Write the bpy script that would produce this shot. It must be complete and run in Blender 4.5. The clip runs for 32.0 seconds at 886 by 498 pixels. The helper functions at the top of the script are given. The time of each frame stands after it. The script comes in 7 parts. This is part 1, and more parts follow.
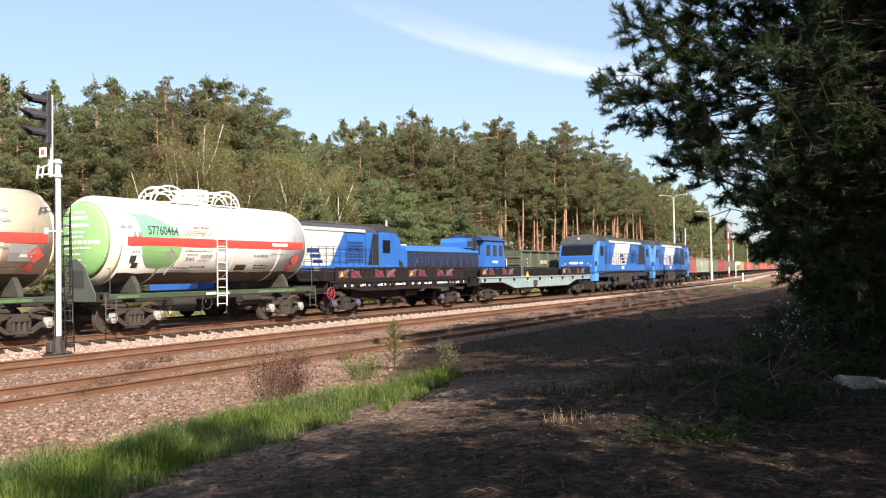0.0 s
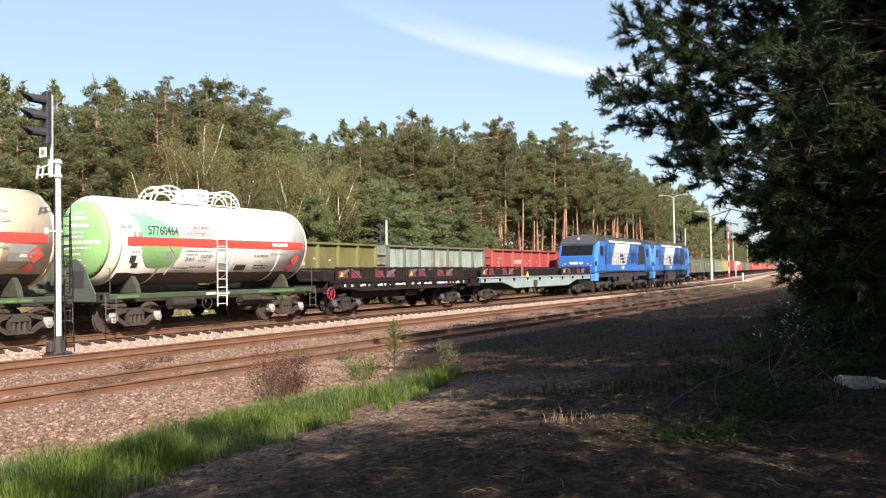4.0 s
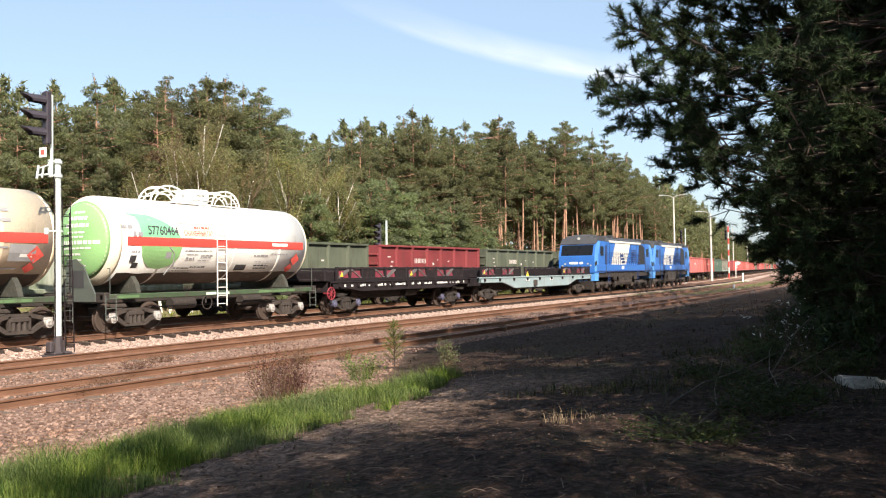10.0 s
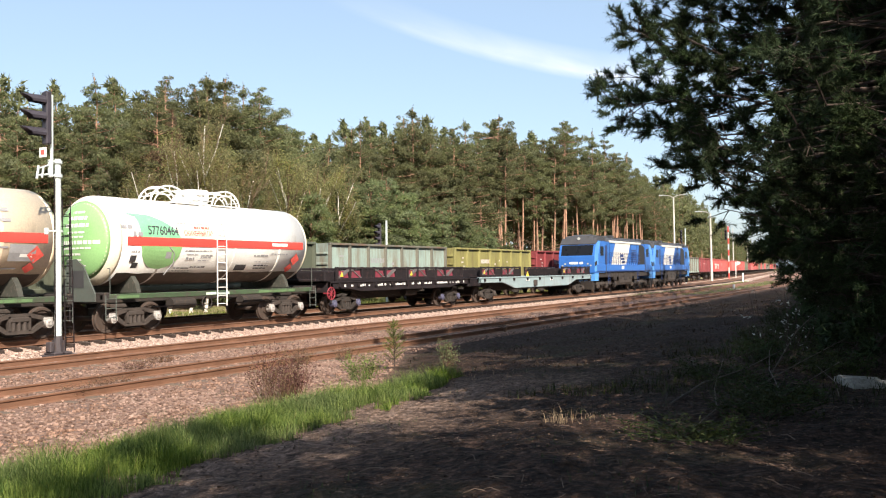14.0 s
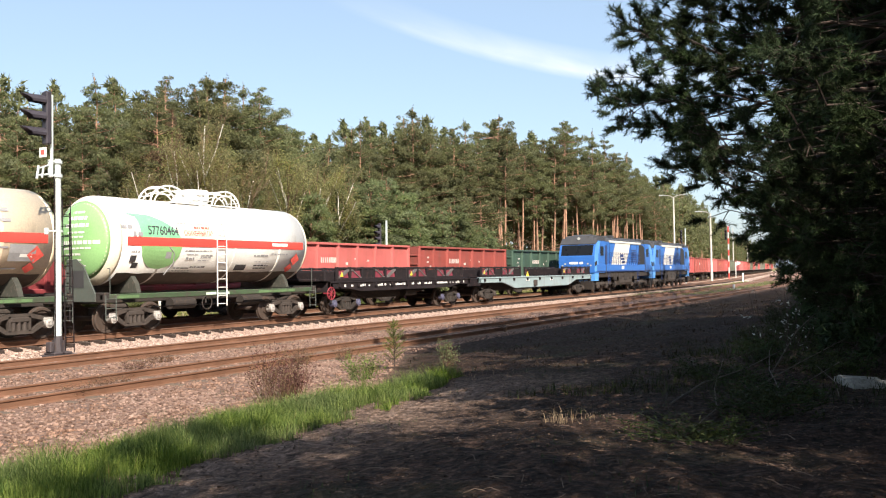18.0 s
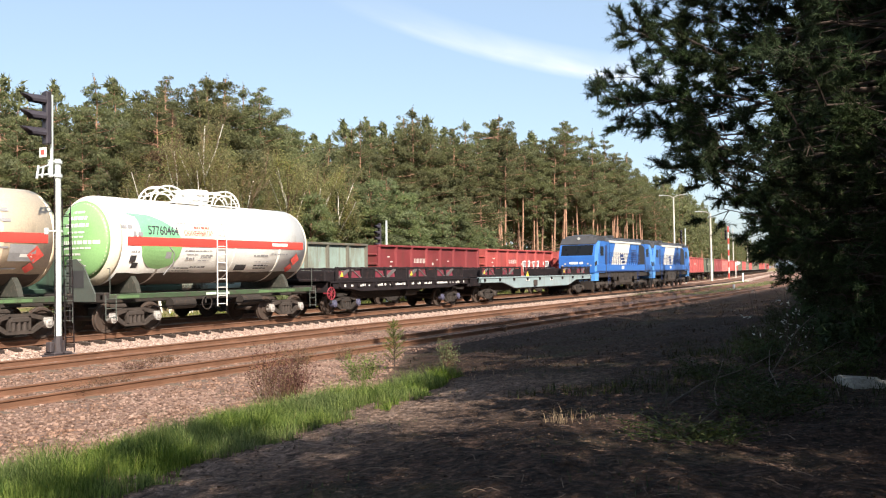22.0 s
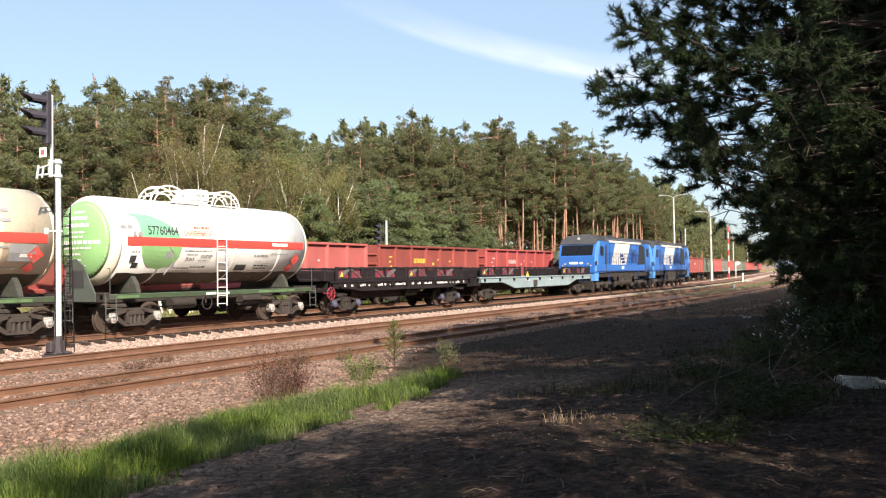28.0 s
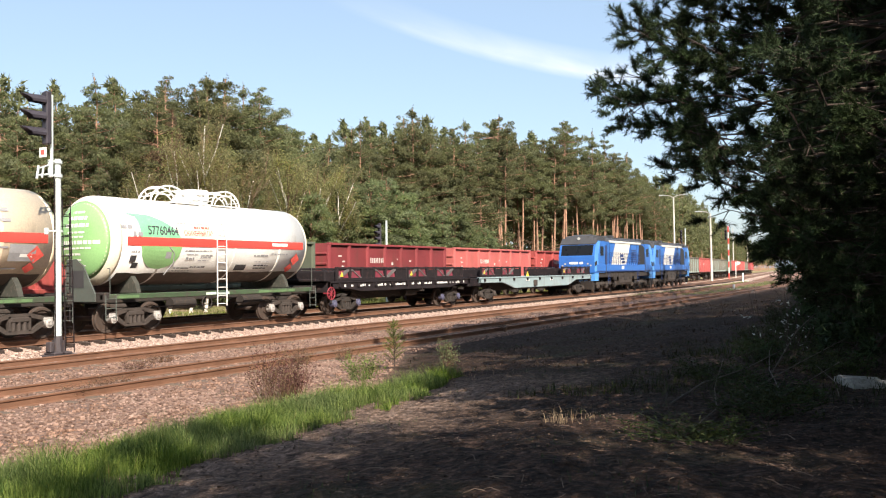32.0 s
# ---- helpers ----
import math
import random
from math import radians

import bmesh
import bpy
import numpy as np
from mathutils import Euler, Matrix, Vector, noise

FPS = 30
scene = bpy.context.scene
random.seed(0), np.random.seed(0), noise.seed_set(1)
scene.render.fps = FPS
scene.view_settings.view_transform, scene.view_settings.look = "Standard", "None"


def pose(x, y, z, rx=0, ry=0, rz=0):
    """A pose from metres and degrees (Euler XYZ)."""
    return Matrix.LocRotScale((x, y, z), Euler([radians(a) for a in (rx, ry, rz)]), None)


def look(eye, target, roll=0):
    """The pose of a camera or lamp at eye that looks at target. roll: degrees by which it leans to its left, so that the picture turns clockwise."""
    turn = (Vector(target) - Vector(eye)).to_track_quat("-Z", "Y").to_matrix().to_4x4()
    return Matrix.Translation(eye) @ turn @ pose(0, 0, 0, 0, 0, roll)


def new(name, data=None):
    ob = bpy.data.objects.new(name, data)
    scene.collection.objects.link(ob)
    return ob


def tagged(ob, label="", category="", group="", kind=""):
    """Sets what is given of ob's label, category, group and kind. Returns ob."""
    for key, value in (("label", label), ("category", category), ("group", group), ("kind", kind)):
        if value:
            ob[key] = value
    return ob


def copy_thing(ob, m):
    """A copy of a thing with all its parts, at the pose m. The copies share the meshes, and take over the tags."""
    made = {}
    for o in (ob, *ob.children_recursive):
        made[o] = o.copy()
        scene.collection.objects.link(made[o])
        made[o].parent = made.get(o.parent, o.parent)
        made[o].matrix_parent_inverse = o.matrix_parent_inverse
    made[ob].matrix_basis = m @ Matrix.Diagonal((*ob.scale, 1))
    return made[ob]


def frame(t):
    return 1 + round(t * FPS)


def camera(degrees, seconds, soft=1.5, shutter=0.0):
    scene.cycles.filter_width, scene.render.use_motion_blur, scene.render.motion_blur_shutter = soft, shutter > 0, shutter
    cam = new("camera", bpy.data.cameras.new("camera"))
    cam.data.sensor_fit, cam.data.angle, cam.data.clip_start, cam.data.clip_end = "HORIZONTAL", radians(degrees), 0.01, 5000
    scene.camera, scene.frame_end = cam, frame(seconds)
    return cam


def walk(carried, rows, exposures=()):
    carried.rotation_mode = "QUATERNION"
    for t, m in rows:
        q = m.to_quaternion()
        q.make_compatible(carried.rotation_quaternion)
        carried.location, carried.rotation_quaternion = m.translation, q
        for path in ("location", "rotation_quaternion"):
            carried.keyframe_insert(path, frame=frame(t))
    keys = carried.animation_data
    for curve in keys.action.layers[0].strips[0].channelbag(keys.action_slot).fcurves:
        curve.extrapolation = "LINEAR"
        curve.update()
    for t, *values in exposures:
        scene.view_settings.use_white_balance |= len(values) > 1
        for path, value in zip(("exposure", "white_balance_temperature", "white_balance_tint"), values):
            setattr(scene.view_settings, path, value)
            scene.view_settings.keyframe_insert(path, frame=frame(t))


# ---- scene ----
# World: x runs along the tracks, y across them away from the viewer, z = 0 is
# the top of the rails under the standing train.
cam = camera(54.5, 32.0, soft=1.15)
EYE = Vector((0.0, 0.0, 1.84))
YAW, PITCH, ROLL = 29.05, 1.54, -0.8      # yaw: from the track's direction towards +y
_a, _p = radians(YAW), radians(PITCH)
AIM = EYE + Vector((math.cos(_p) * math.cos(_a), math.cos(_p) * math.sin(_a), math.sin(_p)))
walk(cam, [(0.0, look(EYE, AIM, ROLL)), (32.0, look(EYE, AIM, ROLL))])
# ---- light ----
SUN_EL, SUN_AZ = radians(39), radians(-129)   # azimuth in the xy plane, from +x towards +y
sun_from = Vector((math.cos(SUN_EL) * math.cos(SUN_AZ), math.cos(SUN_EL) * math.sin(SUN_AZ), math.sin(SUN_EL)))
sun = new("sun", bpy.data.lights.new("sun", "SUN"))
sun.data.energy, sun.data.angle, sun.data.color = 5.0, radians(0.55), (1.0, 0.89, 0.76)
sun.matrix_world = look((0, 0, 60), Vector((0, 0, 60)) - sun_from)

world = bpy.data.worlds.new("sky_world")
scene.world = world
world.use_nodes = True
wn, wl = world.node_tree.nodes, world.node_tree.links
wn.clear()
w_out = wn.new("ShaderNodeOutputWorld")
w_bg = wn.new("ShaderNodeBackground")
w_sky = wn.new("ShaderNodeTexSky")
w_sky.sky_type, w_sky.sun_disc = "NISHITA", False
w_sky.sun_elevation, w_sky.sun_rotation = SUN_EL, math.pi / 2 - SUN_AZ
w_sky.air_density, w_sky.dust_density, w_sky.ozone_density = 1.0, 1.8, 1.0
w_bg.inputs["Strength"].default_value = 0.095
# a thin streak of high cloud: noise drawn out along one arc of the sky
CLOUD_MID, CLOUD_RUN = look((0, 0, 0), AIM - EYE).to_3x3() @ Vector((0.135, 0.206, -1)), look((0, 0, 0), AIM - EYE).to_3x3() @ Vector((0.965, -0.26, 0))
c_dir, c_run = CLOUD_MID.normalized(), CLOUD_RUN.normalized()
c_side = c_dir.cross(c_run).normalized()
w_tc = wn.new("ShaderNodeTexCoord")


def w_dot(v):
    n = wn.new("ShaderNodeVectorMath")
    n.operation = "DOT_PRODUCT"
    n.inputs[1].default_value = v
    wl.new(w_tc.outputs["Generated"], n.inputs[0])
    return n.outputs["Value"]


def w_math(op, a, b=0.0):
    n = wn.new("ShaderNodeMath")
    n.operation = op
    n.use_clamp = False
    for i, v in enumerate((a, b)):
        if isinstance(v, (int, float)):
            n.inputs[i].default_value = v
        else:
            wl.new(v, n.inputs[i])
    return n.outputs[0]


w_map = wn.new("ShaderNodeCombineXYZ")
wl.new(w_math("MULTIPLY", w_dot(c_run), 4.0), w_map.inputs[0])
wl.new(w_math("MULTIPLY", w_dot(c_side), 16.0), w_map.inputs[1])
w_noise = wn.new("ShaderNodeTexNoise")
w_noise.inputs["Scale"].default_value, w_noise.inputs["Detail"].default_value, w_noise.inputs["Distortion"].default_value = 2.6, 6.0, 0.7
wl.new(w_map.outputs[0], w_noise.inputs["Vector"])
u_run, u_side = w_dot(c_run), w_dot(c_side)
bent = w_math("ADD", u_side, w_math("MULTIPLY", w_math("MULTIPLY", u_run, u_run), 0.45))
gate = w_math("MAXIMUM", w_math("MINIMUM", w_math("SUBTRACT", 1.0, w_math("MULTIPLY", bent, 110.0)), w_math("ADD", 1.0, w_math("MULTIPLY", bent, 36.0))), 0.0)
gate_run = w_math("MAXIMUM", w_math("MINIMUM", w_math("MULTIPLY", w_math("ADD", u_run, 0.2), 4.6), w_math("MULTIPLY", w_math("SUBTRACT", 0.3, u_run), 6.0)), 0.0)
front = w_math("GREATER_THAN", w_dot(c_dir), 0.0)
veil = w_math("MULTIPLY", w_math("MULTIPLY", w_math("MULTIPLY", gate, gate_run), front), w_math("MULTIPLY", w_noise.outputs["Fac"], 1.15))
w_mix = wn.new("ShaderNodeMix")
w_mix.data_type = "RGBA"
w_mix.clamp_factor = True
wl.new(veil, w_mix.inputs["Factor"])
w_haze = wn.new("ShaderNodeMix")
w_haze.data_type = "RGBA"
w_haze.inputs["Factor"].default_value = 0.38
wl.new(w_sky.outputs[0], w_haze.inputs[6])
w_haze.inputs[7].default_value = (3.5, 4.45, 5.5, 1)
wl.new(w_haze.outputs[2], w_mix.inputs[6])
w_mix.inputs[7].default_value = (5.6, 5.9, 6.2, 1)
wl.new(w_mix.outputs[2], w_bg.inputs[0])
wl.new(w_bg.outputs[0], w_out.inputs[0])
scene.view_settings.exposure = 1.06
# ---- materials ----
def nodes_of(name):
    m = bpy.data.materials.new(name)
    m.use_nodes = True
    nt = m.node_tree
    return m, nt.nodes, nt.links, nt.nodes["Principled BSDF"]


def ramp(nd, ln, src, stops):
    r = nd.new("ShaderNodeValToRGB")
    el = r.color_ramp.elements
    while len(el) < len(stops):
        el.new(0.5)
    for e, (p, c) in zip(el, stops):
        e.position, e.color = p, (*c, 1)
    ln.new(src, r.inputs[0])
    return r.outputs[0]


def noise_tex(nd, ln, vec, scale, detail=4.0, rough=0.55, dist=0.0):
    n = nd.new("ShaderNodeTexNoise")
    n.inputs["Scale"].default_value, n.inputs["Detail"].default_value = scale, detail
    n.inputs["Roughness"].default_value, n.inputs["Distortion"].default_value = rough, dist
    ln.new(vec, n.inputs["Vector"])
    return n.outputs["Fac"]


def mixc(nd, ln, fac, a, b, mode="MIX"):
    m = nd.new("ShaderNodeMix")
    m.data_type, m.blend_type = "RGBA", mode
    for sock, val in ((m.inputs["Factor"], fac), (m.inputs[6], a), (m.inputs[7], b)):
        if isinstance(val, (int, float)):
            sock.default_value = val
        elif isinstance(val, tuple):
            sock.default_value = (*val, 1) if len(val) == 3 else val
        else:
            ln.new(val, sock)
    return m.outputs[2]


def mathn(nd, ln, op, a, b=0.0, c=None):
    m = nd.new("ShaderNodeMath")
    m.operation = op
    for i, v in enumerate((a, b) if c is None else (a, b, c)):
        if isinstance(v, (int, float)):
            m.inputs[i].default_value = v
        else:
            ln.new(v, m.inputs[i])
    return m.outputs[0]


def surf(name, col, rough=0.6, metal=0.0, vary=0.25, scale=3.0, grain=40.0, bump=0.15, dirt=None, dirt_amount=0.35,
         streak=False, rnd=0.0, spec=0.5):
    """A painted, stained or raw surface: two scales of variation, dirt, fine relief; rnd: shift of value from object to object."""
    m, nd, ln, bs = nodes_of(name)
    tc = nd.new("ShaderNodeTexCoord").outputs["Object"]
    big = noise_tex(nd, ln, tc, scale, 5)
    fine = noise_tex(nd, ln, tc, grain, 3)
    lo, hi = tuple(c * (1 - vary) for c in col), tuple(min(1, c * (1 + vary * 0.6)) for c in col)
    base = ramp(nd, ln, big, [(0.3, lo), (0.7, hi)])
    base = mixc(nd, ln, 0.22, base, ramp(nd, ln, fine, [(0.3, tuple(c * 0.45 for c in col)), (0.7, tuple(min(1, c * 1.3) for c in col))]))
    if dirt:
        v = tc
        if streak:
            mp = nd.new("ShaderNodeMapping")
            mp.inputs["Scale"].default_value = (1.0, 1.0, 0.16)
            ln.new(tc, mp.inputs["Vector"])
            v = mp.outputs[0]
        dn = noise_tex(nd, ln, v, scale * 2.6, 6, 0.65)
        lo_p = 0.72 - dirt_amount * 0.5
        fac = ramp(nd, ln, dn, [(lo_p, (0, 0, 0)), (min(0.99, lo_p + 0.2), (1, 1, 1))])
        base = mixc(nd, ln, fac, base, dirt)
    if rnd:
        oi = nd.new("ShaderNodeObjectInfo")
        hs = nd.new("ShaderNodeHueSaturation")
        ln.new(base, hs.inputs["Color"])
        ln.new(mathn(nd, ln, "MULTIPLY_ADD", oi.outputs["Random"], 2 * rnd, 1 - rnd), hs.inputs["Value"])
        base = hs.outputs[0]
    ln.new(base, bs.inputs["Base Color"])
    ln.new(mathn(nd, ln, "MULTIPLY_ADD", big, 0.3, rough - 0.15), bs.inputs["Roughness"])
    bs.inputs["Metallic"].default_value = metal
    bs.inputs["Specular IOR Level"].default_value = spec
    if bump:
        bp = nd.new("ShaderNodeBump")
        bp.inputs["Strength"].default_value, bp.inputs["Distance"].default_value = bump, 0.01
        ln.new(fine, bp.inputs["Height"])
        ln.new(bp.outputs[0], bs.inputs["Normal"])
    return m


def leafy(name, dark, light, rough=0.6, hue_rnd=0.08, trans=0.25):
    """Needles, grass or leaves: colour shifts from clump to clump and from plant to plant, a little light passes through."""
    m, nd, ln, bs = nodes_of(name)
    geo = nd.new("ShaderNodeNewGeometry")
    oi = nd.new("ShaderNodeObjectInfo")
    base = ramp(nd, ln, geo.outputs["Random Per Island"], [(0.0, dark), (1.0, light)])
    hs = nd.new("ShaderNodeHueSaturation")
    ln.new(base, hs.inputs["Color"])
    ln.new(mathn(nd, ln, "MULTIPLY_ADD", oi.outputs["Random"], 0.5, 0.75), hs.inputs["Value"])
    ln.new(mathn(nd, ln, "MULTIPLY_ADD", oi.outputs["Random"], hue_rnd, 0.5 - hue_rnd / 2), hs.inputs["Hue"])
    tc = nd.new("ShaderNodeTexCoord").outputs["Object"]
    ln.new(mathn(nd, ln, "MULTIPLY_ADD", noise_tex(nd, ln, tc, 0.9, 3), 0.9, 0.55), hs.inputs["Saturation"])
    ln.new(hs.outputs[0], bs.inputs["Base Color"])
    bs.inputs["Roughness"].default_value = rough
    bs.inputs["Specular IOR Level"].default_value = 0.1
    if trans:
        tr = nd.new("ShaderNodeBsdfTranslucent")
        ln.new(hs.outputs[0], tr.inputs["Color"])
        mx = nd.new("ShaderNodeMixShader")
        mx.inputs[0].default_value = trans
        ln.new(bs.outputs[0], mx.inputs[1])
        ln.new(tr.outputs[0], mx.inputs[2])
        ln.new(mx.outputs[0], nd["Material Output"].inputs[0])
    return m


RUST = (0.10, 0.05, 0.028)
GRIME = (0.05, 0.045, 0.04)
M_rail = surf("rail_steel", (0.20, 0.105, 0.066), 0.65, 0.3, 0.3, 2.0, 60)
M_railtop = surf("rail_running_face", (0.30, 0.20, 0.15), 0.45, 0.6, 0.25, 1.5, 80)
M_sleeper_c = surf("sleeper_dark", (0.035, 0.022, 0.017), 0.9, 0, 0.25, 4, 60, 0.3, GRIME, 0.35)
M_sleeper_w = surf("sleeper_wood", (0.12, 0.085, 0.06), 0.9, 0, 0.35, 6, 40, 0.5, GRIME, 0.3)
M_red = surf("gondola_red", (0.37, 0.07, 0.064), 0.6, 0, 0.2, 0.8, 30, 0.1, (0.22, 0.06, 0.04), 0.42, True, 0.16)
M_maroon = surf("gondola_maroon", (0.21, 0.034, 0.038), 0.65, 0, 0.25, 0.8, 30, 0.1, (0.12, 0.04, 0.03), 0.42, True, 0.15)
M_green = surf("gondola_green", (0.092, 0.104, 0.072), 0.65, 0, 0.25, 0.8, 30, 0.1, (0.05, 0.045, 0.03), 0.42, True, 0.15)
M_olive = surf("gondola_olive", (0.17, 0.16, 0.06), 0.65, 0, 0.25, 0.8, 30, 0.1, (0.09, 0.06, 0.03), 0.42, True, 0.1)
M_pale = surf("gondola_pale_grey_green", (0.26, 0.335, 0.30), 0.65, 0, 0.2, 0.8, 30, 0.1, (0.16, 0.12, 0.08), 0.5, True, 0.1)
M_under = surf("underframe_grime", (0.034, 0.028, 0.025), 0.8, 0.1, 0.35, 3, 30, 0.3, (0.075, 0.048, 0.03), 0.35)
M_bogie = surf("bogie_dusty_steel", (0.055, 0.044, 0.038), 0.8, 0.1, 0.35, 3, 30, 0.3, (0.07, 0.05, 0.04), 0.4)
M_wheel = surf("wheel_steel", (0.08, 0.06, 0.05), 0.7, 0.3, 0.3, 5, 40, 0.2, RUST, 0.4)
M_white = surf("tank_white", (0.80, 0.79, 0.75), 0.45, 0, 0.08, 0.6, 20, 0.05, (0.46, 0.38, 0.29), 0.2, True)
M_cream = surf("tank_cream", (0.80, 0.66, 0.48), 0.5, 0, 0.1, 0.6, 20, 0.05, (0.42, 0.33, 0.22), 0.2, True)
M_tankgreen = surf("tank_green_paint", (0.25, 0.46, 0.19), 0.5, 0, 0.12, 0.8, 20, 0.05, (0.3, 0.4, 0.2), 0.15)
M_tankgreen2 = surf("tank_pale_green_emblem", (0.20, 0.50, 0.29), 0.5, 0, 0.15, 1.2, 20, 0.05, (0.50, 0.62, 0.52), 0.3)
M_stripe = surf("tank_red_stripe", (0.72, 0.075, 0.06), 0.5, 0, 0.1, 1.0, 20, 0.05)
M_ink = surf("stencil_black", (0.05, 0.05, 0.055), 0.6, 0, 0.2, 5, 30, 0)
M_inkfaint = surf("stencil_faded_grey", (0.30, 0.30, 0.31), 0.6, 0, 0.2, 5, 30, 0)
M_inkred = surf("stencil_red", (0.66, 0.10, 0.08), 0.6, 0, 0.2, 5, 30, 0)
M_inkworn = surf("stencil_worn", (0.62, 0.55, 0.51), 0.6, 0, 0.25, 5, 30, 0)
M_inkwhite = surf("stencil_white", (0.75, 0.75, 0.72), 0.6, 0, 0.2, 5, 30, 0)
M_blue = surf("loco_blue", (0.032, 0.14, 0.46), 0.4, 0, 0.12, 0.8, 20, 0.04, (0.05, 0.10, 0.28), 0.2, True)
# brighter copy of the loco blue, with strong sun put into the colour
M_bluelit = surf("loco_sunlit_blue", (0.10, 0.31, 0.72), 0.4, 0, 0.1, 0.8, 20, 0.04)
M_bluedark = surf("loco_dark_blue", (0.025, 0.05, 0.16), 0.45, 0, 0.15, 0.8, 20, 0.04, GRIME, 0.3)
M_locowhite = surf("loco_white", (0.66, 0.63, 0.57), 0.45, 0, 0.08, 0.8, 20, 0.04, (0.45, 0.42, 0.38), 0.2, True)
M_locogrey = surf("loco_roof_grey", (0.05, 0.05, 0.055), 0.6, 0, 0.25, 1.2, 20, 0.1, GRIME, 0.4)
M_black = surf("black_paint", (0.022, 0.022, 0.024), 0.6, 0, 0.3, 2, 30, 0.1)
M_palesill = surf("pale_blue_sill", (0.27, 0.35, 0.37), 0.6, 0, 0.15, 1.0, 20, 0.05, (0.20, 0.19, 0.17), 0.35, True)
M_darksteel = surf("dark_steel", (0.019, 0.015, 0.017), 0.75, 0.1, 0.35, 2, 30, 0.2, (0.05, 0.03, 0.028), 0.35, spec=0.25)
M_redfaded = surf("faded_red_paint", (0.20, 0.03, 0.05), 0.7, 0, 0.3, 2, 30, 0.1, (0.08, 0.05, 0.05), 0.45)
M_yellow = surf("warning_yellow", (0.80, 0.58, 0.06), 0.5, 0, 0.1, 4, 30, 0)
M_mast = surf("mast_white_paint", (0.50, 0.56, 0.54), 0.5, 0, 0.1, 1.5, 30, 0.05, (0.40, 0.38, 0.35), 0.2, True)
M_concrete = surf("pole_concrete", (0.55, 0.53, 0.48), 0.85, 0, 0.15, 2, 40, 0.2, (0.35, 0.32, 0.28), 0.25)
M_signal = surf("signal_housing_dark", (0.035, 0.03, 0.04), 0.55, 0, 0.2, 3, 30, 0.05)
M_castiron = surf("cast_iron_base", (0.06, 0.05, 0.055), 0.7, 0.2, 0.3, 4, 40, 0.2, RUST, 0.3)
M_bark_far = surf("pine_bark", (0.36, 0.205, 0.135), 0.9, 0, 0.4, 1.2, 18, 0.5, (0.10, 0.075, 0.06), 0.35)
# near bark: the shade under the near pines is put into the colour
M_bark_shaded = surf("pine_bark_shaded", (0.05, 0.034, 0.027), 0.9, 0, 0.4, 6, 60, 0.6, (0.05, 0.04, 0.03), 0.4)
M_birchbark = surf("birch_bark", (0.66, 0.62, 0.55), 0.8, 0, 0.2, 2, 14, 0.2, (0.10, 0.08, 0.07), 0.3)
M_needle = leafy("pine_needles", (0.115, 0.122, 0.06), (0.185, 0.195, 0.098), 0.8, 0.03, 0.42)
M_needle_y = leafy("young_pine_needles", (0.115, 0.14, 0.066), (0.205, 0.235, 0.115), 0.8, 0.02, 0.42)
# pine needles far darker than the forest's, the near trees' shade painted in
M_needle_shaded = leafy("shaded_pine_needles", (0.013, 0.023, 0.011), (0.048, 0.068, 0.028), hue_rnd=0.03, trans=0.06)
M_needle_shaded.node_tree.nodes["Principled BSDF"].inputs["Specular IOR Level"].default_value = 0.06
M_birchleaf = leafy("birch_spring_leaves", (0.15, 0.145, 0.06), (0.26, 0.24, 0.105), hue_rnd=0.03, trans=0.35)
M_grass = leafy("grass_blades", (0.04, 0.072, 0.016), (0.22, 0.255, 0.075), trans=0.4)
M_sapling = leafy("sapling_needles", (0.10, 0.14, 0.045), (0.26, 0.30, 0.10), trans=0.3)
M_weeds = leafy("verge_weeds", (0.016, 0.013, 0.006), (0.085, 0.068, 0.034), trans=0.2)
M_drygrass = leafy("dry_grass", (0.20, 0.15, 0.08), (0.42, 0.34, 0.20), trans=0.2)
M_heather = leafy("brown_brush", (0.07, 0.04, 0.03), (0.16, 0.09, 0.06), trans=0.1)
M_stone = leafy("ballast_stone", (0.085, 0.052, 0.04), (0.31, 0.205, 0.16), 0.9, 0.02, 0)
M_freshstone = leafy("fresh_ballast_stone", (0.22, 0.15, 0.12), (0.60, 0.48, 0.41), 0.9, 0.02, 0)
M_litter = leafy("forest_litter", (0.01, 0.0065, 0.005), (0.11, 0.072, 0.054), 0.9, 0.02, 0)
# undergrowth greens darkened to deepen the shade below the pines
M_undergrowth = leafy("shade_dark_undergrowth", (0.014, 0.022, 0.008), (0.045, 0.06, 0.02), trans=0.15)
M_understory = leafy("bare_brown_understory", (0.12, 0.08, 0.055), (0.27, 0.185, 0.12), hue_rnd=0.02, trans=0.2)
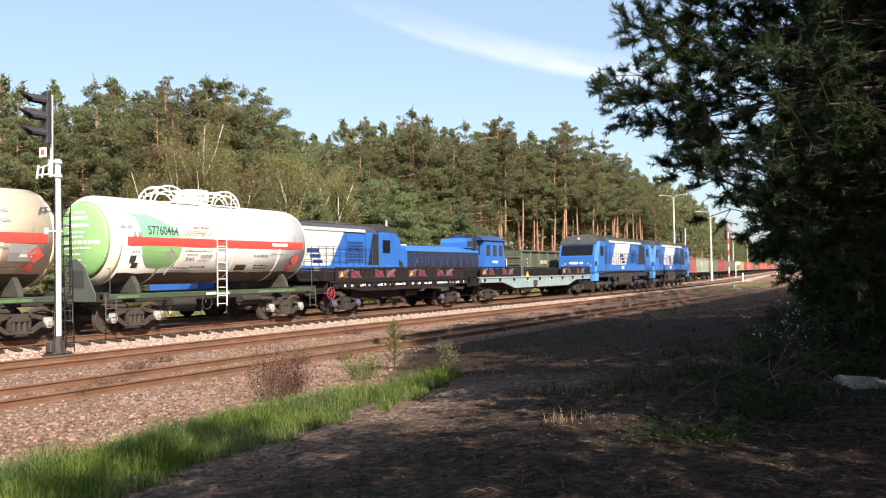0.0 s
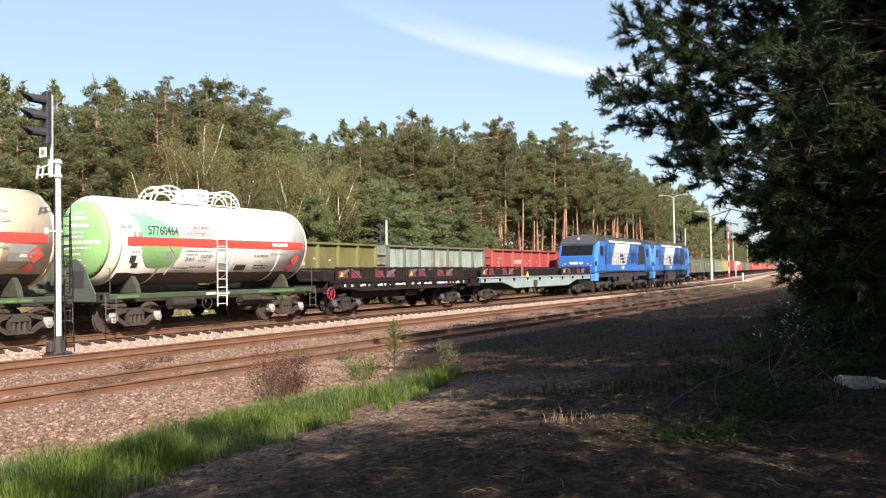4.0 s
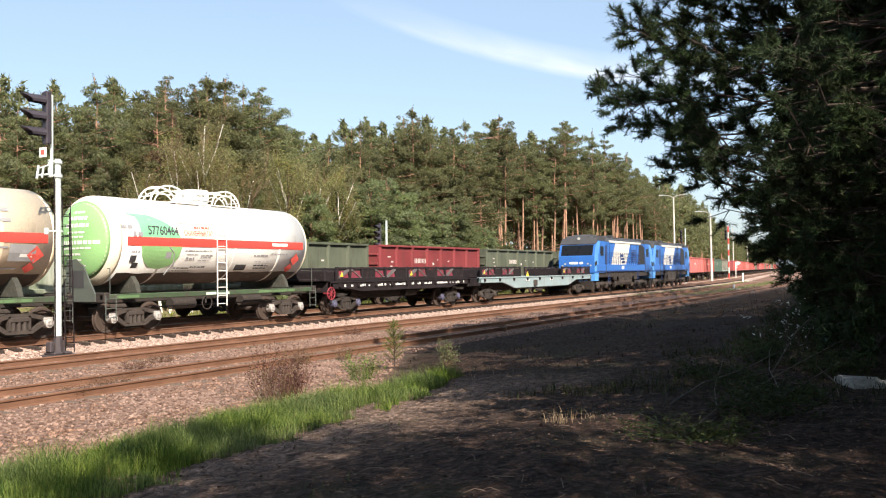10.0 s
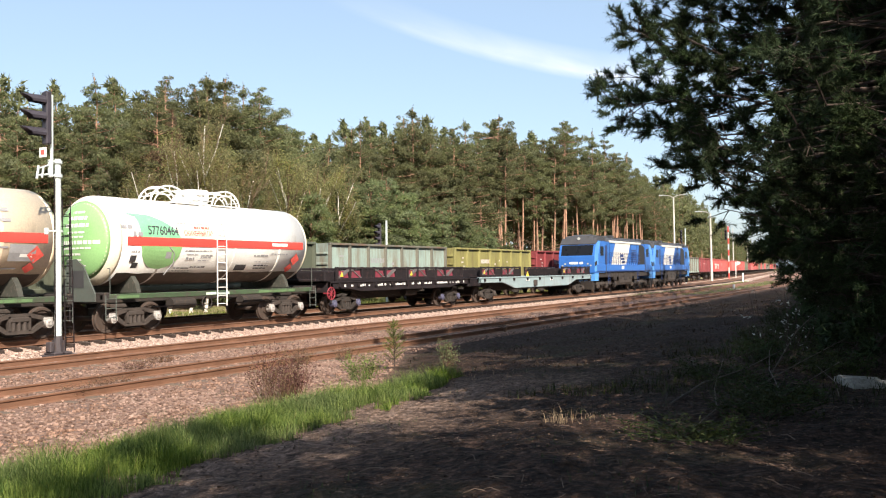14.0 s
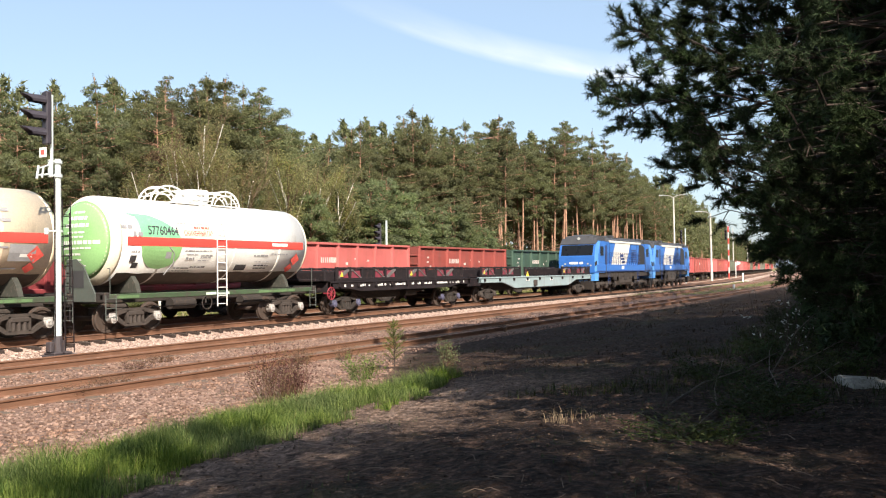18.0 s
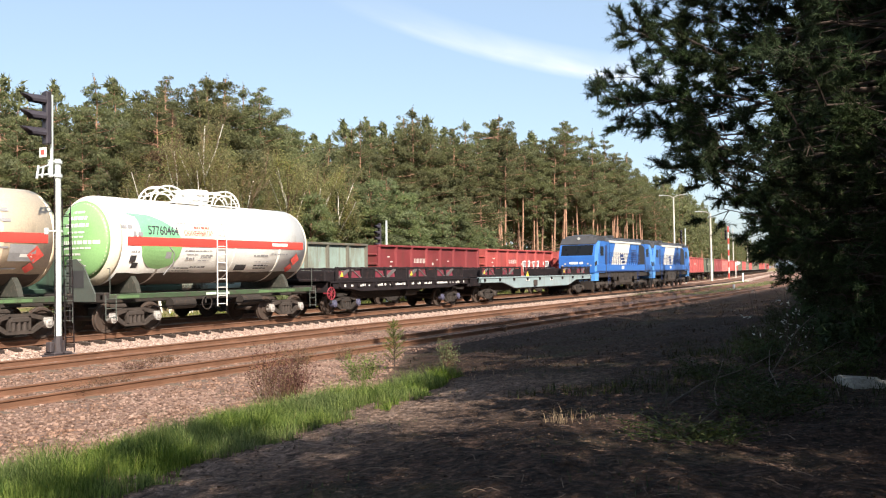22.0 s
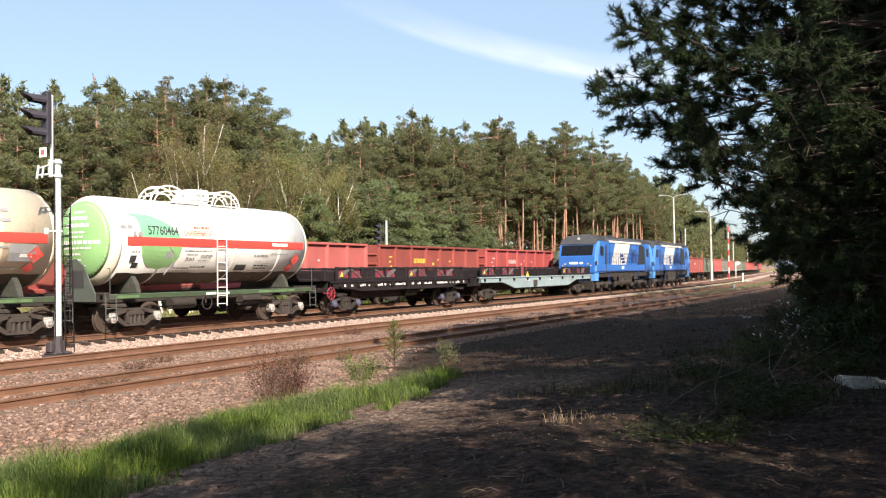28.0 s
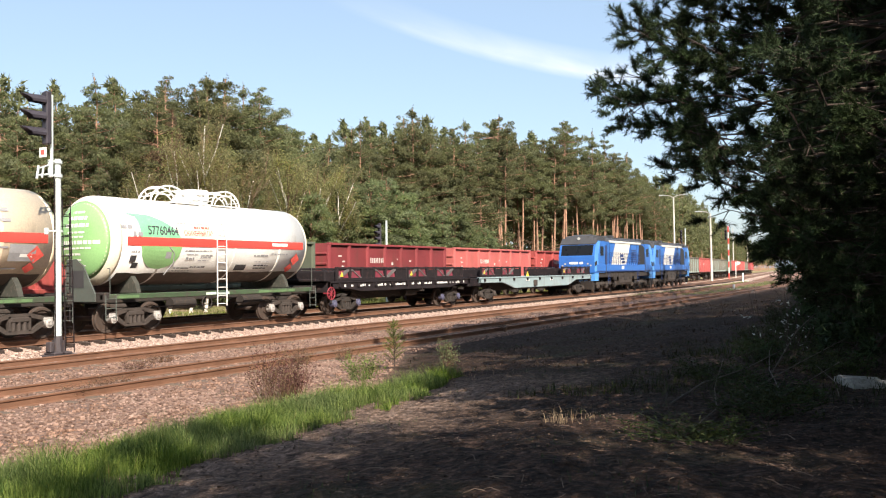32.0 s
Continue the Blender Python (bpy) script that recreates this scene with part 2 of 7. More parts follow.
# ---- mesh helpers ----
class Geo:
    """Collects vertices and faces of one part."""

    def __init__(self):
        self.v, self.f = [], []

    def add(self, verts, faces):
        o = len(self.v)
        self.v.extend(verts)
        self.f.extend([tuple(i + o for i in q) for q in faces])
        return self

    def box(self, x0, y0, z0, x1, y1, z1, b=0.0):
        if b <= 0:
            vs = [(x, y, z) for z in (z0, z1) for y in (y0, y1) for x in (x0, x1)]
            return self.add(vs, [(0, 2, 3, 1), (4, 5, 7, 6), (0, 1, 5, 4), (2, 6, 7, 3), (0, 4, 6, 2), (1, 3, 7, 5)])
        b = min(b, (x1 - x0) * 0.45, (y1 - y0) * 0.45, (z1 - z0) * 0.45)
        vs, idx = [], {}
        for sx in (0, 1):
            for sy in (0, 1):
                for sz in (0, 1):
                    cx, cy, cz = (x0, x1)[sx], (y0, y1)[sy], (z0, z1)[sz]
                    ix, iy, iz = cx + b * (1 - 2 * sx), cy + b * (1 - 2 * sy), cz + b * (1 - 2 * sz)
                    for k, p in enumerate(((cx, iy, iz), (ix, cy, iz), (ix, iy, cz))):
                        idx[sx, sy, sz, k] = len(vs)
                        vs.append(p)
        g = lambda *a: idx[a]
        fs = []
        for s in (0, 1):
            q = [g(s, 0, 0, 0), g(s, 1, 0, 0), g(s, 1, 1, 0), g(s, 0, 1, 0)]
            fs.append(tuple(q if s else q[::-1]))
            q = [g(0, s, 0, 1), g(1, s, 0, 1), g(1, s, 1, 1), g(0, s, 1, 1)]
            fs.append(tuple(q[::-1] if s else q))
            q = [g(0, 0, s, 2), g(1, 0, s, 2), g(1, 1, s, 2), g(0, 1, s, 2)]
            fs.append(tuple(q if s else q[::-1]))
        for p in (0, 1):
            for q in (0, 1):
                fs.append((g(p, q, 0, 0), g(p, q, 1, 0), g(p, q, 1, 1), g(p, q, 0, 1)))
                fs.append((g(p, 0, q, 0), g(p, 1, q, 0), g(p, 1, q, 2), g(p, 0, q, 2)))
                fs.append((g(0, p, q, 1), g(1, p, q, 1), g(1, p, q, 2), g(0, p, q, 2)))
                for r in (0, 1):
                    fs.append((g(p, q, r, 0), g(p, q, r, 1), g(p, q, r, 2)))
        return self.add(vs, fs)

    def cyl(self, p0, p1, r0, r1=None, n=12, caps=True):
        r1 = r0 if r1 is None else r1
        p0, p1 = Vector(p0), Vector(p1)
        q = (p1 - p0).to_track_quat("Z", "Y")
        vs = []
        for p, r in ((p0, r0), (p1, r1)):
            for i in range(n):
                a = 2 * math.pi * i / n
                vs.append(tuple(p + q @ Vector((r * math.cos(a), r * math.sin(a), 0))))
        fs = [(i, (i + 1) % n, n + (i + 1) % n, n + i) for i in range(n)]
        if caps:
            fs += [tuple(range(n - 1, -1, -1)), tuple(range(n, 2 * n))]
        return self.add(vs, fs)

    def tube(self, pts, r, n=8, r_end=None):
        """A bent tube through the points, tapering from r to r_end."""
        pts = [Vector(p) for p in pts]
        r_end = r if r_end is None else r_end
        vs = []
        for i, p in enumerate(pts):
            d = (pts[min(i + 1, len(pts) - 1)] - pts[max(i - 1, 0)]).normalized()
            q = d.to_track_quat("Z", "Y")
            rr = r + (r_end - r) * i / max(1, len(pts) - 1)
            for k in range(n):
                a = 2 * math.pi * k / n
                vs.append(tuple(p + q @ Vector((rr * math.cos(a), rr * math.sin(a), 0))))
        fs = []
        for i in range(len(pts) - 1):
            for k in range(n):
                fs.append((i * n + k, i * n + (k + 1) % n, (i + 1) * n + (k + 1) % n, (i + 1) * n + k))
        fs += [tuple(range(n - 1, -1, -1)), tuple(range((len(pts) - 1) * n, len(pts) * n))]
        return self.add(vs, fs)

    def prism(self, prof, a0, a1, axis="x"):
        """A closed outline pushed from a0 to a1 along an axis; outline points are (y, z) for x, (x, z) for y, (x, y) for z."""
        put = {"x": lambda a, p: (a, p[0], p[1]), "y": lambda a, p: (p[0], a, p[1]), "z": lambda a, p: (p[0], p[1], a)}[axis]
        n = len(prof)
        vs = [put(a0, p) for p in prof] + [put(a1, p) for p in prof]
        fs = [(i, (i + 1) % n, n + (i + 1) % n, n + i) for i in range(n)] + [tuple(range(n - 1, -1, -1)), tuple(range(n, 2 * n))]
        return self.add(vs, fs)

    def lathe(self, prof, n=32, axis="x", c=(0, 0, 0)):
        """Turns an outline of (along, radius) about an axis through c."""
        vs, fs = [], []
        for a, r in prof:
            for i in range(n):
                t = 2 * math.pi * i / n
                u, w = r * math.cos(t), r * math.sin(t)
                p = {"x": (a, u, w), "y": (u, a, w), "z": (u, w, a)}[axis]
                vs.append((p[0] + c[0], p[1] + c[1], p[2] + c[2]))
        for j in range(len(prof) - 1):
            for i in range(n):
                fs.append((j * n + i, j * n + (i + 1) % n, (j + 1) * n + (i + 1) % n, (j + 1) * n + i))
        if prof[0][1] > 1e-4:
            fs.append(tuple(range(n - 1, -1, -1)))
        if prof[-1][1] > 1e-4:
            fs.append(tuple(range((len(prof) - 1) * n, len(prof) * n)))
        return self.add(vs, fs)

    def ring(self, c, r, rr, axis="y", n=20, m=6):
        """A closed hoop of radius r and thickness rr about an axis."""
        vs, fs = [], []
        for i in range(n):
            a = 2 * math.pi * i / n
            for j in range(m):
                b = 2 * math.pi * j / m
                u, w, k = (r + rr * math.cos(b)) * math.cos(a), (r + rr * math.cos(b)) * math.sin(a), rr * math.sin(b)
                p = {"x": (k, u, w), "y": (u, k, w), "z": (u, w, k)}[axis]
                vs.append((p[0] + c[0], p[1] + c[1], p[2] + c[2]))
        for i in range(n):
            for j in range(m):
                fs.append((i * m + j, i * m + (j + 1) % m, ((i + 1) % n) * m + (j + 1) % m, ((i + 1) % n) * m + j))
        return self.add(vs, fs)

    def quad(self, a, b, c, d):
        return self.add([a, b, c, d], [(0, 1, 2, 3)])

    def mesh(self, name, mat, smooth=False):
        me = bpy.data.meshes.new(name)
        me.from_pydata(self.v, [], self.f)
        bm = bmesh.new()
        bm.from_mesh(me)
        bmesh.ops.recalc_face_normals(bm, faces=bm.faces)
        bm.to_mesh(me)
        bm.free()
        if smooth:
            me.shade_smooth()
        me.materials.append(mat)
        return me


def quick_mesh(name, verts, faces, mat, smooth=False):
    me = bpy.data.meshes.new(name)
    me.from_pydata(verts, [], faces)
    if smooth:
        me.shade_smooth()
    me.materials.append(mat)
    return me


def part(name, g, mat, parent, label="", smooth=False):
    """One mesh under a thing or part. g: a Geo, or a ready mesh to share."""
    me = g.mesh(name, mat, smooth) if isinstance(g, Geo) else g
    ob = new(name, me)
    ob.parent = parent
    if label:
        ob["label"] = label
    return ob


def thing(name, label, category, group="", at=None, kind=""):
    ob = new(name)
    ob.empty_display_size = 0.3
    tagged(ob, label, category, group, kind)
    if at is not None:
        ob.matrix_basis = at
    return ob
# ---- the lie of the land ----
Y_C, Y_B, Y_A, Y_D = 14.95, 19.95, 24.1, 28.77      # track centre lines
BEND_X, BEND_R, BEND_A = 70.0, 850.0, radians(6.2)   # beyond BEND_X the line curves away, then runs straight again


def along(y, s):
    """Place and heading at s metres along the line that starts at distance y."""
    if s <= BEND_X:
        return s, y, 0.0
    r = BEND_R + Y_D - y
    a = min((s - BEND_X) / r, BEND_A)
    rest = max(0.0, s - BEND_X - r * BEND_A)
    return BEND_X + r * math.sin(a) + rest * math.cos(a), BEND_R + Y_D - r * math.cos(a) + rest * math.sin(a), a


def lateral(x, y):
    """The distance y of the line on which a point lies."""
    if x <= BEND_X:
        return y
    u, v = x - BEND_X, BEND_R + Y_D - y
    if math.atan2(u, v) < BEND_A:
        return BEND_R + Y_D - math.hypot(u, v)
    return BEND_R + Y_D - (u * math.sin(BEND_A) + v * math.cos(BEND_A))


PROFILE = [(-400, 1.0), (-30, 0.5), (-6, 0.35), (3.0, 0.28), (6.5, 0.0), (8.5, -0.22), (11.0, -0.42), (13.0, -0.47), (21.3, -0.48), (22.0, -0.44), (22.4, -0.34), (22.8, -0.30), (23.1, -0.25), (23.4, -0.225),
           (30.4, -0.22), (31.3, -0.55), (34, -0.6), (42, -0.3), (60, 0.4), (400, 2.0)]


def ground_z(x, y):
    q = lateral(x, y)
    z = 2.0
    for (a, za), (b, zb) in zip(PROFILE, PROFILE[1:]):
        if a <= q <= b:
            z = za + (zb - za) * (q - a) / (b - a)
            break
    rough = 0.0 if 12.0 < q < 31.0 else 1.0
    if -2 < q < 12.5 and -2 < x < 45:
        rough += 1.0
    n = noise.noise(Vector((x * 0.35, y * 0.35, 0.3))) * 0.10 + noise.noise(Vector((x * 1.6, y * 1.6, 4.1))) * 0.035
    m = noise.noise(Vector((x * 2.3, y * 2.3, 7.7))) * 0.012
    if rough > 1.5:
        n += noise.noise(Vector((x * 3.6, y * 3.6, 1.7))) * 0.035 + noise.noise(Vector((x * 8.0, y * 8.0, 2.9))) * 0.016
    return z + (n if rough else m)


def ground_material():
    m, nd, ln, bs = nodes_of("ground_earth")
    geo = nd.new("ShaderNodeNewGeometry")
    pos = geo.outputs["Position"]
    sep = nd.new("ShaderNodeSeparateXYZ")
    ln.new(pos, sep.inputs[0])
    wob = noise_tex(nd, ln, pos, 0.7, 4)
    # distance from the line's first track, following the bend
    dx = mathn(nd, ln, "MAXIMUM", mathn(nd, ln, "SUBTRACT", sep.outputs[0], BEND_X), 0.0)
    curve = mathn(nd, ln, "MINIMUM", dx, BEND_R * BEND_A)
    yy = mathn(nd, ln, "SUBTRACT", sep.outputs[1], mathn(nd, ln, "MULTIPLY", mathn(nd, ln, "MULTIPLY", curve, curve), 0.5 / BEND_R))
    yy = mathn(nd, ln, "SUBTRACT", yy, mathn(nd, ln, "MULTIPLY", mathn(nd, ln, "SUBTRACT", dx, curve), math.tan(BEND_A)))
    yy = mathn(nd, ln, "ADD", yy, mathn(nd, ln, "MULTIPLY_ADD", wob, 2.4, -1.2))
    stones = nd.new("ShaderNodeTexVoronoi")
    stones.inputs["Scale"].default_value = 17.0
    ln.new(pos, stones.inputs["Vector"])
    stone_c = ramp(nd, ln, stones.outputs["Color"], [(0.1, (0.11, 0.063, 0.048)), (0.55, (0.225, 0.14, 0.106)), (0.95, (0.375, 0.255, 0.2))])
    stain = noise_tex(nd, ln, pos, 0.9, 5, 0.6)
    stone_c = mixc(nd, ln, ramp(nd, ln, stain, [(0.42, (0, 0, 0)), (0.66, (0.85, 0.85, 0.85))]), stone_c, (0.115, 0.082, 0.068))
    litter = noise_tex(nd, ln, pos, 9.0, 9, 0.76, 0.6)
    # dark litter soil, with part of the pines' shade put into its colour
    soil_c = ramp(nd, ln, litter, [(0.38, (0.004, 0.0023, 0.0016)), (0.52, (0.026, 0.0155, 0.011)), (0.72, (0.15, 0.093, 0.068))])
    moss = noise_tex(nd, ln, pos, 0.45, 4)
    soil_c = mixc(nd, ln, ramp(nd, ln, moss, [(0.52, (0, 0, 0)), (0.72, (0.6, 0.6, 0.6))]), soil_c, (0.035, 0.038, 0.018))
    lit_sand_c = ramp(nd, ln, litter, [(0.36, (0.026, 0.017, 0.013)), (0.5, (0.125, 0.088, 0.069)), (0.7, (0.36, 0.265, 0.215))])
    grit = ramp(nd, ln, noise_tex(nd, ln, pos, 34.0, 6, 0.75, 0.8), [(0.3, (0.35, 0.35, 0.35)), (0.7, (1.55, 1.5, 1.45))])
    lit_sand_c, soil_c = mixc(nd, ln, 1.0, lit_sand_c, grit, "MULTIPLY"), mixc(nd, ln, 1.0, soil_c, grit, "MULTIPLY")
    # pale sand kept to the sunlit dirt: the sun patch is painted in too
    lit_y = mathn(nd, ln, "MULTIPLY_ADD", yy, 0.55, -2.25)
    lit_x = mathn(nd, ln, "MULTIPLY_ADD", sep.outputs[0], -0.3, 4.3)
    sandy = mathn(nd, ln, "MAXIMUM", mathn(nd, ln, "MINIMUM", mathn(nd, ln, "MINIMUM", lit_y, lit_x), 1.0), 0.0)
    soil_c = mixc(nd, ln, sandy, soil_c, lit_sand_c)
    turf = noise_tex(nd, ln, pos, 6.0, 5, 0.7)
    turf_c = ramp(nd, ln, turf, [(0.3, (0.09, 0.11, 0.035)), (0.7, (0.24, 0.24, 0.09))])

    def step(at, soft):
        return ramp(nd, ln, mathn(nd, ln, "MULTIPLY_ADD", yy, 1 / soft, 0.5 - at / soft), [(0.0, (0, 0, 0)), (1.0, (1, 1, 1))])
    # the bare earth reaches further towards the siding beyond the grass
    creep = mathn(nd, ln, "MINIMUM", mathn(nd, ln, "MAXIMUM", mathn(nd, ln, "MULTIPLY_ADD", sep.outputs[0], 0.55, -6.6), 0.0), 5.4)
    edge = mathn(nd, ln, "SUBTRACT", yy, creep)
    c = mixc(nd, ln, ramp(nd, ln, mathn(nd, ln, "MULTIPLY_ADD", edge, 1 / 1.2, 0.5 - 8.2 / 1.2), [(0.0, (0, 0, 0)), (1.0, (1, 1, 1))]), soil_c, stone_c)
    far_turf = mixc(nd, ln, ramp(nd, ln, moss, [(0.35, (0, 0, 0)), (0.6, (1, 1, 1))]), turf_c, (0.25, 0.19, 0.12))
    fresh_c = ramp(nd, ln, stones.outputs["Color"], [(0.1, (0.20, 0.135, 0.108)), (0.55, (0.43, 0.32, 0.26)), (0.95, (0.60, 0.49, 0.42))])
    c = mixc(nd, ln, step(21.6, 1.6), c, fresh_c)
    c = mixc(nd, ln, step(32.0, 1.0), c, far_turf)
    ln.new(c, bs.inputs["Base Color"])
    bs.inputs["Roughness"].default_value = 0.95
    bs.inputs["Specular IOR Level"].default_value = 0.15
    bp = nd.new("ShaderNodeBump")
    bp.inputs["Strength"].default_value, bp.inputs["Distance"].default_value = 1.0, 0.06
    ln.new(mixc(nd, ln, 0.5, stones.outputs["Distance"], litter), bp.inputs["Height"])
    ln.new(bp.outputs[0], bs.inputs["Normal"])
    return m


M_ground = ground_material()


def axis_steps(lo, hi, fine_lo, fine_hi, fine):
    out, p = [], fine_lo
    while p < fine_hi:
        out.append(p)
        p += fine
    step, p = fine, fine_hi
    while p < hi:
        out.append(p)
        step *= 1.14
        p += step
    out.append(hi)
    step, p = fine, fine_lo
    while p > lo:
        step *= 1.14
        p -= step
        out.insert(0, max(p, lo))
    return out


def build_ground():
    xs = axis_steps(-900, 18, 3, 18, 0.1)[:-1] + axis_steps(18, 2500, 18, 45, 0.28)
    ys = axis_steps(-900, 9.5, 0.5, 9.5, 0.09)[:-1] + axis_steps(9.5, 2500, 9.5, 33, 0.22)
    vs = [(x, y, ground_z(x, y)) for y in ys for x in xs]
    nx = len(xs)
    fs = [(j * nx + i, j * nx + i + 1, (j + 1) * nx + i + 1, (j + 1) * nx + i) for j in range(len(ys) - 1) for i in range(nx - 1)]
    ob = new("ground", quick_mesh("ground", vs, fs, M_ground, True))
    tagged(ob, "bare sandy trackside ground with pinkish stone ballast, litter and shade-darkened soil", "ground", kind="structure")


build_ground()
# ---- tracks ----
def sweep(prof, y, z, s0, s1):
    """A rail section (offset, height) drawn along a line of the yard."""
    g, n = Geo(), len(prof)
    stations, s = [], s0
    while s < s1:
        stations.append(s)
        s += 100 if s < -1 else (70 if s < 70 else 12)
        if stations[-1] < 70 < s:
            s = 70
    stations.append(s1)
    for s in stations:
        px, py, a = along(y, s)
        for o, h in prof:
            g.v.append((px - math.sin(a) * o, py + math.cos(a) * o, z + h))
    for j in range(len(stations) - 1):
        for i in range(n):
            g.f.append((j * n + i, j * n + (i + 1) % n, (j + 1) * n + (i + 1) % n, (j + 1) * n + i))
    return g


RAIL_BODY = [(-0.075, -0.18), (0.075, -0.18), (0.075, -0.165), (0.012, -0.145), (0.012, -0.05), (0.036, -0.035), (0.036, -0.012), (-0.036, -0.012),
             (-0.036, -0.035), (-0.012, -0.05), (-0.012, -0.145), (-0.075, -0.165)]
RAIL_HEAD = [(-0.036, -0.012), (0.036, -0.012), (0.034, -0.003), (0.02, 0.0), (-0.02, 0.0), (-0.034, -0.003)]


def build_track(name, label, y, z, worn):
    root = thing(name, label, "railway track", kind="structure", at=pose(0, 0, 0))
    for side in (-0.78, 0.78):
        r = part("rail", sweep(RAIL_BODY, y + side, z, -250, 420), M_rail, root)
        part("running_face", sweep(RAIL_HEAD, y + side, z, -250, 420), M_railtop if worn else M_rail, r)
    return root


track_a = build_track("track_a", "railway track with rusty rails on dark sleepers in pale ballast", Y_A, 0.0, True)
track_d = build_track("track_d", "through track with polished rails behind the standing train", Y_D, 0.0, True)
track_b = build_track("track_b", "disused siding with rusty rails sunk in stony ballast", Y_B, -0.30, False)
track_c = build_track("track_c", "disused siding with rusty rails sunk in stony ballast", Y_C, -0.30, False)
# ---- signals, lamps and markers beside the line ----
def signal_head(root, at, n, facing, size=1.0):
    """A vertical row of n hooded lamps on a back plate; facing: heading in degrees."""
    hd = part("signal_head", Geo().box(-0.07 * size, -0.13 * size, 0, 0.07 * size, 0.13 * size, 0.42 * n * size + 0.12, 0.03), M_signal, root, "dark signal head with deep lamp hoods")
    hd.matrix_basis = Matrix.Translation(at) @ pose(0, 0, 0, 0, 0, facing)
    for k in range(n):
        z = (0.27 + 0.42 * k) * size
        hood_g = Geo()
        m = 9
        vs = []
        for i in range(m):
            a = math.pi * (-0.12 + 1.24 * i / (m - 1))
            for x, r in ((0.08, 0.15), (0.08 + 0.62 * (0.55 + 0.45 * math.sin(max(0, min(math.pi, a)))), 0.14)):
                vs.append((x * size, r * size * math.cos(a), z + r * size * math.sin(a)))
        hood_g.add(vs, [(i * 2, i * 2 + 1, i * 2 + 3, i * 2 + 2) for i in range(m - 1)])
        vs2 = [(v[0], v[1] * 0.9, z + (v[2] - z) * 0.9) for v in vs]
        hood_g.add(vs2, [(i * 2, i * 2 + 2, i * 2 + 3, i * 2 + 1) for i in range(m - 1)])
        part("lamp_hood", hood_g, M_signal, hd)
        part("lens", Geo().cyl((0.07 * size, 0, z), (0.12 * size, 0, z), 0.11 * size, n=14), M_glassdark, hd)
    return hd


M_glassdark = surf("unlit_lens", (0.02, 0.02, 0.022), 0.15, 0, 0.1, 3, 10, 0)


def big_signal():
    """The tall colour light signal between two tracks: cast foot, white mast, brackets, four-lamp head."""
    x, y, z = 16.4, 21.9, ground_z(16.4, 21.9) - 0.02
    root = thing("signal_mast", "white railway signal mast with a dark hooded head", "railway signal", at=pose(x, y, z))
    part("foot", Geo().box(-0.42, -0.32, 0.0, 0.42, 0.32, 0.09, 0.02).box(-0.3, -0.25, 0.09, 0.3, 0.25, 0.16, 0.02).cyl((0, 0, 0.16), (0, 0, 0.62), 0.16, 0.11, n=14)
         .prism([(-0.03, 0.1), (0.03, 0.1), (0.03, 0.5), (-0.03, 0.5)], -0.25, 0.25, "y").box(-0.34, -0.12, 0.16, -0.2, 0.12, 0.46, 0.03), M_castiron, root, "dark cast iron mast foot")
    part("mast", Geo().cyl((0, 0, 0.6), (0, 0, 5.75), 0.098, 0.085, n=18), M_mast, root, "white painted tubular mast")
    part("upper_mast", Geo().cyl((-0.2, 0, 5.6), (-0.2, 0, 7.6), 0.045, n=12), M_mast, root)
    br = Geo()
    for zz in (5.22, 5.62):
        br.cyl((0, 0, zz), (0, 0, zz + 0.09), 0.125, n=14).box(-0.3, -0.035, zz + 0.02, -0.08, 0.035, zz + 0.07, 0.01)
    br.box(-0.30, -0.06, 5.2, -0.18, 0.06, 5.72, 0.02).cyl((-0.2, 0, 5.3), (-0.72, -0.05, 5.22), 0.03, n=8).cyl((-0.3, 0, 5.55), (-0.66, -0.05, 5.42), 0.022, n=8)
    br.cyl((-0.72, -0.05, 5.12), (-0.66, -0.05, 5.5), 0.035, n=8).cyl((-0.55, -0.05, 5.17), (-0.50, -0.05, 5.5), 0.03, n=8)
    part("bracket", br, M_mast, root, "white mast bracket")
    part("small_sign", Geo().box(-0.50, -0.14, 5.76, -0.47, 0.14, 6.04), M_inkwhite, root)
    part("sign_border", Geo().box(-0.506, -0.08, 5.83, -0.503, 0.08, 5.97), M_inkred, root)
    part("lower_bracket", Geo().box(-0.34, -0.05, 3.62, 0.14, 0.05, 3.68, 0.01).box(-0.42, -0.07, 3.54, -0.34, 0.07, 3.74, 0.02), M_mast, root)
    signal_head(root, (-0.36, 0.0, 6.14), 3, 172, 1.12)
    lad = Geo()
    for u in (0.32, 0.62):
        lad.cyl((u, 0.1, 0.1), (0.18 + (u - 0.32) * 0.9, 0.05, 4.6), 0.016, n=6)
    for k in range(14):
        t = (k + 0.5) / 15
        lad.cyl((0.32 - 0.14 * t, 0.1 - 0.05 * t, 0.1 + 4.5 * t), (0.62 - 0.17 * t, 0.1 - 0.05 * t, 0.1 + 4.5 * t), 0.012, n=5)
    part("mast_ladder", lad, M_darksteel, root, "dark steel ladder leaning on the mast")
    part("cable", Geo().tube([(-0.1, -0.02, 0.5), (-0.12, -0.02, 3), (-0.12, -0.02, 5.1), (-0.25, 0, 5.6)], 0.02, 6), M_darksteel, root)


big_signal()


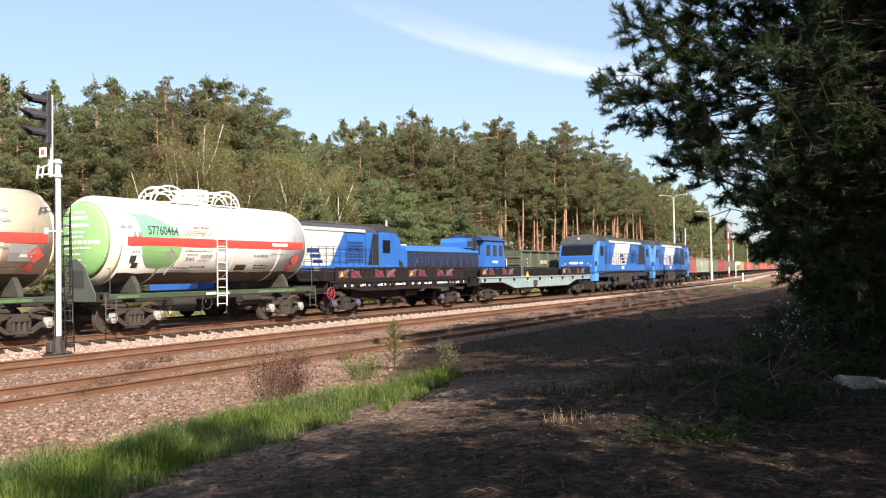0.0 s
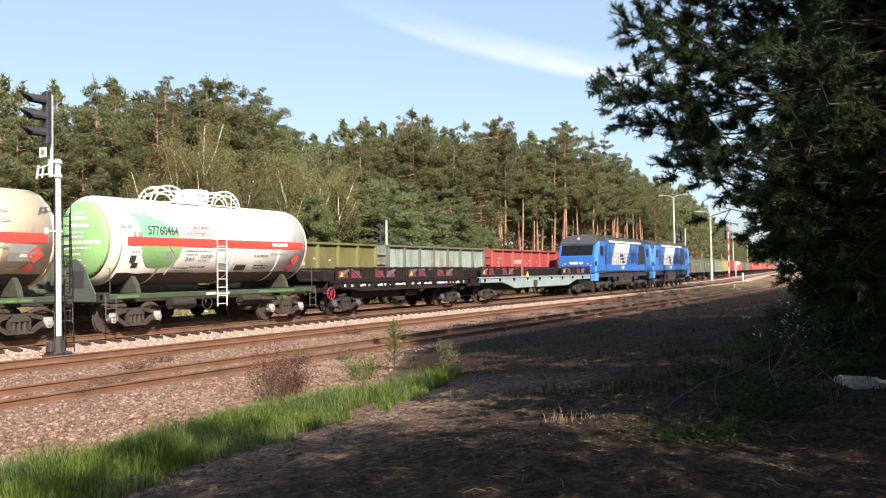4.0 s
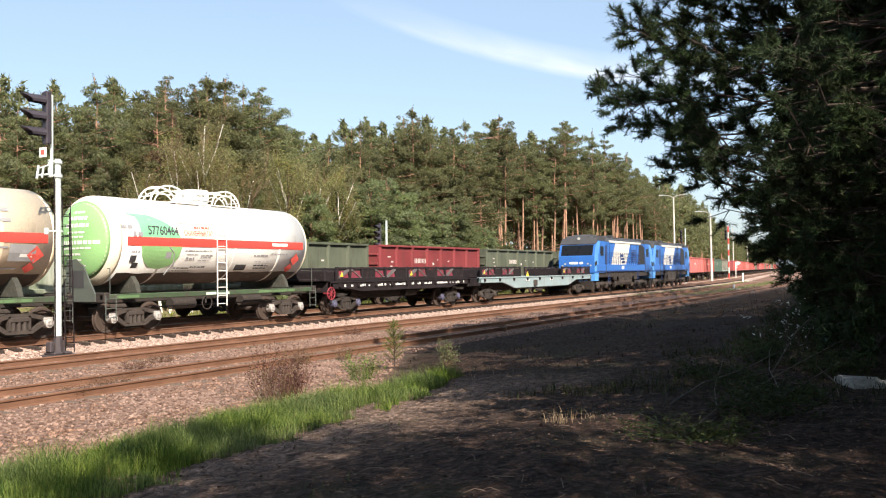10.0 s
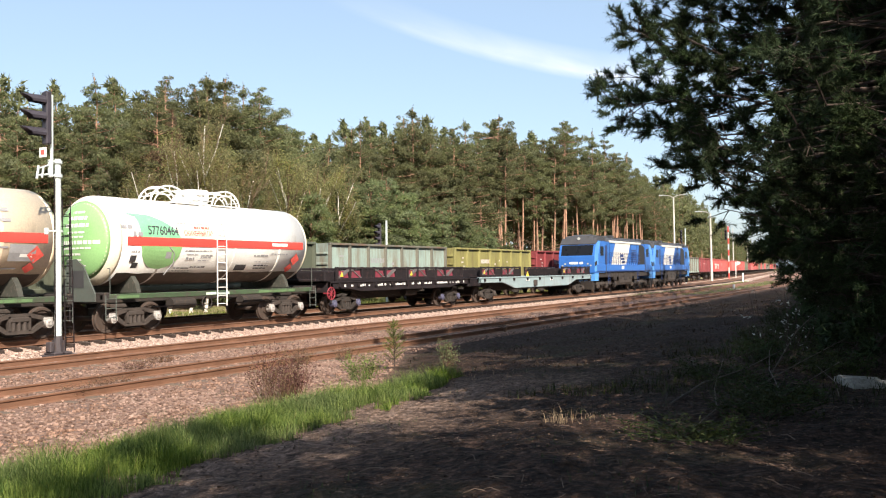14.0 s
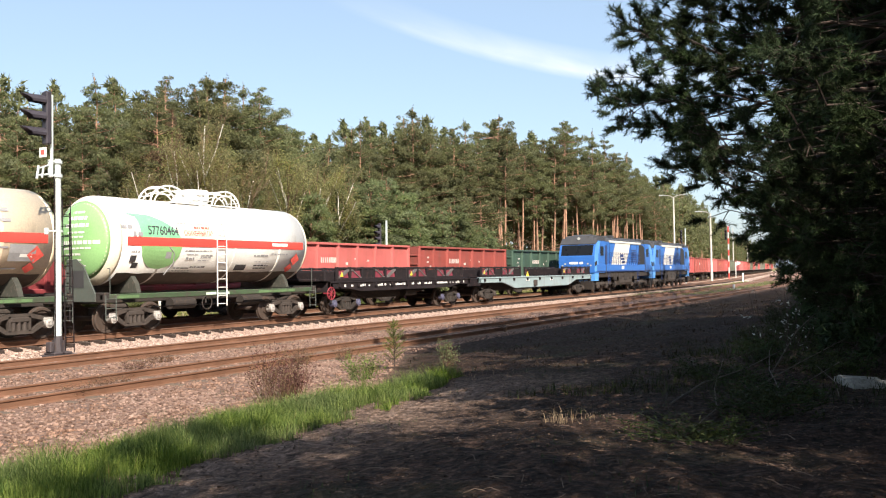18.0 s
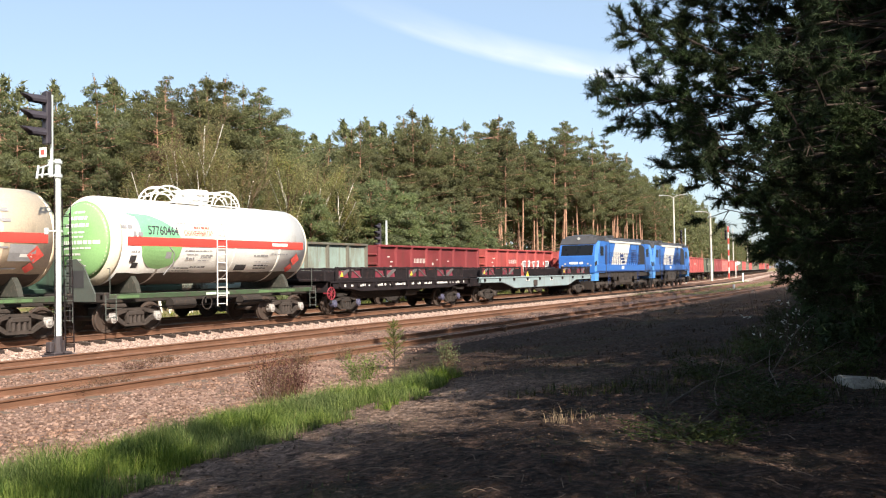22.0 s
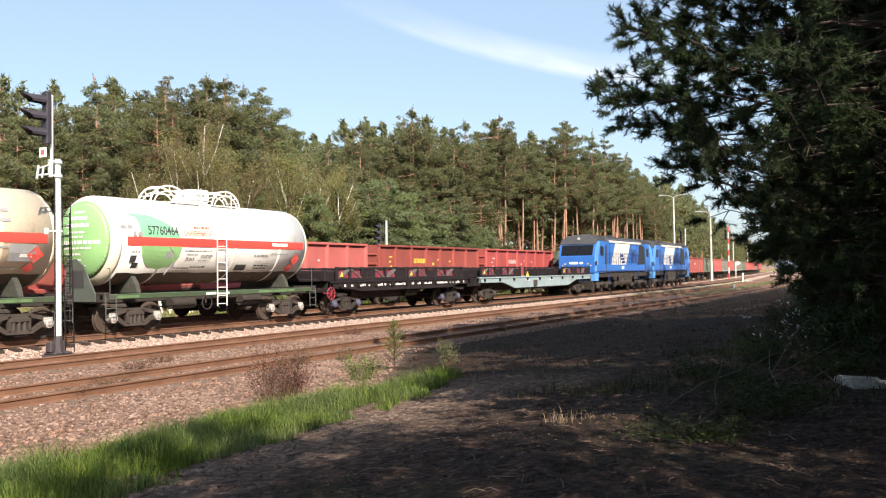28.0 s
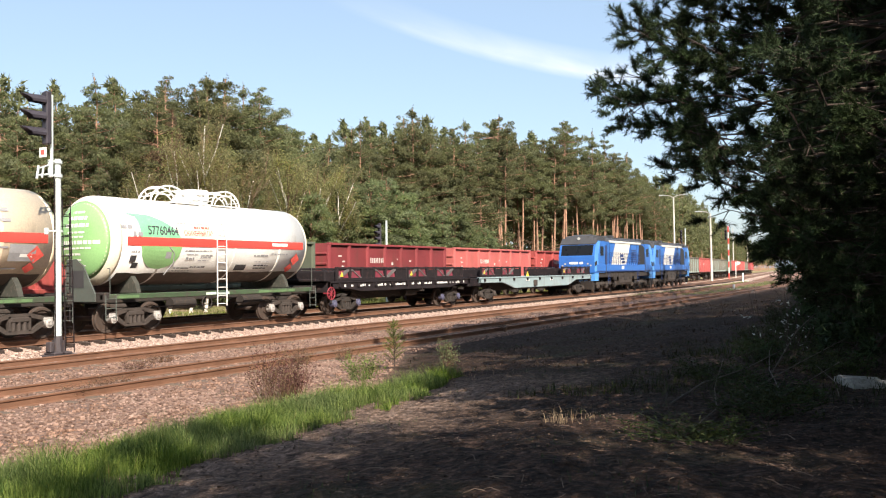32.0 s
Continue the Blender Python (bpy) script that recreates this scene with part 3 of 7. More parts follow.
def far_signal(s, y, h, head_side, label):
    x, yy, a = along(y, s)
    root = thing("signal_post", label, "railway signal", "far signals", pose(x, yy, ground_z(x, yy) - 0.05, 0, 0, math.degrees(a)))
    part("post", Geo().cyl((0, 0, 0), (0, 0, h), 0.09, 0.075, n=12), M_mast, root)
    signal_head(root, (-0.2, head_side, h - 2.0), 4, 180, 1.0)
    part("lower_lamp", Geo().box(-0.34, head_side - 0.12, h - 2.45, -0.16, head_side + 0.12, h - 2.1, 0.03), M_inkwhite, root)
    return root


far_signal(51.2, 33.0, 6.2, 0.45, "white signal post with dark lamp head beyond the tracks")
far_signal(117.5, 26.45, 7.55, 0.5, "white signal post with dark lamp head far along the line")


def banded_signal(s, y, h):
    """A signal on a red and white banded post."""
    x, yy, a = along(y, s)
    root = thing("banded_signal", "signal on a red and white banded post", "railway signal", "far signals", pose(x, yy, ground_z(x, yy) - 0.05, 0, 0, math.degrees(a)))
    n = 9
    for k in range(n):
        part("post_band", Geo().cyl((0, 0, h * k / n), (0, 0, h * (k + 1) / n), 0.14, n=10), M_stripe if k % 2 == 0 else M_mast, root)
    signal_head(root, (-0.2, 0.45, h - 2.6), 3, 180, 1.5)
    return root


def lamp_post(s, y, h, arms, label):
    x, yy, a = along(y, s)
    root = thing("street_lamp", label, "lamp post", "yard lamps", pose(x, yy, ground_z(x, yy) - 0.05, 0, 0, math.degrees(a)))
    part("pole", Geo().cyl((0, 0, 0), (0, 0, h), 0.2, 0.11, n=12), M_concrete, root, "pale concrete pole")
    for sgn in arms:
        part("arm", Geo().tube([(0, 0, h - 0.1), (0, sgn * 0.7, h + 0.25), (0, sgn * 1.7, h + 0.35)], 0.05, 6), M_concrete, root)
        part("luminaire", Geo().box(-0.15, sgn * 1.6 - 0.1, h + 0.28, 0.15, sgn * 1.6 + 0.75 if sgn > 0 else sgn * 1.6 + 0.1, h + 0.44, 0.04) if sgn > 0
             else Geo().box(-0.15, sgn * 1.6 - 0.75, h + 0.28, 0.15, sgn * 1.6 + 0.1, h + 0.44, 0.04), M_mast, root)
    return root


banded_signal(173.0, 26.45, 10.2)
lamp_post(142.0, 26.45, 11.0, (1,), "pale concrete yard lamp post with one arm")
lamp_post(141.5, 32.2, 14.2, (-1, 1), "pale concrete yard lamp post with two arms")
lamp_post(273.0, 33.0, 14.8, (), "tall pale post far along the line")
lamp_post(342.0, 33.0, 14.8, (), "tall pale post far along the line")


def marker(s, y, label, shape):
    x, yy, a = along(y, s)
    root = thing("track_marker", label, "marker", "white track markers", pose(x, yy, ground_z(x, yy) - 0.03, 0, 0, math.degrees(a)))
    part("board", shape, M_inkwhite, root)


marker(97.0, 17.4, "white painted fouling marker on the ballast", Geo().box(-0.1, -0.7, 0.0, 0.1, 0.7, 0.1, 0.02).box(-0.12, -0.12, 0.14, 0.12, 0.12, 0.6, 0.03))
marker(146.0, 22.0, "low white marker post", Geo().cyl((0, 0, 0), (0, 0, 1.5), 0.14, n=10))
marker(190.0, 26.4, "white signal board on a short post", Geo().cyl((0, 0, 0), (0, 0, 3.4), 0.09, n=10).prism([(-0.2, 2.6), (-0.95, 3.0), (-0.95, 3.35), (-0.2, 3.5)], -0.05, 0.05, "x"))
marker(150.0, 21.9, "long low white painted plank", Geo().box(-0.12, -1.2, 0.0, 0.12, 1.2, 0.16, 0.03))
# ---- rolling stock ----
def spin_prof(r, w):
    """Outline of a wheel: flange, tread, dished disc and hub."""
    return [(-w * 0.5, 0.10), (-w * 0.5, r * 0.4), (-w * 0.15, r * 0.45), (-w * 0.15, r * 0.78), (-w * 0.5, r * 0.82), (-w * 0.5, r * 0.97), (-w * 0.4, r),
            (w * 0.25, r), (w * 0.3, r + 0.028), (w * 0.5, r + 0.02), (w * 0.5, r * 0.8), (w * 0.2, r * 0.75), (w * 0.2, r * 0.45), (w * 0.5, r * 0.4), (w * 0.5, 0.10)]


WHEEL_R = 0.475
ME_WHEEL_NEAR = Geo().lathe(spin_prof(WHEEL_R, 0.13), 28, "y").mesh("wheel", M_wheel)
ME_WHEEL_FAR = Geo().lathe([(-a, r) for a, r in spin_prof(WHEEL_R, 0.13)], 28, "y").mesh("wheel", M_wheel)
ME_AXLE = Geo().cyl((0, -1.05, 0), (0, 1.05, 0), 0.085, n=10).mesh("axle", M_wheel)


def side_frame_geo(side, base):
    """The cast side frame of a three-piece bogie: arched top, window openings left between its bars, spring nest, axle box hoods."""
    g = Geo()
    y0, y1 = (1.02, 1.14) if side > 0 else (-1.14, -1.02)
    h = base / 2
    g.prism([(-h - 0.17, 0.52), (-h - 0.17, 0.66), (-h + 0.15, 0.70), (-0.35, 0.80), (0.35, 0.80), (h - 0.15, 0.70), (h + 0.17, 0.66), (h + 0.17, 0.52),
             (h - 0.1, 0.56), (0.3, 0.68), (-0.3, 0.68), (-h + 0.1, 0.56)], y0, y1, "y")
    g.prism([(-h + 0.16, 0.58), (-h + 0.05, 0.46), (-0.42, 0.20), (0.42, 0.20), (h - 0.05, 0.46), (h - 0.16, 0.58), (0.38, 0.31), (-0.38, 0.31)], y0, y1, "y")
    for x in (-0.36, 0.28):
        g.box(x, y0, 0.28, x + 0.08, y1, 0.72)
    for x in (-0.18, 0.0, 0.18):
        g.cyl((x, (y0 + y1) / 2, 0.3), (x, (y0 + y1) / 2, 0.56), 0.07, n=8)
    g.box(-0.30, y0 - 0.02, 0.55, 0.30, y1 + 0.02, 0.69, 0.02)
    return g


def axle_box_geo(side):
    g = Geo()
    a = 1.0 if side > 0 else -1.0
    g.cyl((0, a * 0.98, 0.475), (0, a * 1.20, 0.475), 0.15, 0.145, n=14)
    g.cyl((0, a * 1.20, 0.475), (0, a * 1.235, 0.475), 0.12, 0.07, n=14)
    g.box(-0.17, min(a * 1.0, a * 1.16), 0.50, 0.17, max(a * 1.0, a * 1.16), 0.66, 0.03)
    return g


BOGIE_MESH = {}


def add_bogie(root, x, base=1.85, mat=None, box_mat=None):
    """A two-axle freight bogie at x along the wagon."""
    key = (base, (mat or M_bogie).name, (box_mat or M_bogie).name)
    if key not in BOGIE_MESH:
        bol = Geo().box(-0.22, -1.0, 0.42, 0.22, 1.0, 0.78, 0.04).box(-0.35, -0.35, 0.78, 0.35, 0.35, 0.92, 0.03)
        BOGIE_MESH[key] = {"bolster": bol.mesh("bolster", mat or M_bogie)}
        for sd, nm in ((-1, "n"), (1, "f")):
            BOGIE_MESH[key]["side" + nm] = side_frame_geo(sd, base).mesh("side_frame", mat or M_bogie)
            BOGIE_MESH[key]["box" + nm] = axle_box_geo(sd).mesh("axle_box", box_mat or M_bogie)
    k = BOGIE_MESH[key]
    bg = part("bogie", k["bolster"], None, root)
    bg.location = (x, 0, 0)
    part("side_frame", k["siden"], None, bg)
    part("side_frame", k["sidef"], None, bg)
    for dx in (-base / 2, base / 2):
        part("axle", ME_AXLE, None, bg).location = (dx, 0, WHEEL_R)
        part("wheel", ME_WHEEL_NEAR, None, bg).location = (dx, -0.79, WHEEL_R)
        part("wheel", ME_WHEEL_FAR, None, bg).location = (dx, 0.79, WHEEL_R)
        part("axle_box", k["boxn"], None, bg).location = (dx, 0, 0)
        part("axle_box", k["boxf"], None, bg).location = (dx, 0, 0)


def coupler_geo(x, sgn):
    g = Geo()
    g.box(min(x, x + sgn * 0.55), -0.09, 0.96, max(x, x + sgn * 0.55), 0.09, 1.14, 0.02)
    g.box(min(x + sgn * 0.40, x + sgn * 0.68), -0.2, 0.9, max(x + sgn * 0.40, x + sgn * 0.68), 0.12, 1.2, 0.04)
    return g


def gondola(paint, label, mark=None, trim=None):
    """A four-axle open wagon with ribbed steel sides, 13.9 m over its couplers."""
    root = thing("gondola_wagon", label, "gondola wagon", "gondolas of the passing train")
    hl, hw, z0, z1 = 6.36, 1.50, 1.32, 3.48
    part("underframe", Geo().box(-hl, -0.25, 0.95, hl, 0.25, 1.32, 0.02).box(-hl, -1.4, 1.18, hl, 1.4, 1.3).box(-hl, -1.5, 1.0, -hl + 0.25, 1.5, 1.32, 0.02)
         .box(hl - 0.25, -1.5, 1.0, hl, 1.5, 1.32, 0.02), M_under, root)
    part("floor", Geo().box(-hl, -hw + 0.03, 1.30, hl, hw - 0.03, 1.42), M_under, root)
    for sgn in (-1, 1):
        y0, y1 = sorted((sgn * hw, sgn * (hw - 0.03)))
        wall = part("side_wall", Geo().box(-hl, y0, z0, hl, y1, z1 - 0.05), paint, root)
        c0, c1 = sorted((sgn * (hw + 0.13), sgn * (hw - 0.05)))
        part("top_chord", Geo().box(-hl - 0.02, c0, z1 - 0.13, hl + 0.02, c1, z1, 0.02), trim or paint, wall)
        part("bottom_sill", Geo().box(-hl, c0, z0 - 0.06, hl, c1, z0 + 0.12, 0.02), paint, wall)
        rib = Geo().prism([(-0.11, 0), (0.11, 0), (0.065, sgn * 0.12), (-0.065, sgn * 0.12)], z0, z1 - 0.12, "z").mesh("rib", trim or paint)
        for i in range(8):
            part("rib", rib, None, wall).location = (-hl + 0.08 + i * (2 * hl - 0.16) / 7, sgn * hw, 0)
    for sgn in (-1, 1):
        x0, x1 = sorted((sgn * hl, sgn * (hl - 0.04)))
        end = Geo().box(x0, -hw + 0.032, z0, x1, hw - 0.032, z1 - 0.02)
        for z in (1.75, 2.3, 2.85):
            xa, xb = sorted((sgn * hl, sgn * (hl + 0.07)))
            end.box(xa, -hw + 0.04, z, xb, hw - 0.04, z + 0.14, 0.03)
        part("end_wall", end, paint, root)
        part("coupler", coupler_geo(sgn * (hl - 0.05), sgn), M_under, root)
    rng = random.Random(len(label))
    for k in range(8):
        part("number_mark", Geo().box(-2.35 + k * 0.18, -hw - 0.006, 2.42, -2.35 + k * 0.18 + rng.uniform(0.07, 0.13), -hw - 0.002, 2.70), mark or M_inkworn, root)
    for x0, w, z0m, hm in ((-5.3, 0.5, 2.75, 0.12), (-5.2, 0.35, 2.45, 0.14), (-5.1, 0.4, 2.2, 0.1), (-0.2, 0.35, 2.3, 0.25), (2.0, 0.3, 2.5, 0.14), (3.6, 0.5, 1.75, 0.14), (0.6, 0.25, 2.6, 0.12)):
        x0 += rng.uniform(-0.15, 0.15)
        part("stencil_mark", Geo().box(x0, -hw - 0.006, z0m, x0 + w * rng.uniform(0.4, 0.8), -hw - 0.002, z0m + hm * 0.6), mark or M_inkworn, root)
    for x in (-4.33, 4.33):
        add_bogie(root, x, mat=M_under, box_mat=M_under)
    return root
# ---- tank wagons ----
TK_R, TK_Z, TK_H, DISH = 1.5, 3.05, 5.35, 0.62       # radius, axis height, half length, depth of the dished ends


def shell_pt(x, h, lift=0.004):
    """A point on the near side of the shell; h: metres along the curve, up from the axis height."""
    a = h / TK_R
    return (x, -(TK_R + lift) * math.cos(a), TK_Z + (TK_R + lift) * math.sin(a))


def shell_area(x0, x1, low, high, n=12, m=4, lift=0.015):
    """Paint on the shell between two curves low(x) and high(x)."""
    g = Geo()
    for i in range(n + 1):
        x = x0 + (x1 - x0) * i / n
        a, b = low(x), high(x)
        for j in range(m + 1):
            g.v.append(shell_pt(x, a + (b - a) * j / m, lift))
    for i in range(n):
        for j in range(m):
            o = i * (m + 1) + j
            g.f.append((o, o + m + 1, o + m + 2, o + 1))
    return g


def bar(x0, x1, h0, h1, lift=0.019):
    return shell_area(x0, x1, lambda x: h0, lambda x: h1, 2, 2, lift)


def dish_x(r):
    return TK_H - DISH * (1 - math.sqrt(max(0.0, 1 - (r / TK_R) ** 2)))


def dish_area(y0, y1, z0, z1, sgn, lift=0.006, n=6):
    g = Geo()
    for i in range(n + 1):
        for j in range(3):
            y, z = y0 + (y1 - y0) * i / n, z0 + (z1 - z0) * j / 2
            g.v.append((sgn * (dish_x(math.hypot(y, z)) + lift), y, TK_Z + z))
    for i in range(n):
        for j in range(2):
            g.f.append((i * 3 + j, i * 3 + j + 1, i * 3 + j + 4, i * 3 + j + 3))
    return g


def shell_text(words, x0, x1, h, mat, name, parent, label="", tall=1.25):
    """Lettering painted on the shell, x0 to x1 wide, its foot at h."""
    cu = bpy.data.curves.new(name, "FONT")
    cu.body, cu.offset = words, 0.02
    tmp = new(name, cu)
    dg = bpy.context.evaluated_depsgraph_get()
    me = bpy.data.meshes.new_from_object(tmp.evaluated_get(dg))
    bpy.data.objects.remove(tmp)
    xs = [v.co.x for v in me.vertices]
    k = (x1 - x0) / (max(xs) - min(xs))
    lo = min(xs)
    for v in me.vertices:
        v.co = Vector(shell_pt(x0 + (v.co.x - lo) * k, h + v.co.y * k * tall, 0.022))
    me.materials.clear()
    me.materials.append(mat)
    return part(name, me, None, parent, label)


def hoop_set(root, x0, x1):
    """A pair of arched guard rails over the fittings, joined by crossbars."""
    g = Geo()
    for y in (-0.3, 0.3):
        pts = []
        for i in range(13):
            a = math.pi * i / 12
            pts.append(((x0 + x1) / 2 - (x1 - x0) / 2 * math.cos(a), y, TK_Z + TK_R - 0.1 + 0.66 * math.sin(a)))
        g.tube(pts, 0.035, 6)
        inner = [(p[0] * 0.8 + (x0 + x1) * 0.1, p[1], TK_Z + TK_R - 0.1 + (p[2] - TK_Z - TK_R + 0.1) * 0.72) for p in pts]
        g.tube(inner, 0.022, 6)
        for k in (3, 6, 9):
            g.cyl(inner[k], pts[k], 0.02, n=6)
    for f in (0.12, 0.3, 0.5, 0.7, 0.88):
        a = math.pi * f
        p = ((x0 + x1) / 2 - (x1 - x0) / 2 * math.cos(a), TK_Z + TK_R - 0.1 + 0.66 * math.sin(a))
        g.cyl((p[0], -0.3, p[1]), (p[0], 0.3, p[1]), 0.02, n=6)
    part("guard_hoop", g, M_white, root, "white tubular guard hoops")


def ladder_geo(x0, x1, y, z0, z1, step=0.3, r=0.022):
    g = Geo()
    for x in (x0, x1):
        g.cyl((x, y, z0), (x, y, z1), r, n=6)
    z = z0 + 0.08
    while z < z1:
        g.cyl((x0, y, z), (x1, y, z), r * 0.8, n=6)
        z += step
    return g


M_tankend = surf("tank_end_ivory", (0.80, 0.74, 0.58), 0.45, 0, 0.1, 0.8, 20, 0.05, (0.50, 0.42, 0.28), 0.18)


def curve_pts(tab, x):
    """The value at x of a curve given by its corners."""
    return float(np.interp(x, [a for a, _ in tab], [b for _, b in tab]))


def tank_wagon(label, shell_mat, cap_mat, s_mid, emblem):
    root = thing("tank_wagon", label, "tank wagon", "standing freight train", pose(s_mid, Y_A, 0))
    # body: shell and two dished ends
    prof = [(-TK_H + DISH, TK_R), (-1.8, TK_R), (1.8, TK_R), (TK_H - DISH, TK_R)]
    shell = part("tank_shell", Geo().lathe(prof, 56, "x", (0, 0, TK_Z)).mesh("tank_shell", shell_mat, True), None, root)
    shell.data.update()
    cap_r = 1.30
    for sgn in (-1, 1):
        rs = [TK_R * math.sin(math.pi / 2 * i / 10) for i in range(11)]
        part("tank_end", Geo().lathe([(sgn * dish_x(r), max(r, 0.002)) for r in rs], 56, "x", (0, 0, TK_Z)), M_tankend if cap_mat else shell_mat, root, smooth=True)
        if cap_mat and sgn < 0:
            rs = [cap_r * i / 9 for i in range(10)]
            part("painted_disc", Geo().lathe([(sgn * (dish_x(r) + 0.004), max(r, 0.002)) for r in rs], 48, "x", (0, 0, TK_Z)), cap_mat, root, "green painted disc on the tank end", True)
    for x in (-3.0, 0.55, 3.1):
        part("strap", Geo().lathe([(x - 0.05, TK_R), (x - 0.05, TK_R + 0.012), (x + 0.05, TK_R + 0.012), (x + 0.05, TK_R)], 48, "x", (0, 0, TK_Z)), shell_mat, root)
    part("red_stripe", shell_area(-4.55, 4.55, lambda x: -0.19, lambda x: 0.10, 24, 4, 0.017), M_stripe, root, "faded red warning stripe")
    # dark belly band: rail grime together with the underside's shade, as paint
    part("belly_grime", shell_area(-4.62, 4.62, lambda x: -2.25, lambda x: -1.22 + 0.02 * math.sin(x * 2.3) + 0.012 * math.sin(x * 7.1), 60, 5, 0.009), M_belly, root, "dark grime and painted shade over the underside of the tank")
    part("valve_box", Geo().box(-0.62, -0.42, TK_Z + TK_R + 0.02, 0.28, 0.42, TK_Z + TK_R + 0.52, 0.05), M_white, root, "white valve box on top of the tank")
    # top fittings
    hoop_set(root, -2.5, -0.7)
    hoop_set(root, 0.5, 2.05)
    part("manway", Geo().cyl((-0.2, 0, TK_Z + TK_R - 0.1), (-0.2, 0, TK_Z + TK_R + 0.32), 0.42, n=20).cyl((-0.2, 0, TK_Z + TK_R + 0.32), (-0.2, 0, TK_Z + TK_R + 0.46), 0.5, 0.3, n=20)
         .box(-0.95, -0.3, TK_Z + TK_R - 0.02, -0.72, 0.3, TK_Z + TK_R + 0.2, 0.03), M_white, root)
    deck = Geo()
    for y in (-0.62, -0.5, 0.5, 0.62):
        deck.box(-1.9, y - 0.05, TK_Z + 1.42, 1.6, y + 0.05, TK_Z + 1.46)
    for x in (-1.6, -0.4, 1.2):
        for y in (-0.66, 0.66):
            deck.cyl((x, y, TK_Z + 1.3), (x, y, TK_Z + 1.85), 0.018, n=6)
    for y in (-0.66, 0.66):
        deck.cyl((-1.6, y, TK_Z + 1.85), (1.2, y, TK_Z + 1.85), 0.018, n=6)
    part("top_walkway", deck, M_white, root)
    # side ladder: straight below, following the shell above
    part("side_ladder", ladder_geo(-0.55, -0.07, -1.60, 0.72, 3.3), M_white, root, "white steel side ladder")
    upper = Geo()
    for x in (-0.55, -0.07):
        upper.tube([(x, -(TK_R + 0.08) * math.cos(a), TK_Z + (TK_R + 0.08) * math.sin(a)) for a in [0.15 + 0.13 * i for i in range(10)]], 0.02, 6)
    for i in range(9):
        a = 0.2 + 0.14 * i
        p = (-(TK_R + 0.08) * math.cos(a), TK_Z + (TK_R + 0.08) * math.sin(a))
        upper.cyl((-0.55, *p), (-0.07, *p), 0.016, n=6)
    part("upper_ladder", upper, M_white, root)
    # frame
    part("centre_beam", Geo().box(-5.4, -0.3, 0.95, 5.4, 0.3, 1.32, 0.02), M_under, root)
    for sgn in (-1, 1):
        y0, y1 = sorted((sgn * 1.28, sgn * 1.42))
        part("side_sill", Geo().box(-5.45, y0, 1.10, 5.45, y1, 1.28, 0.02), M_sillgreen, root, "dark green side sill")
        if sgn < 0:
            for px, pw in ((-4.9, 0.9), (-0.95, 1.2), (1.9, 2.2)):
                part("sill_patch", Geo().box(px, -1.427, 1.14, px + pw, -1.421, 1.23), M_sillpale if px < -0.5 and px > -2 else M_sillmid, root)
        xa, xb = sorted((sgn * 5.45, sgn * 5.25))
        part("end_beam", Geo().box(xa, -1.5, 1.0, xb, 1.5, 1.34, 0.03), M_under, root)
        part("coupler", coupler_geo(sgn * 5.35, sgn), M_under, root)
        x = sgn * 3.85
        part("saddle", Geo().prism([(-1.25, 1.3), (1.25, 1.3), (1.15, 1.6), (0.95, 1.86), (0.6, 1.68), (0, 1.58), (-0.6, 1.68), (-0.95, 1.86), (-1.15, 1.6)], x - 0.09, x + 0.09),
             M_saddle, root)
        add_bogie(root, sgn * 3.9, box_mat=M_axlebox)
        lx = sgn * 5.2
        part("end_step", ladder_geo(lx - 0.2, lx + 0.2, -1.5, 0.45, 1.25, 0.3, 0.016), M_shield, root)
        rails = Geo().cyl((lx, -1.45, 1.2), (lx, -1.45, 2.1), 0.013, n=6).cyl((lx + 0.12, -1.2, 2.1), (lx, -1.45, 2.1), 0.013, n=6)
        part("hand_rail", rails, M_shield, root)
    for k, (bx, by) in enumerate(((-1.9, -0.6), (1.6, -0.7))):
        part("air_reservoir", Geo().cyl((bx, by, 0.85), (bx + 1.1, by, 0.85), 0.2, n=14), M_under, root)
    rod = Geo().cyl((-3.0, -0.9, 0.78), (3.0, -0.9, 0.78), 0.025, n=6).cyl((-0.9, -1.35, 0.85), (-0.9, -1.35, 1.15), 0.03, n=6)
    rod.ring((-0.9, -1.42, 0.86), 0.24, 0.02)
    part("brake_rigging", rod, M_under, root)
    # end ladder and slanted shield of the brake platform
    end = Geo()
    for y in (-0.30, 0.15):
        end.cyl((-5.8, y, 0.4), (-5.8, y, 3.9), 0.022, n=6)
    z = 0.6
    while z < 3.9:
        end.cyl((-5.8, -0.30, z), (-5.8, 0.15, z), 0.016, n=6)
        z += 0.32
    part("end_ladder", end, M_darksteel, root)
    part("platform_shield", Geo().prism([(-1.25, 1.05), (0.1, 1.05), (0.1, 2.4), (-0.35, 2.42), (-0.7, 2.2), (-1.25, 1.3)], -5.62, -5.57), M_shield, root, "grey-green end shield of the brake platform")
    part("shield_plate", Geo().box(-5.635, -0.75, 1.5, -5.625, -0.15, 2.05), M_ink, root, "dark placard")
    # markings
    if emblem:
        r, cx, ch = 0.93, -3.05, -0.1
        part("emblem_lower", shell_area(cx - r, cx + r, lambda x: ch - math.sqrt(max(0, r * r - (x - cx) ** 2)), lambda x: -0.19, 18, 5), M_tankgreen, root, "green half disc emblem")
        e_top, e_low = ((-4.4, 0.95), (-3.5, 0.92), (-2.9, 0.70), (-2.42, 0.40), (-2.2, 0.12)), ((-4.4, 0.88), (-4.05, 0.80), (-3.98, 0.10), (-2.2, 0.10))
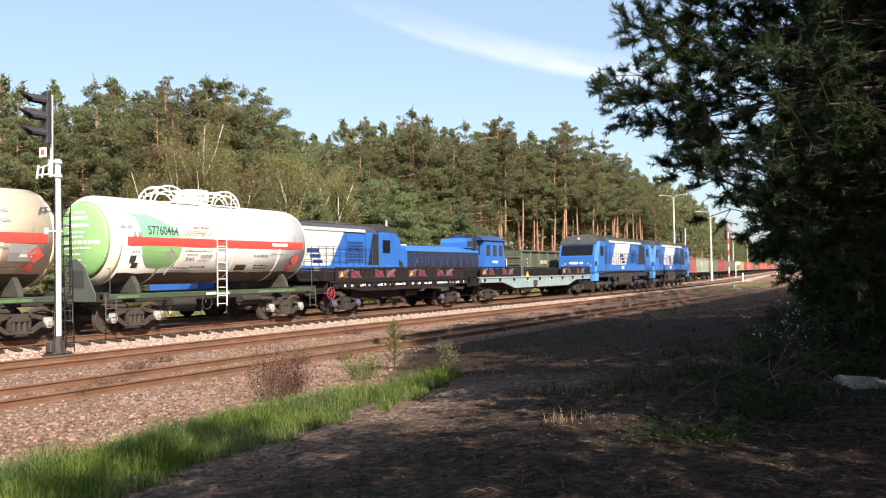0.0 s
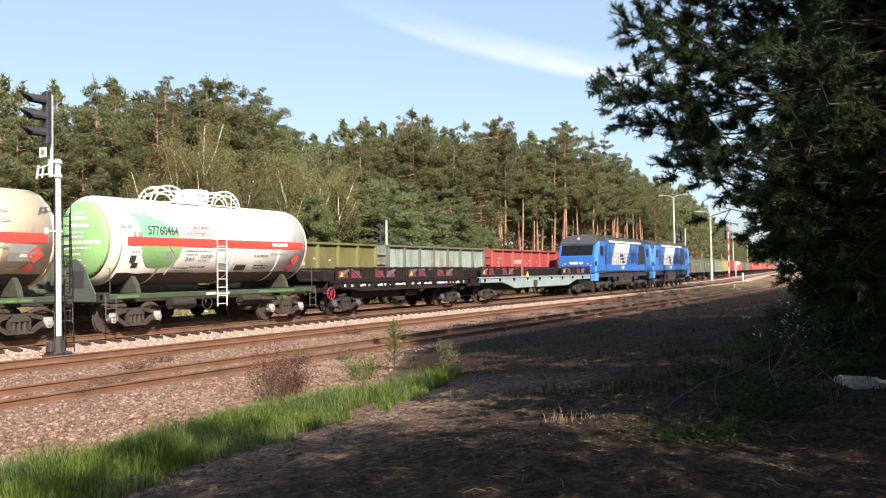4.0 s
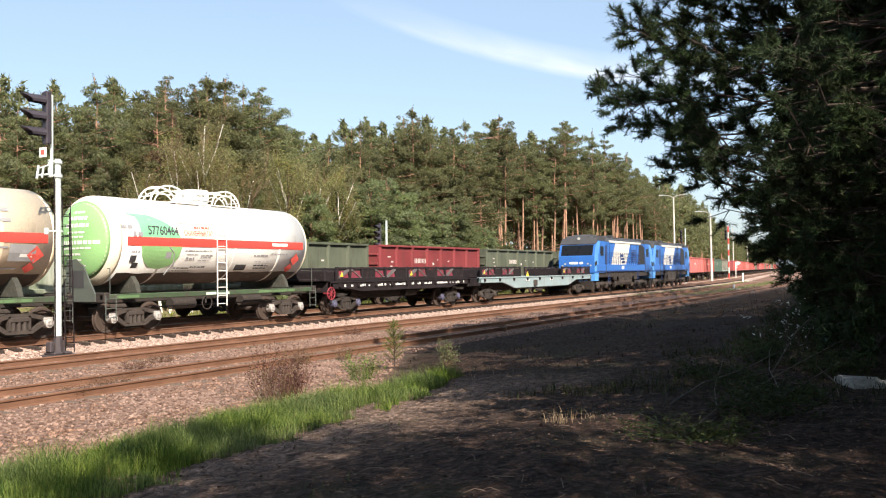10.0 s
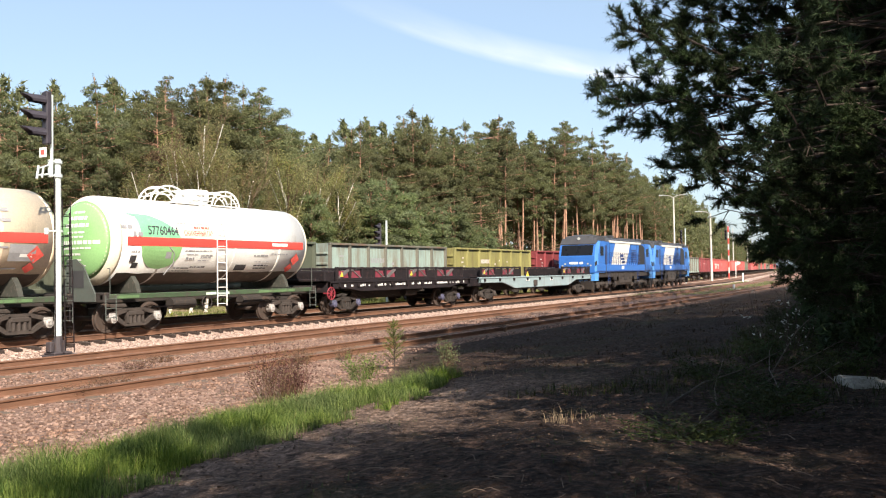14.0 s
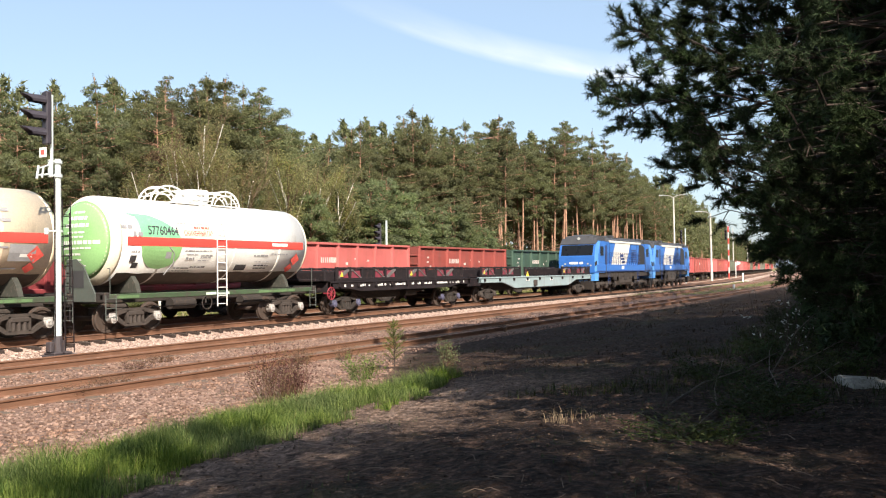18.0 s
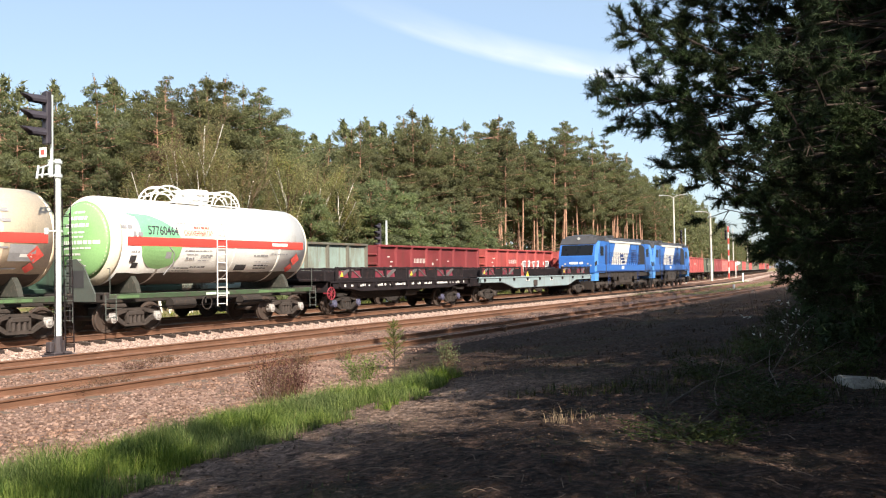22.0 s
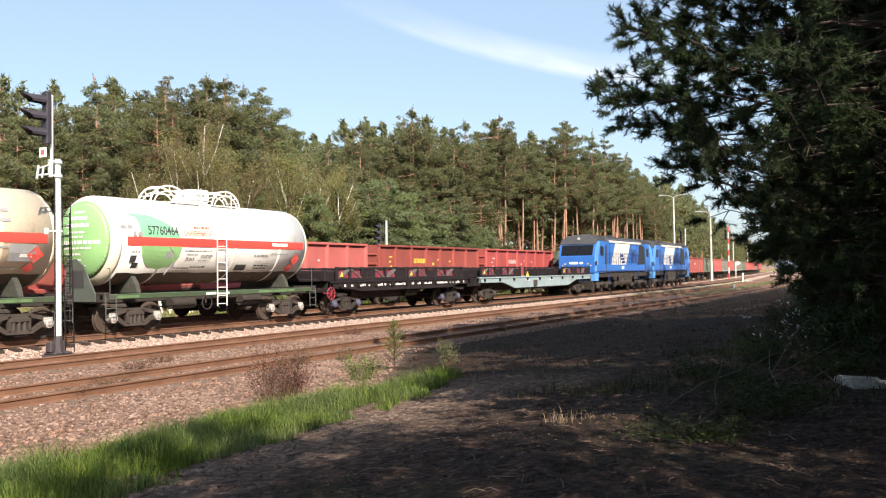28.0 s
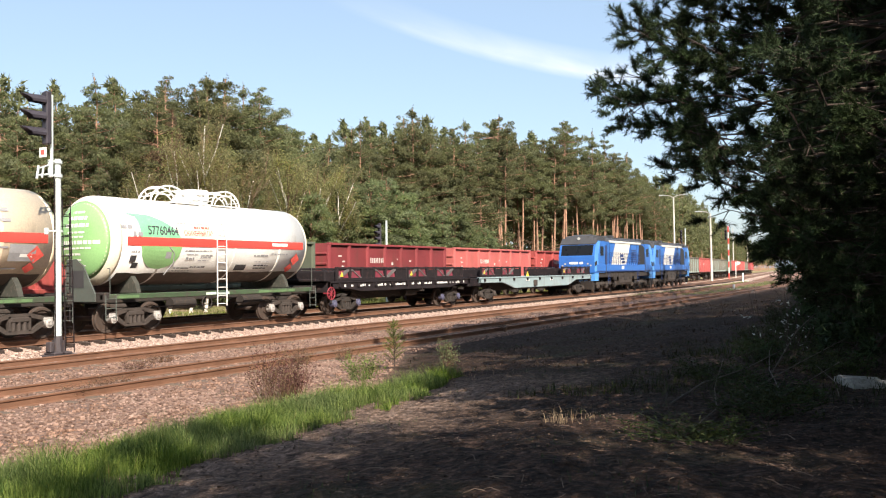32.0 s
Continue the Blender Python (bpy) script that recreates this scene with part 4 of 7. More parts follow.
        part("emblem_upper", shell_area(-4.4, -2.2, lambda x: curve_pts(e_low, x), lambda x: curve_pts(e_top, x), 26, 5), M_tankgreen2, root, "pale green dome-shaped emblem")
        part("drain_pipe", Geo().tube([shell_pt(-2.74, -0.2, 0.02), shell_pt(-2.5, -0.42, 0.03), shell_pt(-2.42, -0.8, 0.03), shell_pt(-2.55, -1.3, 0.03)], 0.022, 6), M_inkfaint, root)
        part("text_ground", shell_area(-2.35, -0.58, lambda x: 0.11, lambda x: 0.66 - 0.06 * math.sin(x * 7), 12, 3, 0.012), M_peach, root, "faded peach paint patch under the lettering")
        shell_text("57760464", -3.66, -2.32, 0.20, M_ink, "wagon_lettering", root, "black stencilled digits")
        shell_text("\u0421\u0416\u0418\u0416\u0415\u041d\u041d\u042b\u0419 \u0413\u0410\u0417", -2.05, -0.66, 0.20, M_inkred, "gas_lettering", root, "red stencilled Cyrillic lettering", 1.7)
        for x0, x1, h0, h1, mt in ((-1.55, -0.8, 0.46, 0.56, M_inkred), (-2.3, -0.75, 0.62, 0.67, M_inkfaint), (-4.75, -4.25, 0.36, 0.52, M_inkfaint), (-4.3, -3.85, 0.12, 0.30, M_inkfaint),
                                   (-4.35, -4.0, -0.42, -0.34, M_inkfaint), (-2.0, -0.6, -0.34, -0.30, M_inkfaint), (-1.9, -1.35, -0.47, -0.43, M_inkfaint), (-1.2, -0.62, -0.5, -0.46, M_inkfaint),
                                   (-1.2, -0.7, -0.58, -0.54, M_inkfaint), (-1.9, -1.5, -0.66, -0.56, M_inkfaint), (-1.3, -0.75, -0.70, -0.66, M_inkfaint), (-2.3, -1.6, -1.02, -0.97, M_ink),
                                   (-1.55, -0.75, -0.98, -0.92, M_ink), (-2.5, -1.5, -1.14, -1.10, M_ink), (1.6, 2.5, -0.5, -0.42, M_inkfaint), (2.6, 3.6, -0.42, -0.36, M_inkfaint),
                                   (1.75, 2.6, -0.74, -0.70, M_inkfaint), (1.75, 2.6, -0.92, -0.84, M_ink), (1.8, 2.55, -1.04, -0.98, M_ink)):
            x, rng = x0, random.Random(int(abs(x0 * 731 + h0 * 977)))
            while x < x1 - 0.03:
                w = min(rng.uniform(0.05, 0.22), x1 - x)
                part("stencil_line", bar(x, x + w, h0, h0 + (h1 - h0) * rng.uniform(0.65, 0.95)), mt, root)
                x += w + rng.uniform(0.02, 0.06)
        for x0, x1, h0, h1, mt in ((-4.35, -4.1, -0.75, -0.52, M_ink), (-4.2, -3.95, -1.0, -0.78, M_ink), (0.75, 1.35, -1.12, -0.85, M_ink), (-2.85, -2.6, -0.62, -0.38, M_inkfaint)):
            part("placard", bar(x0, x1, h0, h1), mt, root)
        part("stripe_lettering", bar(2.6, 3.55, -0.09, 0.03, 0.021), M_inkwhite, root)
        dm = lambda c, hh, q: shell_area(c - q, c + q, lambda x: hh - (q - abs(x - c)), lambda x: hh + (q - abs(x - c)), 8, 2, 0.020)
        part("hazard_diamond", dm(4.15, -0.62, 0.27), M_inkred, root)
        part("hazard_diamond", dm(3.95, -1.02, 0.24), M_inkred, root)
        # white lines on the green end
        for y0, y1, z0, z1 in ((-0.30, 0.28, 0.88, 0.95), (-0.45, 0.50, 0.66, 0.78), (-0.55, 0.62, 0.42, 0.54), (-0.40, 0.45, 0.22, 0.28), (-0.35, 0.35, 0.08, 0.13),
                               (-1.0, 0.82, -0.14, -0.02), (-0.65, 0.75, -0.30, -0.24), (-0.2, 0.6, -0.50, -0.43), (-0.2, 0.5, -0.68, -0.62), (-0.35, 0.55, -0.86, -0.82)):
            x = y0
            rng = random.Random(int(z0 * 1000))
            while x < y1:
                w = min(rng.uniform(0.14, 0.34), y1 - x)
                part("stencil_line", dish_area(x, x + w - 0.03, z0, z1, -1, 0.012, 3), M_inkwhite, root)
                x += w + 0.015
    else:
        for x0, x1, h0, h1, mt in ((2.6, 3.4, 0.72, 0.84, M_inkfaint), (2.6, 3.4, 0.40, 0.50, M_inkfaint), (1.0, 1.75, -0.10, 0.02, M_inkwhite), (1.0, 3.3, -0.36, -0.30, M_inkfaint),
                                   (1.0, 2.6, -0.62, -0.56, M_inkfaint), (2.2, 3.7, -1.02, -0.97, M_inkfaint)):
            part("stencil_line", bar(x0, x1, h0, h1, 0.021), mt, root)
        for x0, x1, h0, h1, mt in ((3.35, 4.2, -0.75, -0.24, M_inkfaint), (2.3, 3.0, -0.95, -0.6, M_ink), (3.7, 4.1, -0.62, -0.52, M_inkwhite)):
            part("placard", bar(x0, x1, h0, h1), mt, root)
        dm = lambda c, hh, q: shell_area(c - q, c + q, lambda x: hh - (q - abs(x - c)), lambda x: hh + (q - abs(x - c)), 8, 2, 0.020)
        shell_text("\u0411\u0423\u0422\u0410\u041d", 1.95, 2.75, -0.12, M_inkwhite, "stripe_lettering", root, "white Cyrillic lettering on the stripe", 1.1)
        part("hazard_diamond", dm(4.2, -0.55, 0.28), M_inkred, root)
        part("hazard_diamond", dm(4.1, -0.98, 0.2), M_inkred, root)
    return root


M_sillmid = surf("sill_mid_green", (0.11, 0.19, 0.085), 0.65, 0, 0.2, 2, 30, 0.1, (0.07, 0.08, 0.05), 0.4)
M_sillpale = surf("sill_pale_mint", (0.55, 0.66, 0.58), 0.6, 0, 0.15, 2, 30, 0.1, (0.3, 0.36, 0.3), 0.3)
M_saddle = surf("saddle_grimy_green", (0.05, 0.052, 0.042), 0.75, 0, 0.3, 3, 30, 0.1, (0.10, 0.085, 0.07), 0.4)
# colour of grime and painted shade under the tank
M_belly = surf("tank_belly_shade_grime", (0.11, 0.085, 0.068), 0.8, 0, 0.35, 1.2, 30, 0.1, (0.16, 0.125, 0.10), 0.4, True)
M_peach = surf("faded_peach_paint", (0.80, 0.70, 0.56), 0.5, 0, 0.1, 1.5, 20, 0.05, (0.8, 0.76, 0.68), 0.35)
M_sillgreen = surf("sill_green", (0.05, 0.085, 0.042), 0.65, 0, 0.25, 2.0, 30, 0.1, (0.06, 0.055, 0.045), 0.5)
M_shield = surf("shield_grey_green", (0.085, 0.10, 0.09), 0.65, 0, 0.2, 2.0, 30, 0.1, (0.09, 0.08, 0.07), 0.35)
M_axlebox = surf("axle_box_pale", (0.42, 0.40, 0.38), 0.6, 0.1, 0.3, 5, 30, 0.1, (0.08, 0.06, 0.05), 0.45)
S_TANK = 24.05
tank_wagon("white liquefied gas tank wagon with red stripe and green painted end", M_white, M_tankgreen, S_TANK, True)
tank_wagon("cream liquefied gas tank wagon with red stripe and grime", M_cream, None, S_TANK - 12.02, False)
# ---- flat wagons with steel racks ----
M_violet = surf("axle_box_blue_grey", (0.09, 0.09, 0.15), 0.6, 0.1, 0.2, 4, 30, 0.1, GRIME, 0.3)


def rack(root, x0, x1, z0, tall=0.62, bays=6):
    """A low steel rack across the deck: rails, posts, slanted struts and faded red plates on both sides."""
    rk = part("rack", Geo().box(x0, -1.40, z0, x1, 1.40, z0 + 0.07, 0.01), M_darksteel, root, "dark steel load rack with faded red plates")
    for sgn in (-1, 1):
        y0, y1 = sorted((sgn * 1.50, sgn * 1.40))
        part("rail", Geo().box(x0, y0, z0 + tall - 0.10, x1, y1, z0 + tall, 0.015).box(x0, y0, z0, x1, y1, z0 + 0.14, 0.015), M_darksteel, rk)
        n = bays
        w = (x1 - x0) / n
        for i in range(n + 1):
            x = x0 + i * w
            part("post", Geo().box(x - 0.07, y0 - 0.01, z0, x + 0.07, y1 + 0.01, z0 + tall + 0.015, 0.012), M_darksteel, rk)
        for i in range(n):
            a, b = x0 + i * w + 0.07, x0 + (i + 1) * w - 0.07
            if i % 3 == 2:
                part("plate", Geo().box(a, y0 + 0.03, z0 + 0.1, b, y1 - 0.03, z0 + tall - 0.12), M_darksteel, rk)
                continue
            up = i % 2 == 0
            za, zb = (z0 + 0.12, z0 + tall - 0.1) if up else (z0 + tall - 0.1, z0 + 0.12)
            part("strut", Geo().prism([(a, za - 0.06), (a + 0.12, za - 0.06), (b, zb - 0.06), (b, zb + 0.06), (b - 0.12, zb + 0.06), (a, za + 0.06)], y0 + 0.01, y1 - 0.01, "y"), M_rackgrey, rk)
            part("plate", Geo().prism([(a + 0.02, z0 + 0.14), (b - 0.02, z0 + 0.14), (b - 0.12, z0 + tall * 0.74), (a + 0.12, z0 + tall * 0.74)], y0 + 0.045, y1 - 0.03, "y"), M_redfaded, rk)
    for x in (x0 + 0.3, (x0 + x1) / 2, x1 - 0.3):
        part("cross_bar", Geo().box(x - 0.1, -1.4, z0 + 0.07, x + 0.1, 1.4, z0 + tall - 0.12, 0.02), M_darksteel, rk)
    part("warning_triangle", Geo().prism([(x0 + 0.17, z0 + 0.2), (x0 + 0.39, z0 + 0.2), (x0 + 0.28, z0 + 0.42)], -1.53, -1.515, "y"), M_yellow, rk, "yellow warning triangle")
    return rk


M_rackgrey = surf("rack_worn_grey", (0.13, 0.12, 0.12), 0.7, 0.1, 0.3, 4, 30, 0.2, (0.3, 0.28, 0.27), 0.3)


def flat_wagon(label, s_mid, hl, bogie_x, sill_mat, depth, taper, racks):
    root = thing("flat_wagon", label, "flat wagon", "standing freight train", pose(s_mid, Y_A, 0))
    top = 1.44
    part("deck", Geo().box(-hl + 0.02, -1.42, top - 0.06, hl - 0.02, 1.42, top + 0.03), M_darksteel, root)
    for sgn in (-1, 1):
        y0, y1 = sorted((sgn * 1.5, sgn * 1.38))
        t0, t1 = taper
        sill = part("side_sill", Geo().prism([(-hl, top + 0.04), (hl, top + 0.04), (hl, top - 0.26), (t1, top - 0.28), (t0, top - depth), (-t0, top - depth), (-t1, top - 0.28), (-hl, top - 0.26)],
                                             y0, y1, "y"), sill_mat, root)
        lip0, lip1 = sorted((sgn * 1.54, sgn * 1.36))
        part("sill_lip", Geo().box(-hl, lip0, top - 0.02, hl, lip1, top + 0.06, 0.012), M_darksteel if sill_mat is M_darksteel else sill_mat, sill)
        k = -hl + 0.6
        while k < hl - 0.3:
            part("stake_pocket", Geo().box(k, lip0 - (0.06 if sgn < 0 else 0), top - 0.20, k + 0.13, lip1 + (0.06 if sgn > 0 else 0), top - 0.03, 0.01), M_darksteel, sill)
            k += hl * 2 / 9.3
        x0, x1 = sorted((sgn * hl, sgn * (hl - 0.2)))
        part("end_beam", Geo().box(x0, -1.5, 1.0, x1, 1.5, top + 0.02, 0.02), M_darksteel, root)
        part("coupler", coupler_geo(sgn * (hl - 0.05), sgn), M_under, root)
        add_bogie(root, sgn * bogie_x, mat=M_under, box_mat=M_violet if sill_mat is M_darksteel else M_bogie)
    part("centre_beam", Geo().prism([(-hl, 1.4), (hl, 1.4), (hl, 1.0), (bogie_x - 1.5, 1.0), (bogie_x - 2.8, 0.62), (-bogie_x + 2.8, 0.62), (-bogie_x + 1.5, 1.0), (-hl, 1.0)], -0.3, 0.3, "y"), M_under, root)
    part("air_reservoir", Geo().cyl((0.6, -0.75, 0.85), (1.7, -0.75, 0.85), 0.19, n=14), M_under, root)
    part("brake_rod", Geo().cyl((-bogie_x + 1.2, -0.6, 0.7), (bogie_x - 1.2, -0.6, 0.7), 0.025, n=6), M_under, root)
    for a, b in racks:
        rack(root, a, b, top + 0.06)
    return root


S_FA, S_FB = 37.15, 54.75
flat_a = flat_wagon("dark flat wagon with black sills and low steel racks", S_FA, 6.65, 4.95, M_darksteel, 0.42, (4.2, 5.2), [(-6.1, -0.22), (-0.12, 5.75)])
# sill lettering: unreadable white blocks
rngS = random.Random(5)
x = -5.6
while x < 5.9:
    w = rngS.uniform(0.05, 0.16)
    if rngS.random() < 0.8:
        h = rngS.uniform(0.06, 0.12)
        part("stencil_line", Geo().box(x, -1.506, 1.24, x + w, -1.502, 1.24 + h), M_inkwhite, flat_a)
    x += w + (rngS.uniform(0.03, 0.06) if rngS.random() < 0.75 else rngS.uniform(0.15, 0.5))
wheel = Geo().ring((-6.75, -1.62, 0.98), 0.27, 0.022)
for i in range(4):
    a = math.pi * i / 4
    wheel.cyl((-6.75 + 0.28 * math.cos(a), -1.62, 0.98 + 0.28 * math.sin(a)), (-6.75 - 0.28 * math.cos(a), -1.62, 0.98 - 0.28 * math.sin(a)), 0.018, n=6)
wheel.cyl((-6.75, -1.62, 0.98), (-6.75, -1.2, 0.98), 0.03, n=8)
part("brake_wheel", wheel, surf("brake_wheel_red", (0.26, 0.03, 0.045), 0.5, 0, 0.2), flat_a, "red brake handwheel")
part("end_rack", Geo().box(-6.9, -1.4, 1.5, -6.2, 1.4, 1.95, 0.03).box(-7.2, -1.1, 1.5, -6.9, 1.1, 1.62, 0.02), M_darksteel, flat_a)

flat_b = flat_wagon("long flat wagon with a pale blue-grey fish-bellied sill", S_FB, 9.75, 7.9, M_palesill, 0.66, (4.7, 6.4), [(-9.4, -3.8), (3.6, 9.4)])
for x in (-2.9, 1.2):
    part("stencil_line", Geo().box(x, -1.506, 1.18, x + 0.5, -1.502, 1.3), M_inkwhite, flat_b)
part("brake_lever_box", Geo().box(-1.75, -1.62, 0.85, -1.25, -1.5, 1.25, 0.04), M_bogie, flat_b)
part("warning_triangle", Geo().prism([(-2.9, 1.5), (-2.45, 1.5), (-2.67, 1.82)], -1.5, -1.485, "y"), M_yellow, flat_b, "yellow warning triangle")
# ---- locomotives ----
M_glass = surf("cab_glass_dark", (0.008, 0.009, 0.011), 0.3, 0, 0.1, 2, 10, 0, spec=0.22)
M_lamp = surf("headlight_glass", (0.55, 0.55, 0.52), 0.15, 0.2, 0.1, 6, 30, 0)


def tri_bogie(root, x, base=2.1):
    """A three-axle locomotive bogie."""
    bg = part("bogie", Geo().box(-base - 0.7, -1.18, 0.62, base + 0.7, -1.0, 0.86, 0.04).box(-base - 0.7, 1.0, 0.62, base + 0.7, 1.18, 0.86, 0.04)
              .box(-0.4, -1.0, 0.5, 0.4, 1.0, 0.85, 0.03), M_bogie, root)
    bg.location = (x, 0, 0)
    big = 1.05 / 0.95
    for dx in (-base, 0, base):
        for me, y in ((ME_WHEEL_NEAR, -0.79), (ME_WHEEL_FAR, 0.79)):
            w = part("wheel", me, None, bg)
            w.location, w.scale = (dx, y, WHEEL_R * big), (big, 1, big)
        for sgn in (-1, 1):
            y0, y1 = sorted((sgn * 1.06, sgn * 1.27))
            part("axle_box", Geo().box(dx - 0.2, y0, 0.34, dx + 0.2, y1, 0.72, 0.05).cyl((dx, sgn * 1.2, 0.52), (dx, sgn * 1.31, 0.52), 0.13, n=12), M_bogie, bg)
    for dx in (-base / 2, base / 2):
        for sgn in (-1, 1):
            g = Geo()
            for k in range(5):
                g.box(dx - 0.45 + k * 0.05, sgn * 1.11 - 0.06, 0.70 - k * 0.035, dx + 0.45 - k * 0.05, sgn * 1.11 + 0.06, 0.73 - k * 0.035)
            part("leaf_spring", g, M_under, bg)
    return bg


def big_loco(label, white_span, nose_mat):
    """A double-cab diesel with a full-width body; local x runs 0 to 17 from the front face."""
    root = thing("diesel_locomotive", label, "locomotive", "blue and white diesel locomotives")
    L, W, Z0, Z1 = 16.9, 1.50, 1.72, 4.18
    roof = lambda w, z: [(-w, z), (-w * 0.86, z + 0.22), (-w * 0.55, z + 0.36), (w * 0.55, z + 0.36), (w * 0.86, z + 0.22), (w, z)]
    part("underframe", Geo().box(0.35, -1.42, 1.22, L - 0.35, 1.42, 1.72, 0.04), M_under, root)
    part("fuel_tank", Geo().prism([(-1.3, 0.55), (-1.42, 0.75), (-1.42, 1.22), (1.42, 1.22), (1.42, 0.75), (1.3, 0.55)], 6.6, 10.2), M_bogie, root)
    for x in (3.75, L - 3.75):
        tri_bogie(root, x)
    # sill band and body
    part("sill_band", Geo().box(0.5, -W - 0.03, Z0 - 0.02, L - 0.5, W + 0.03, Z0 + 0.56, 0.02), M_blue, root)
    part("body", Geo().box(2.6, -W + 0.06, Z0 + 0.5, L - 1.9, W - 0.06, Z1), M_blue, root)
    part("roof", Geo().prism(roof(W - 0.04, Z1), 2.0, L - 1.6), M_locogrey, root, "dark grey roof with exhaust and fan housings")
    part("roof_edge", Geo().box(4.0, -W - 0.01, Z1 - 0.08, L - 4.0, -W + 0.14, Z1 + 0.1, 0.02), M_locowhite, root)
    for x, w, h in ((5.0, 1.2, 0.16), (7.4, 0.5, 0.3), (9.2, 1.7, 0.14), (11.4, 1.7, 0.14)):
        part("roof_fitting", Geo().box(x, -0.6, Z1 + 0.34, x + w, 0.6, Z1 + 0.36 + h, 0.05), M_locogrey, root)
    a, b = white_span
    for sgn in (-1, 1):
        y = sgn * (W - 0.05)
        y0, y1 = sorted((y, y + sgn * 0.012))
        part("white_panel", Geo().prism([(a, Z0 + 0.56), (b, Z0 + 0.56), (b + 1.3, Z1 - 0.08), (a + 1.3, Z1 - 0.08)], y0, y1, "y"), M_locowhite, root, "slanted white livery panel")
        part("dark_panel", Geo().prism([(b + 3.6, Z0 + 0.56), (L - 2.1, Z0 + 0.56), (L - 2.1, Z1 - 0.5), (b + 5.0, Z1 - 0.1), (b + 4.1, Z1 - 0.1)], y0 + sgn * 0.002, y1 + sgn * 0.002, "y"), M_black, root, "black slanted cooling panel")
        lou = Geo()
        for k in range(7):
            lou.box(b + 1.6, y0, 2.55 + k * 0.16, b + 3.1, y1 + sgn * 0.02, 2.63 + k * 0.16)
        part("louvres", lou, M_bluedark, root)
        for k in (3.3, a - 0.35, b + 1.45, b + 3.3):
            part("panel_seam", Geo().box(k, y0, Z0 + 0.58, k + 0.05, y1 + sgn * 0.004, Z1 - 0.1), M_bluedark, root)
        part("body_door", Geo().box(2.75, y0, 2.0, 3.25, y1 + sgn * 0.006, 3.85), M_bluedark, root)
        part("sill_line", Geo().box(0.9, *sorted((sgn * (W + 0.03), sgn * (W + 0.04)))[:1], Z0 - 0.03, L - 0.9, sorted((sgn * (W + 0.03), sgn * (W + 0.04)))[1], Z0 + 0.06), M_bluedark, root)
        for k in range(5):
            bx = 4.9 + k * 1.5
            part("under_box", Geo().box(bx, *sorted((sgn * 1.38, sgn * 1.46))[:1], 0.95 + 0.1 * (k % 2), bx + 0.9, sorted((sgn * 1.38, sgn * 1.46))[1], 1.6, 0.02), M_under, root)
        # rail fence along the walkway
        g = Geo()
        yf = sgn * (W + 0.06)
        k = a - 0.8
        while k < b + 4:
            g.cyl((k, yf, Z0 + 0.5), (k, yf, Z0 + 1.55), 0.017, n=5)
            k += 0.62
        for z in (0.85, 1.2, 1.55):
            g.cyl((a - 0.8, yf, Z0 + z), (b + 4.0, yf, Z0 + z), 0.015, n=5)
        part("hand_rail", g, M_bluedark, root)
        for k in range(3):
            part("livery_mark", Geo().box((a + b) / 2 + 0.35 + k * 0.25, y0 + sgn * 0.004, 2.95 - k * 0.28, (a + b) / 2 + 1.35 + k * 0.15, y1 + sgn * 0.004, 3.15 - k * 0.28), M_bluedark, root, "dark blue livery mark")
        part("sill_mark", Geo().box((a + b) / 2 + 0.6, *sorted((sgn * (W + 0.035), sgn * (W + 0.03)))[:1], 1.9, (a + b) / 2 + 1.3, sorted((sgn * (W + 0.035), sgn * (W + 0.03)))[1], 2.15), M_inkwhite, root)
        for dx in (a - 1.0, b + 3.2):
            part("body_step", ladder_geo(dx, dx + 0.45, sgn * (W + 0.02), 0.75, 1.9, 0.28, 0.016), M_bluedark, root)
    # cabs
    for flip in (0, 1):
        fx = (lambda x: x) if not flip else (lambda x: L - x)
        cab = part("cab", Geo().prism([(fx(0.0), Z0 - 0.1), (fx(2.62), Z0 - 0.1), (fx(2.62), Z1 + 0.02), (fx(0.95), Z1 + 0.02), (fx(0.40), 3.86), (fx(0.0), 2.95)], -W, W, "y"), M_blue, root,
                   "blue driver's cab with a raked windscreen")
        dome = Geo()
        for (ya, yb), top in zip(((-1.5, -1.2), (-1.2, -0.75), (-0.75, 0.75), (0.75, 1.2), (1.2, 1.5)), (0.30, 0.48, 0.56, 0.48, 0.30)):
            dome.prism([(fx(0.42), 3.88), (fx(0.95), Z1 + 0.03), (fx(2.8), Z1 + 0.03), (fx(2.8), Z1 + top * 0.85), (fx(1.7), Z1 + top), (fx(0.85), Z1 + top * 0.75), (fx(0.40), 3.95)], ya, yb, "y")
        part("cab_roof", dome, M_locogrey, cab, "dark domed cab roof")
        ws = Geo()
        for (xa, za), (xb, zb) in (((0.03, 3.0), (0.40, 3.84)),):
            o = -0.02
            ws.prism([(fx(xa + o), za + 0.02), (fx(xb + o), zb + 0.01), (fx(xb + 0.03), zb - 0.01), (fx(xa + 0.03), za)], -1.32, 1.32, "y")
        part("windscreen", ws, M_glass, cab, "wide black windscreen")
        part("skirt", Geo().prism([(fx(0.06), Z0 - 0.05), (fx(1.1), Z0 - 0.05), (fx(1.0), 0.98), (fx(0.12), 0.98)], -W * 0.98, W * 0.98, "y"), nose_mat, cab)
        part("snow_plough", Geo().prism([(fx(-0.02), 0.95), (fx(0.5), 0.95), (fx(0.45), 0.3), (fx(0.1), 0.3)], -1.3, 1.3, "y"), M_under, cab)
        part("coupler", coupler_geo(fx(0.2), 1 if flip else -1), M_under, cab)
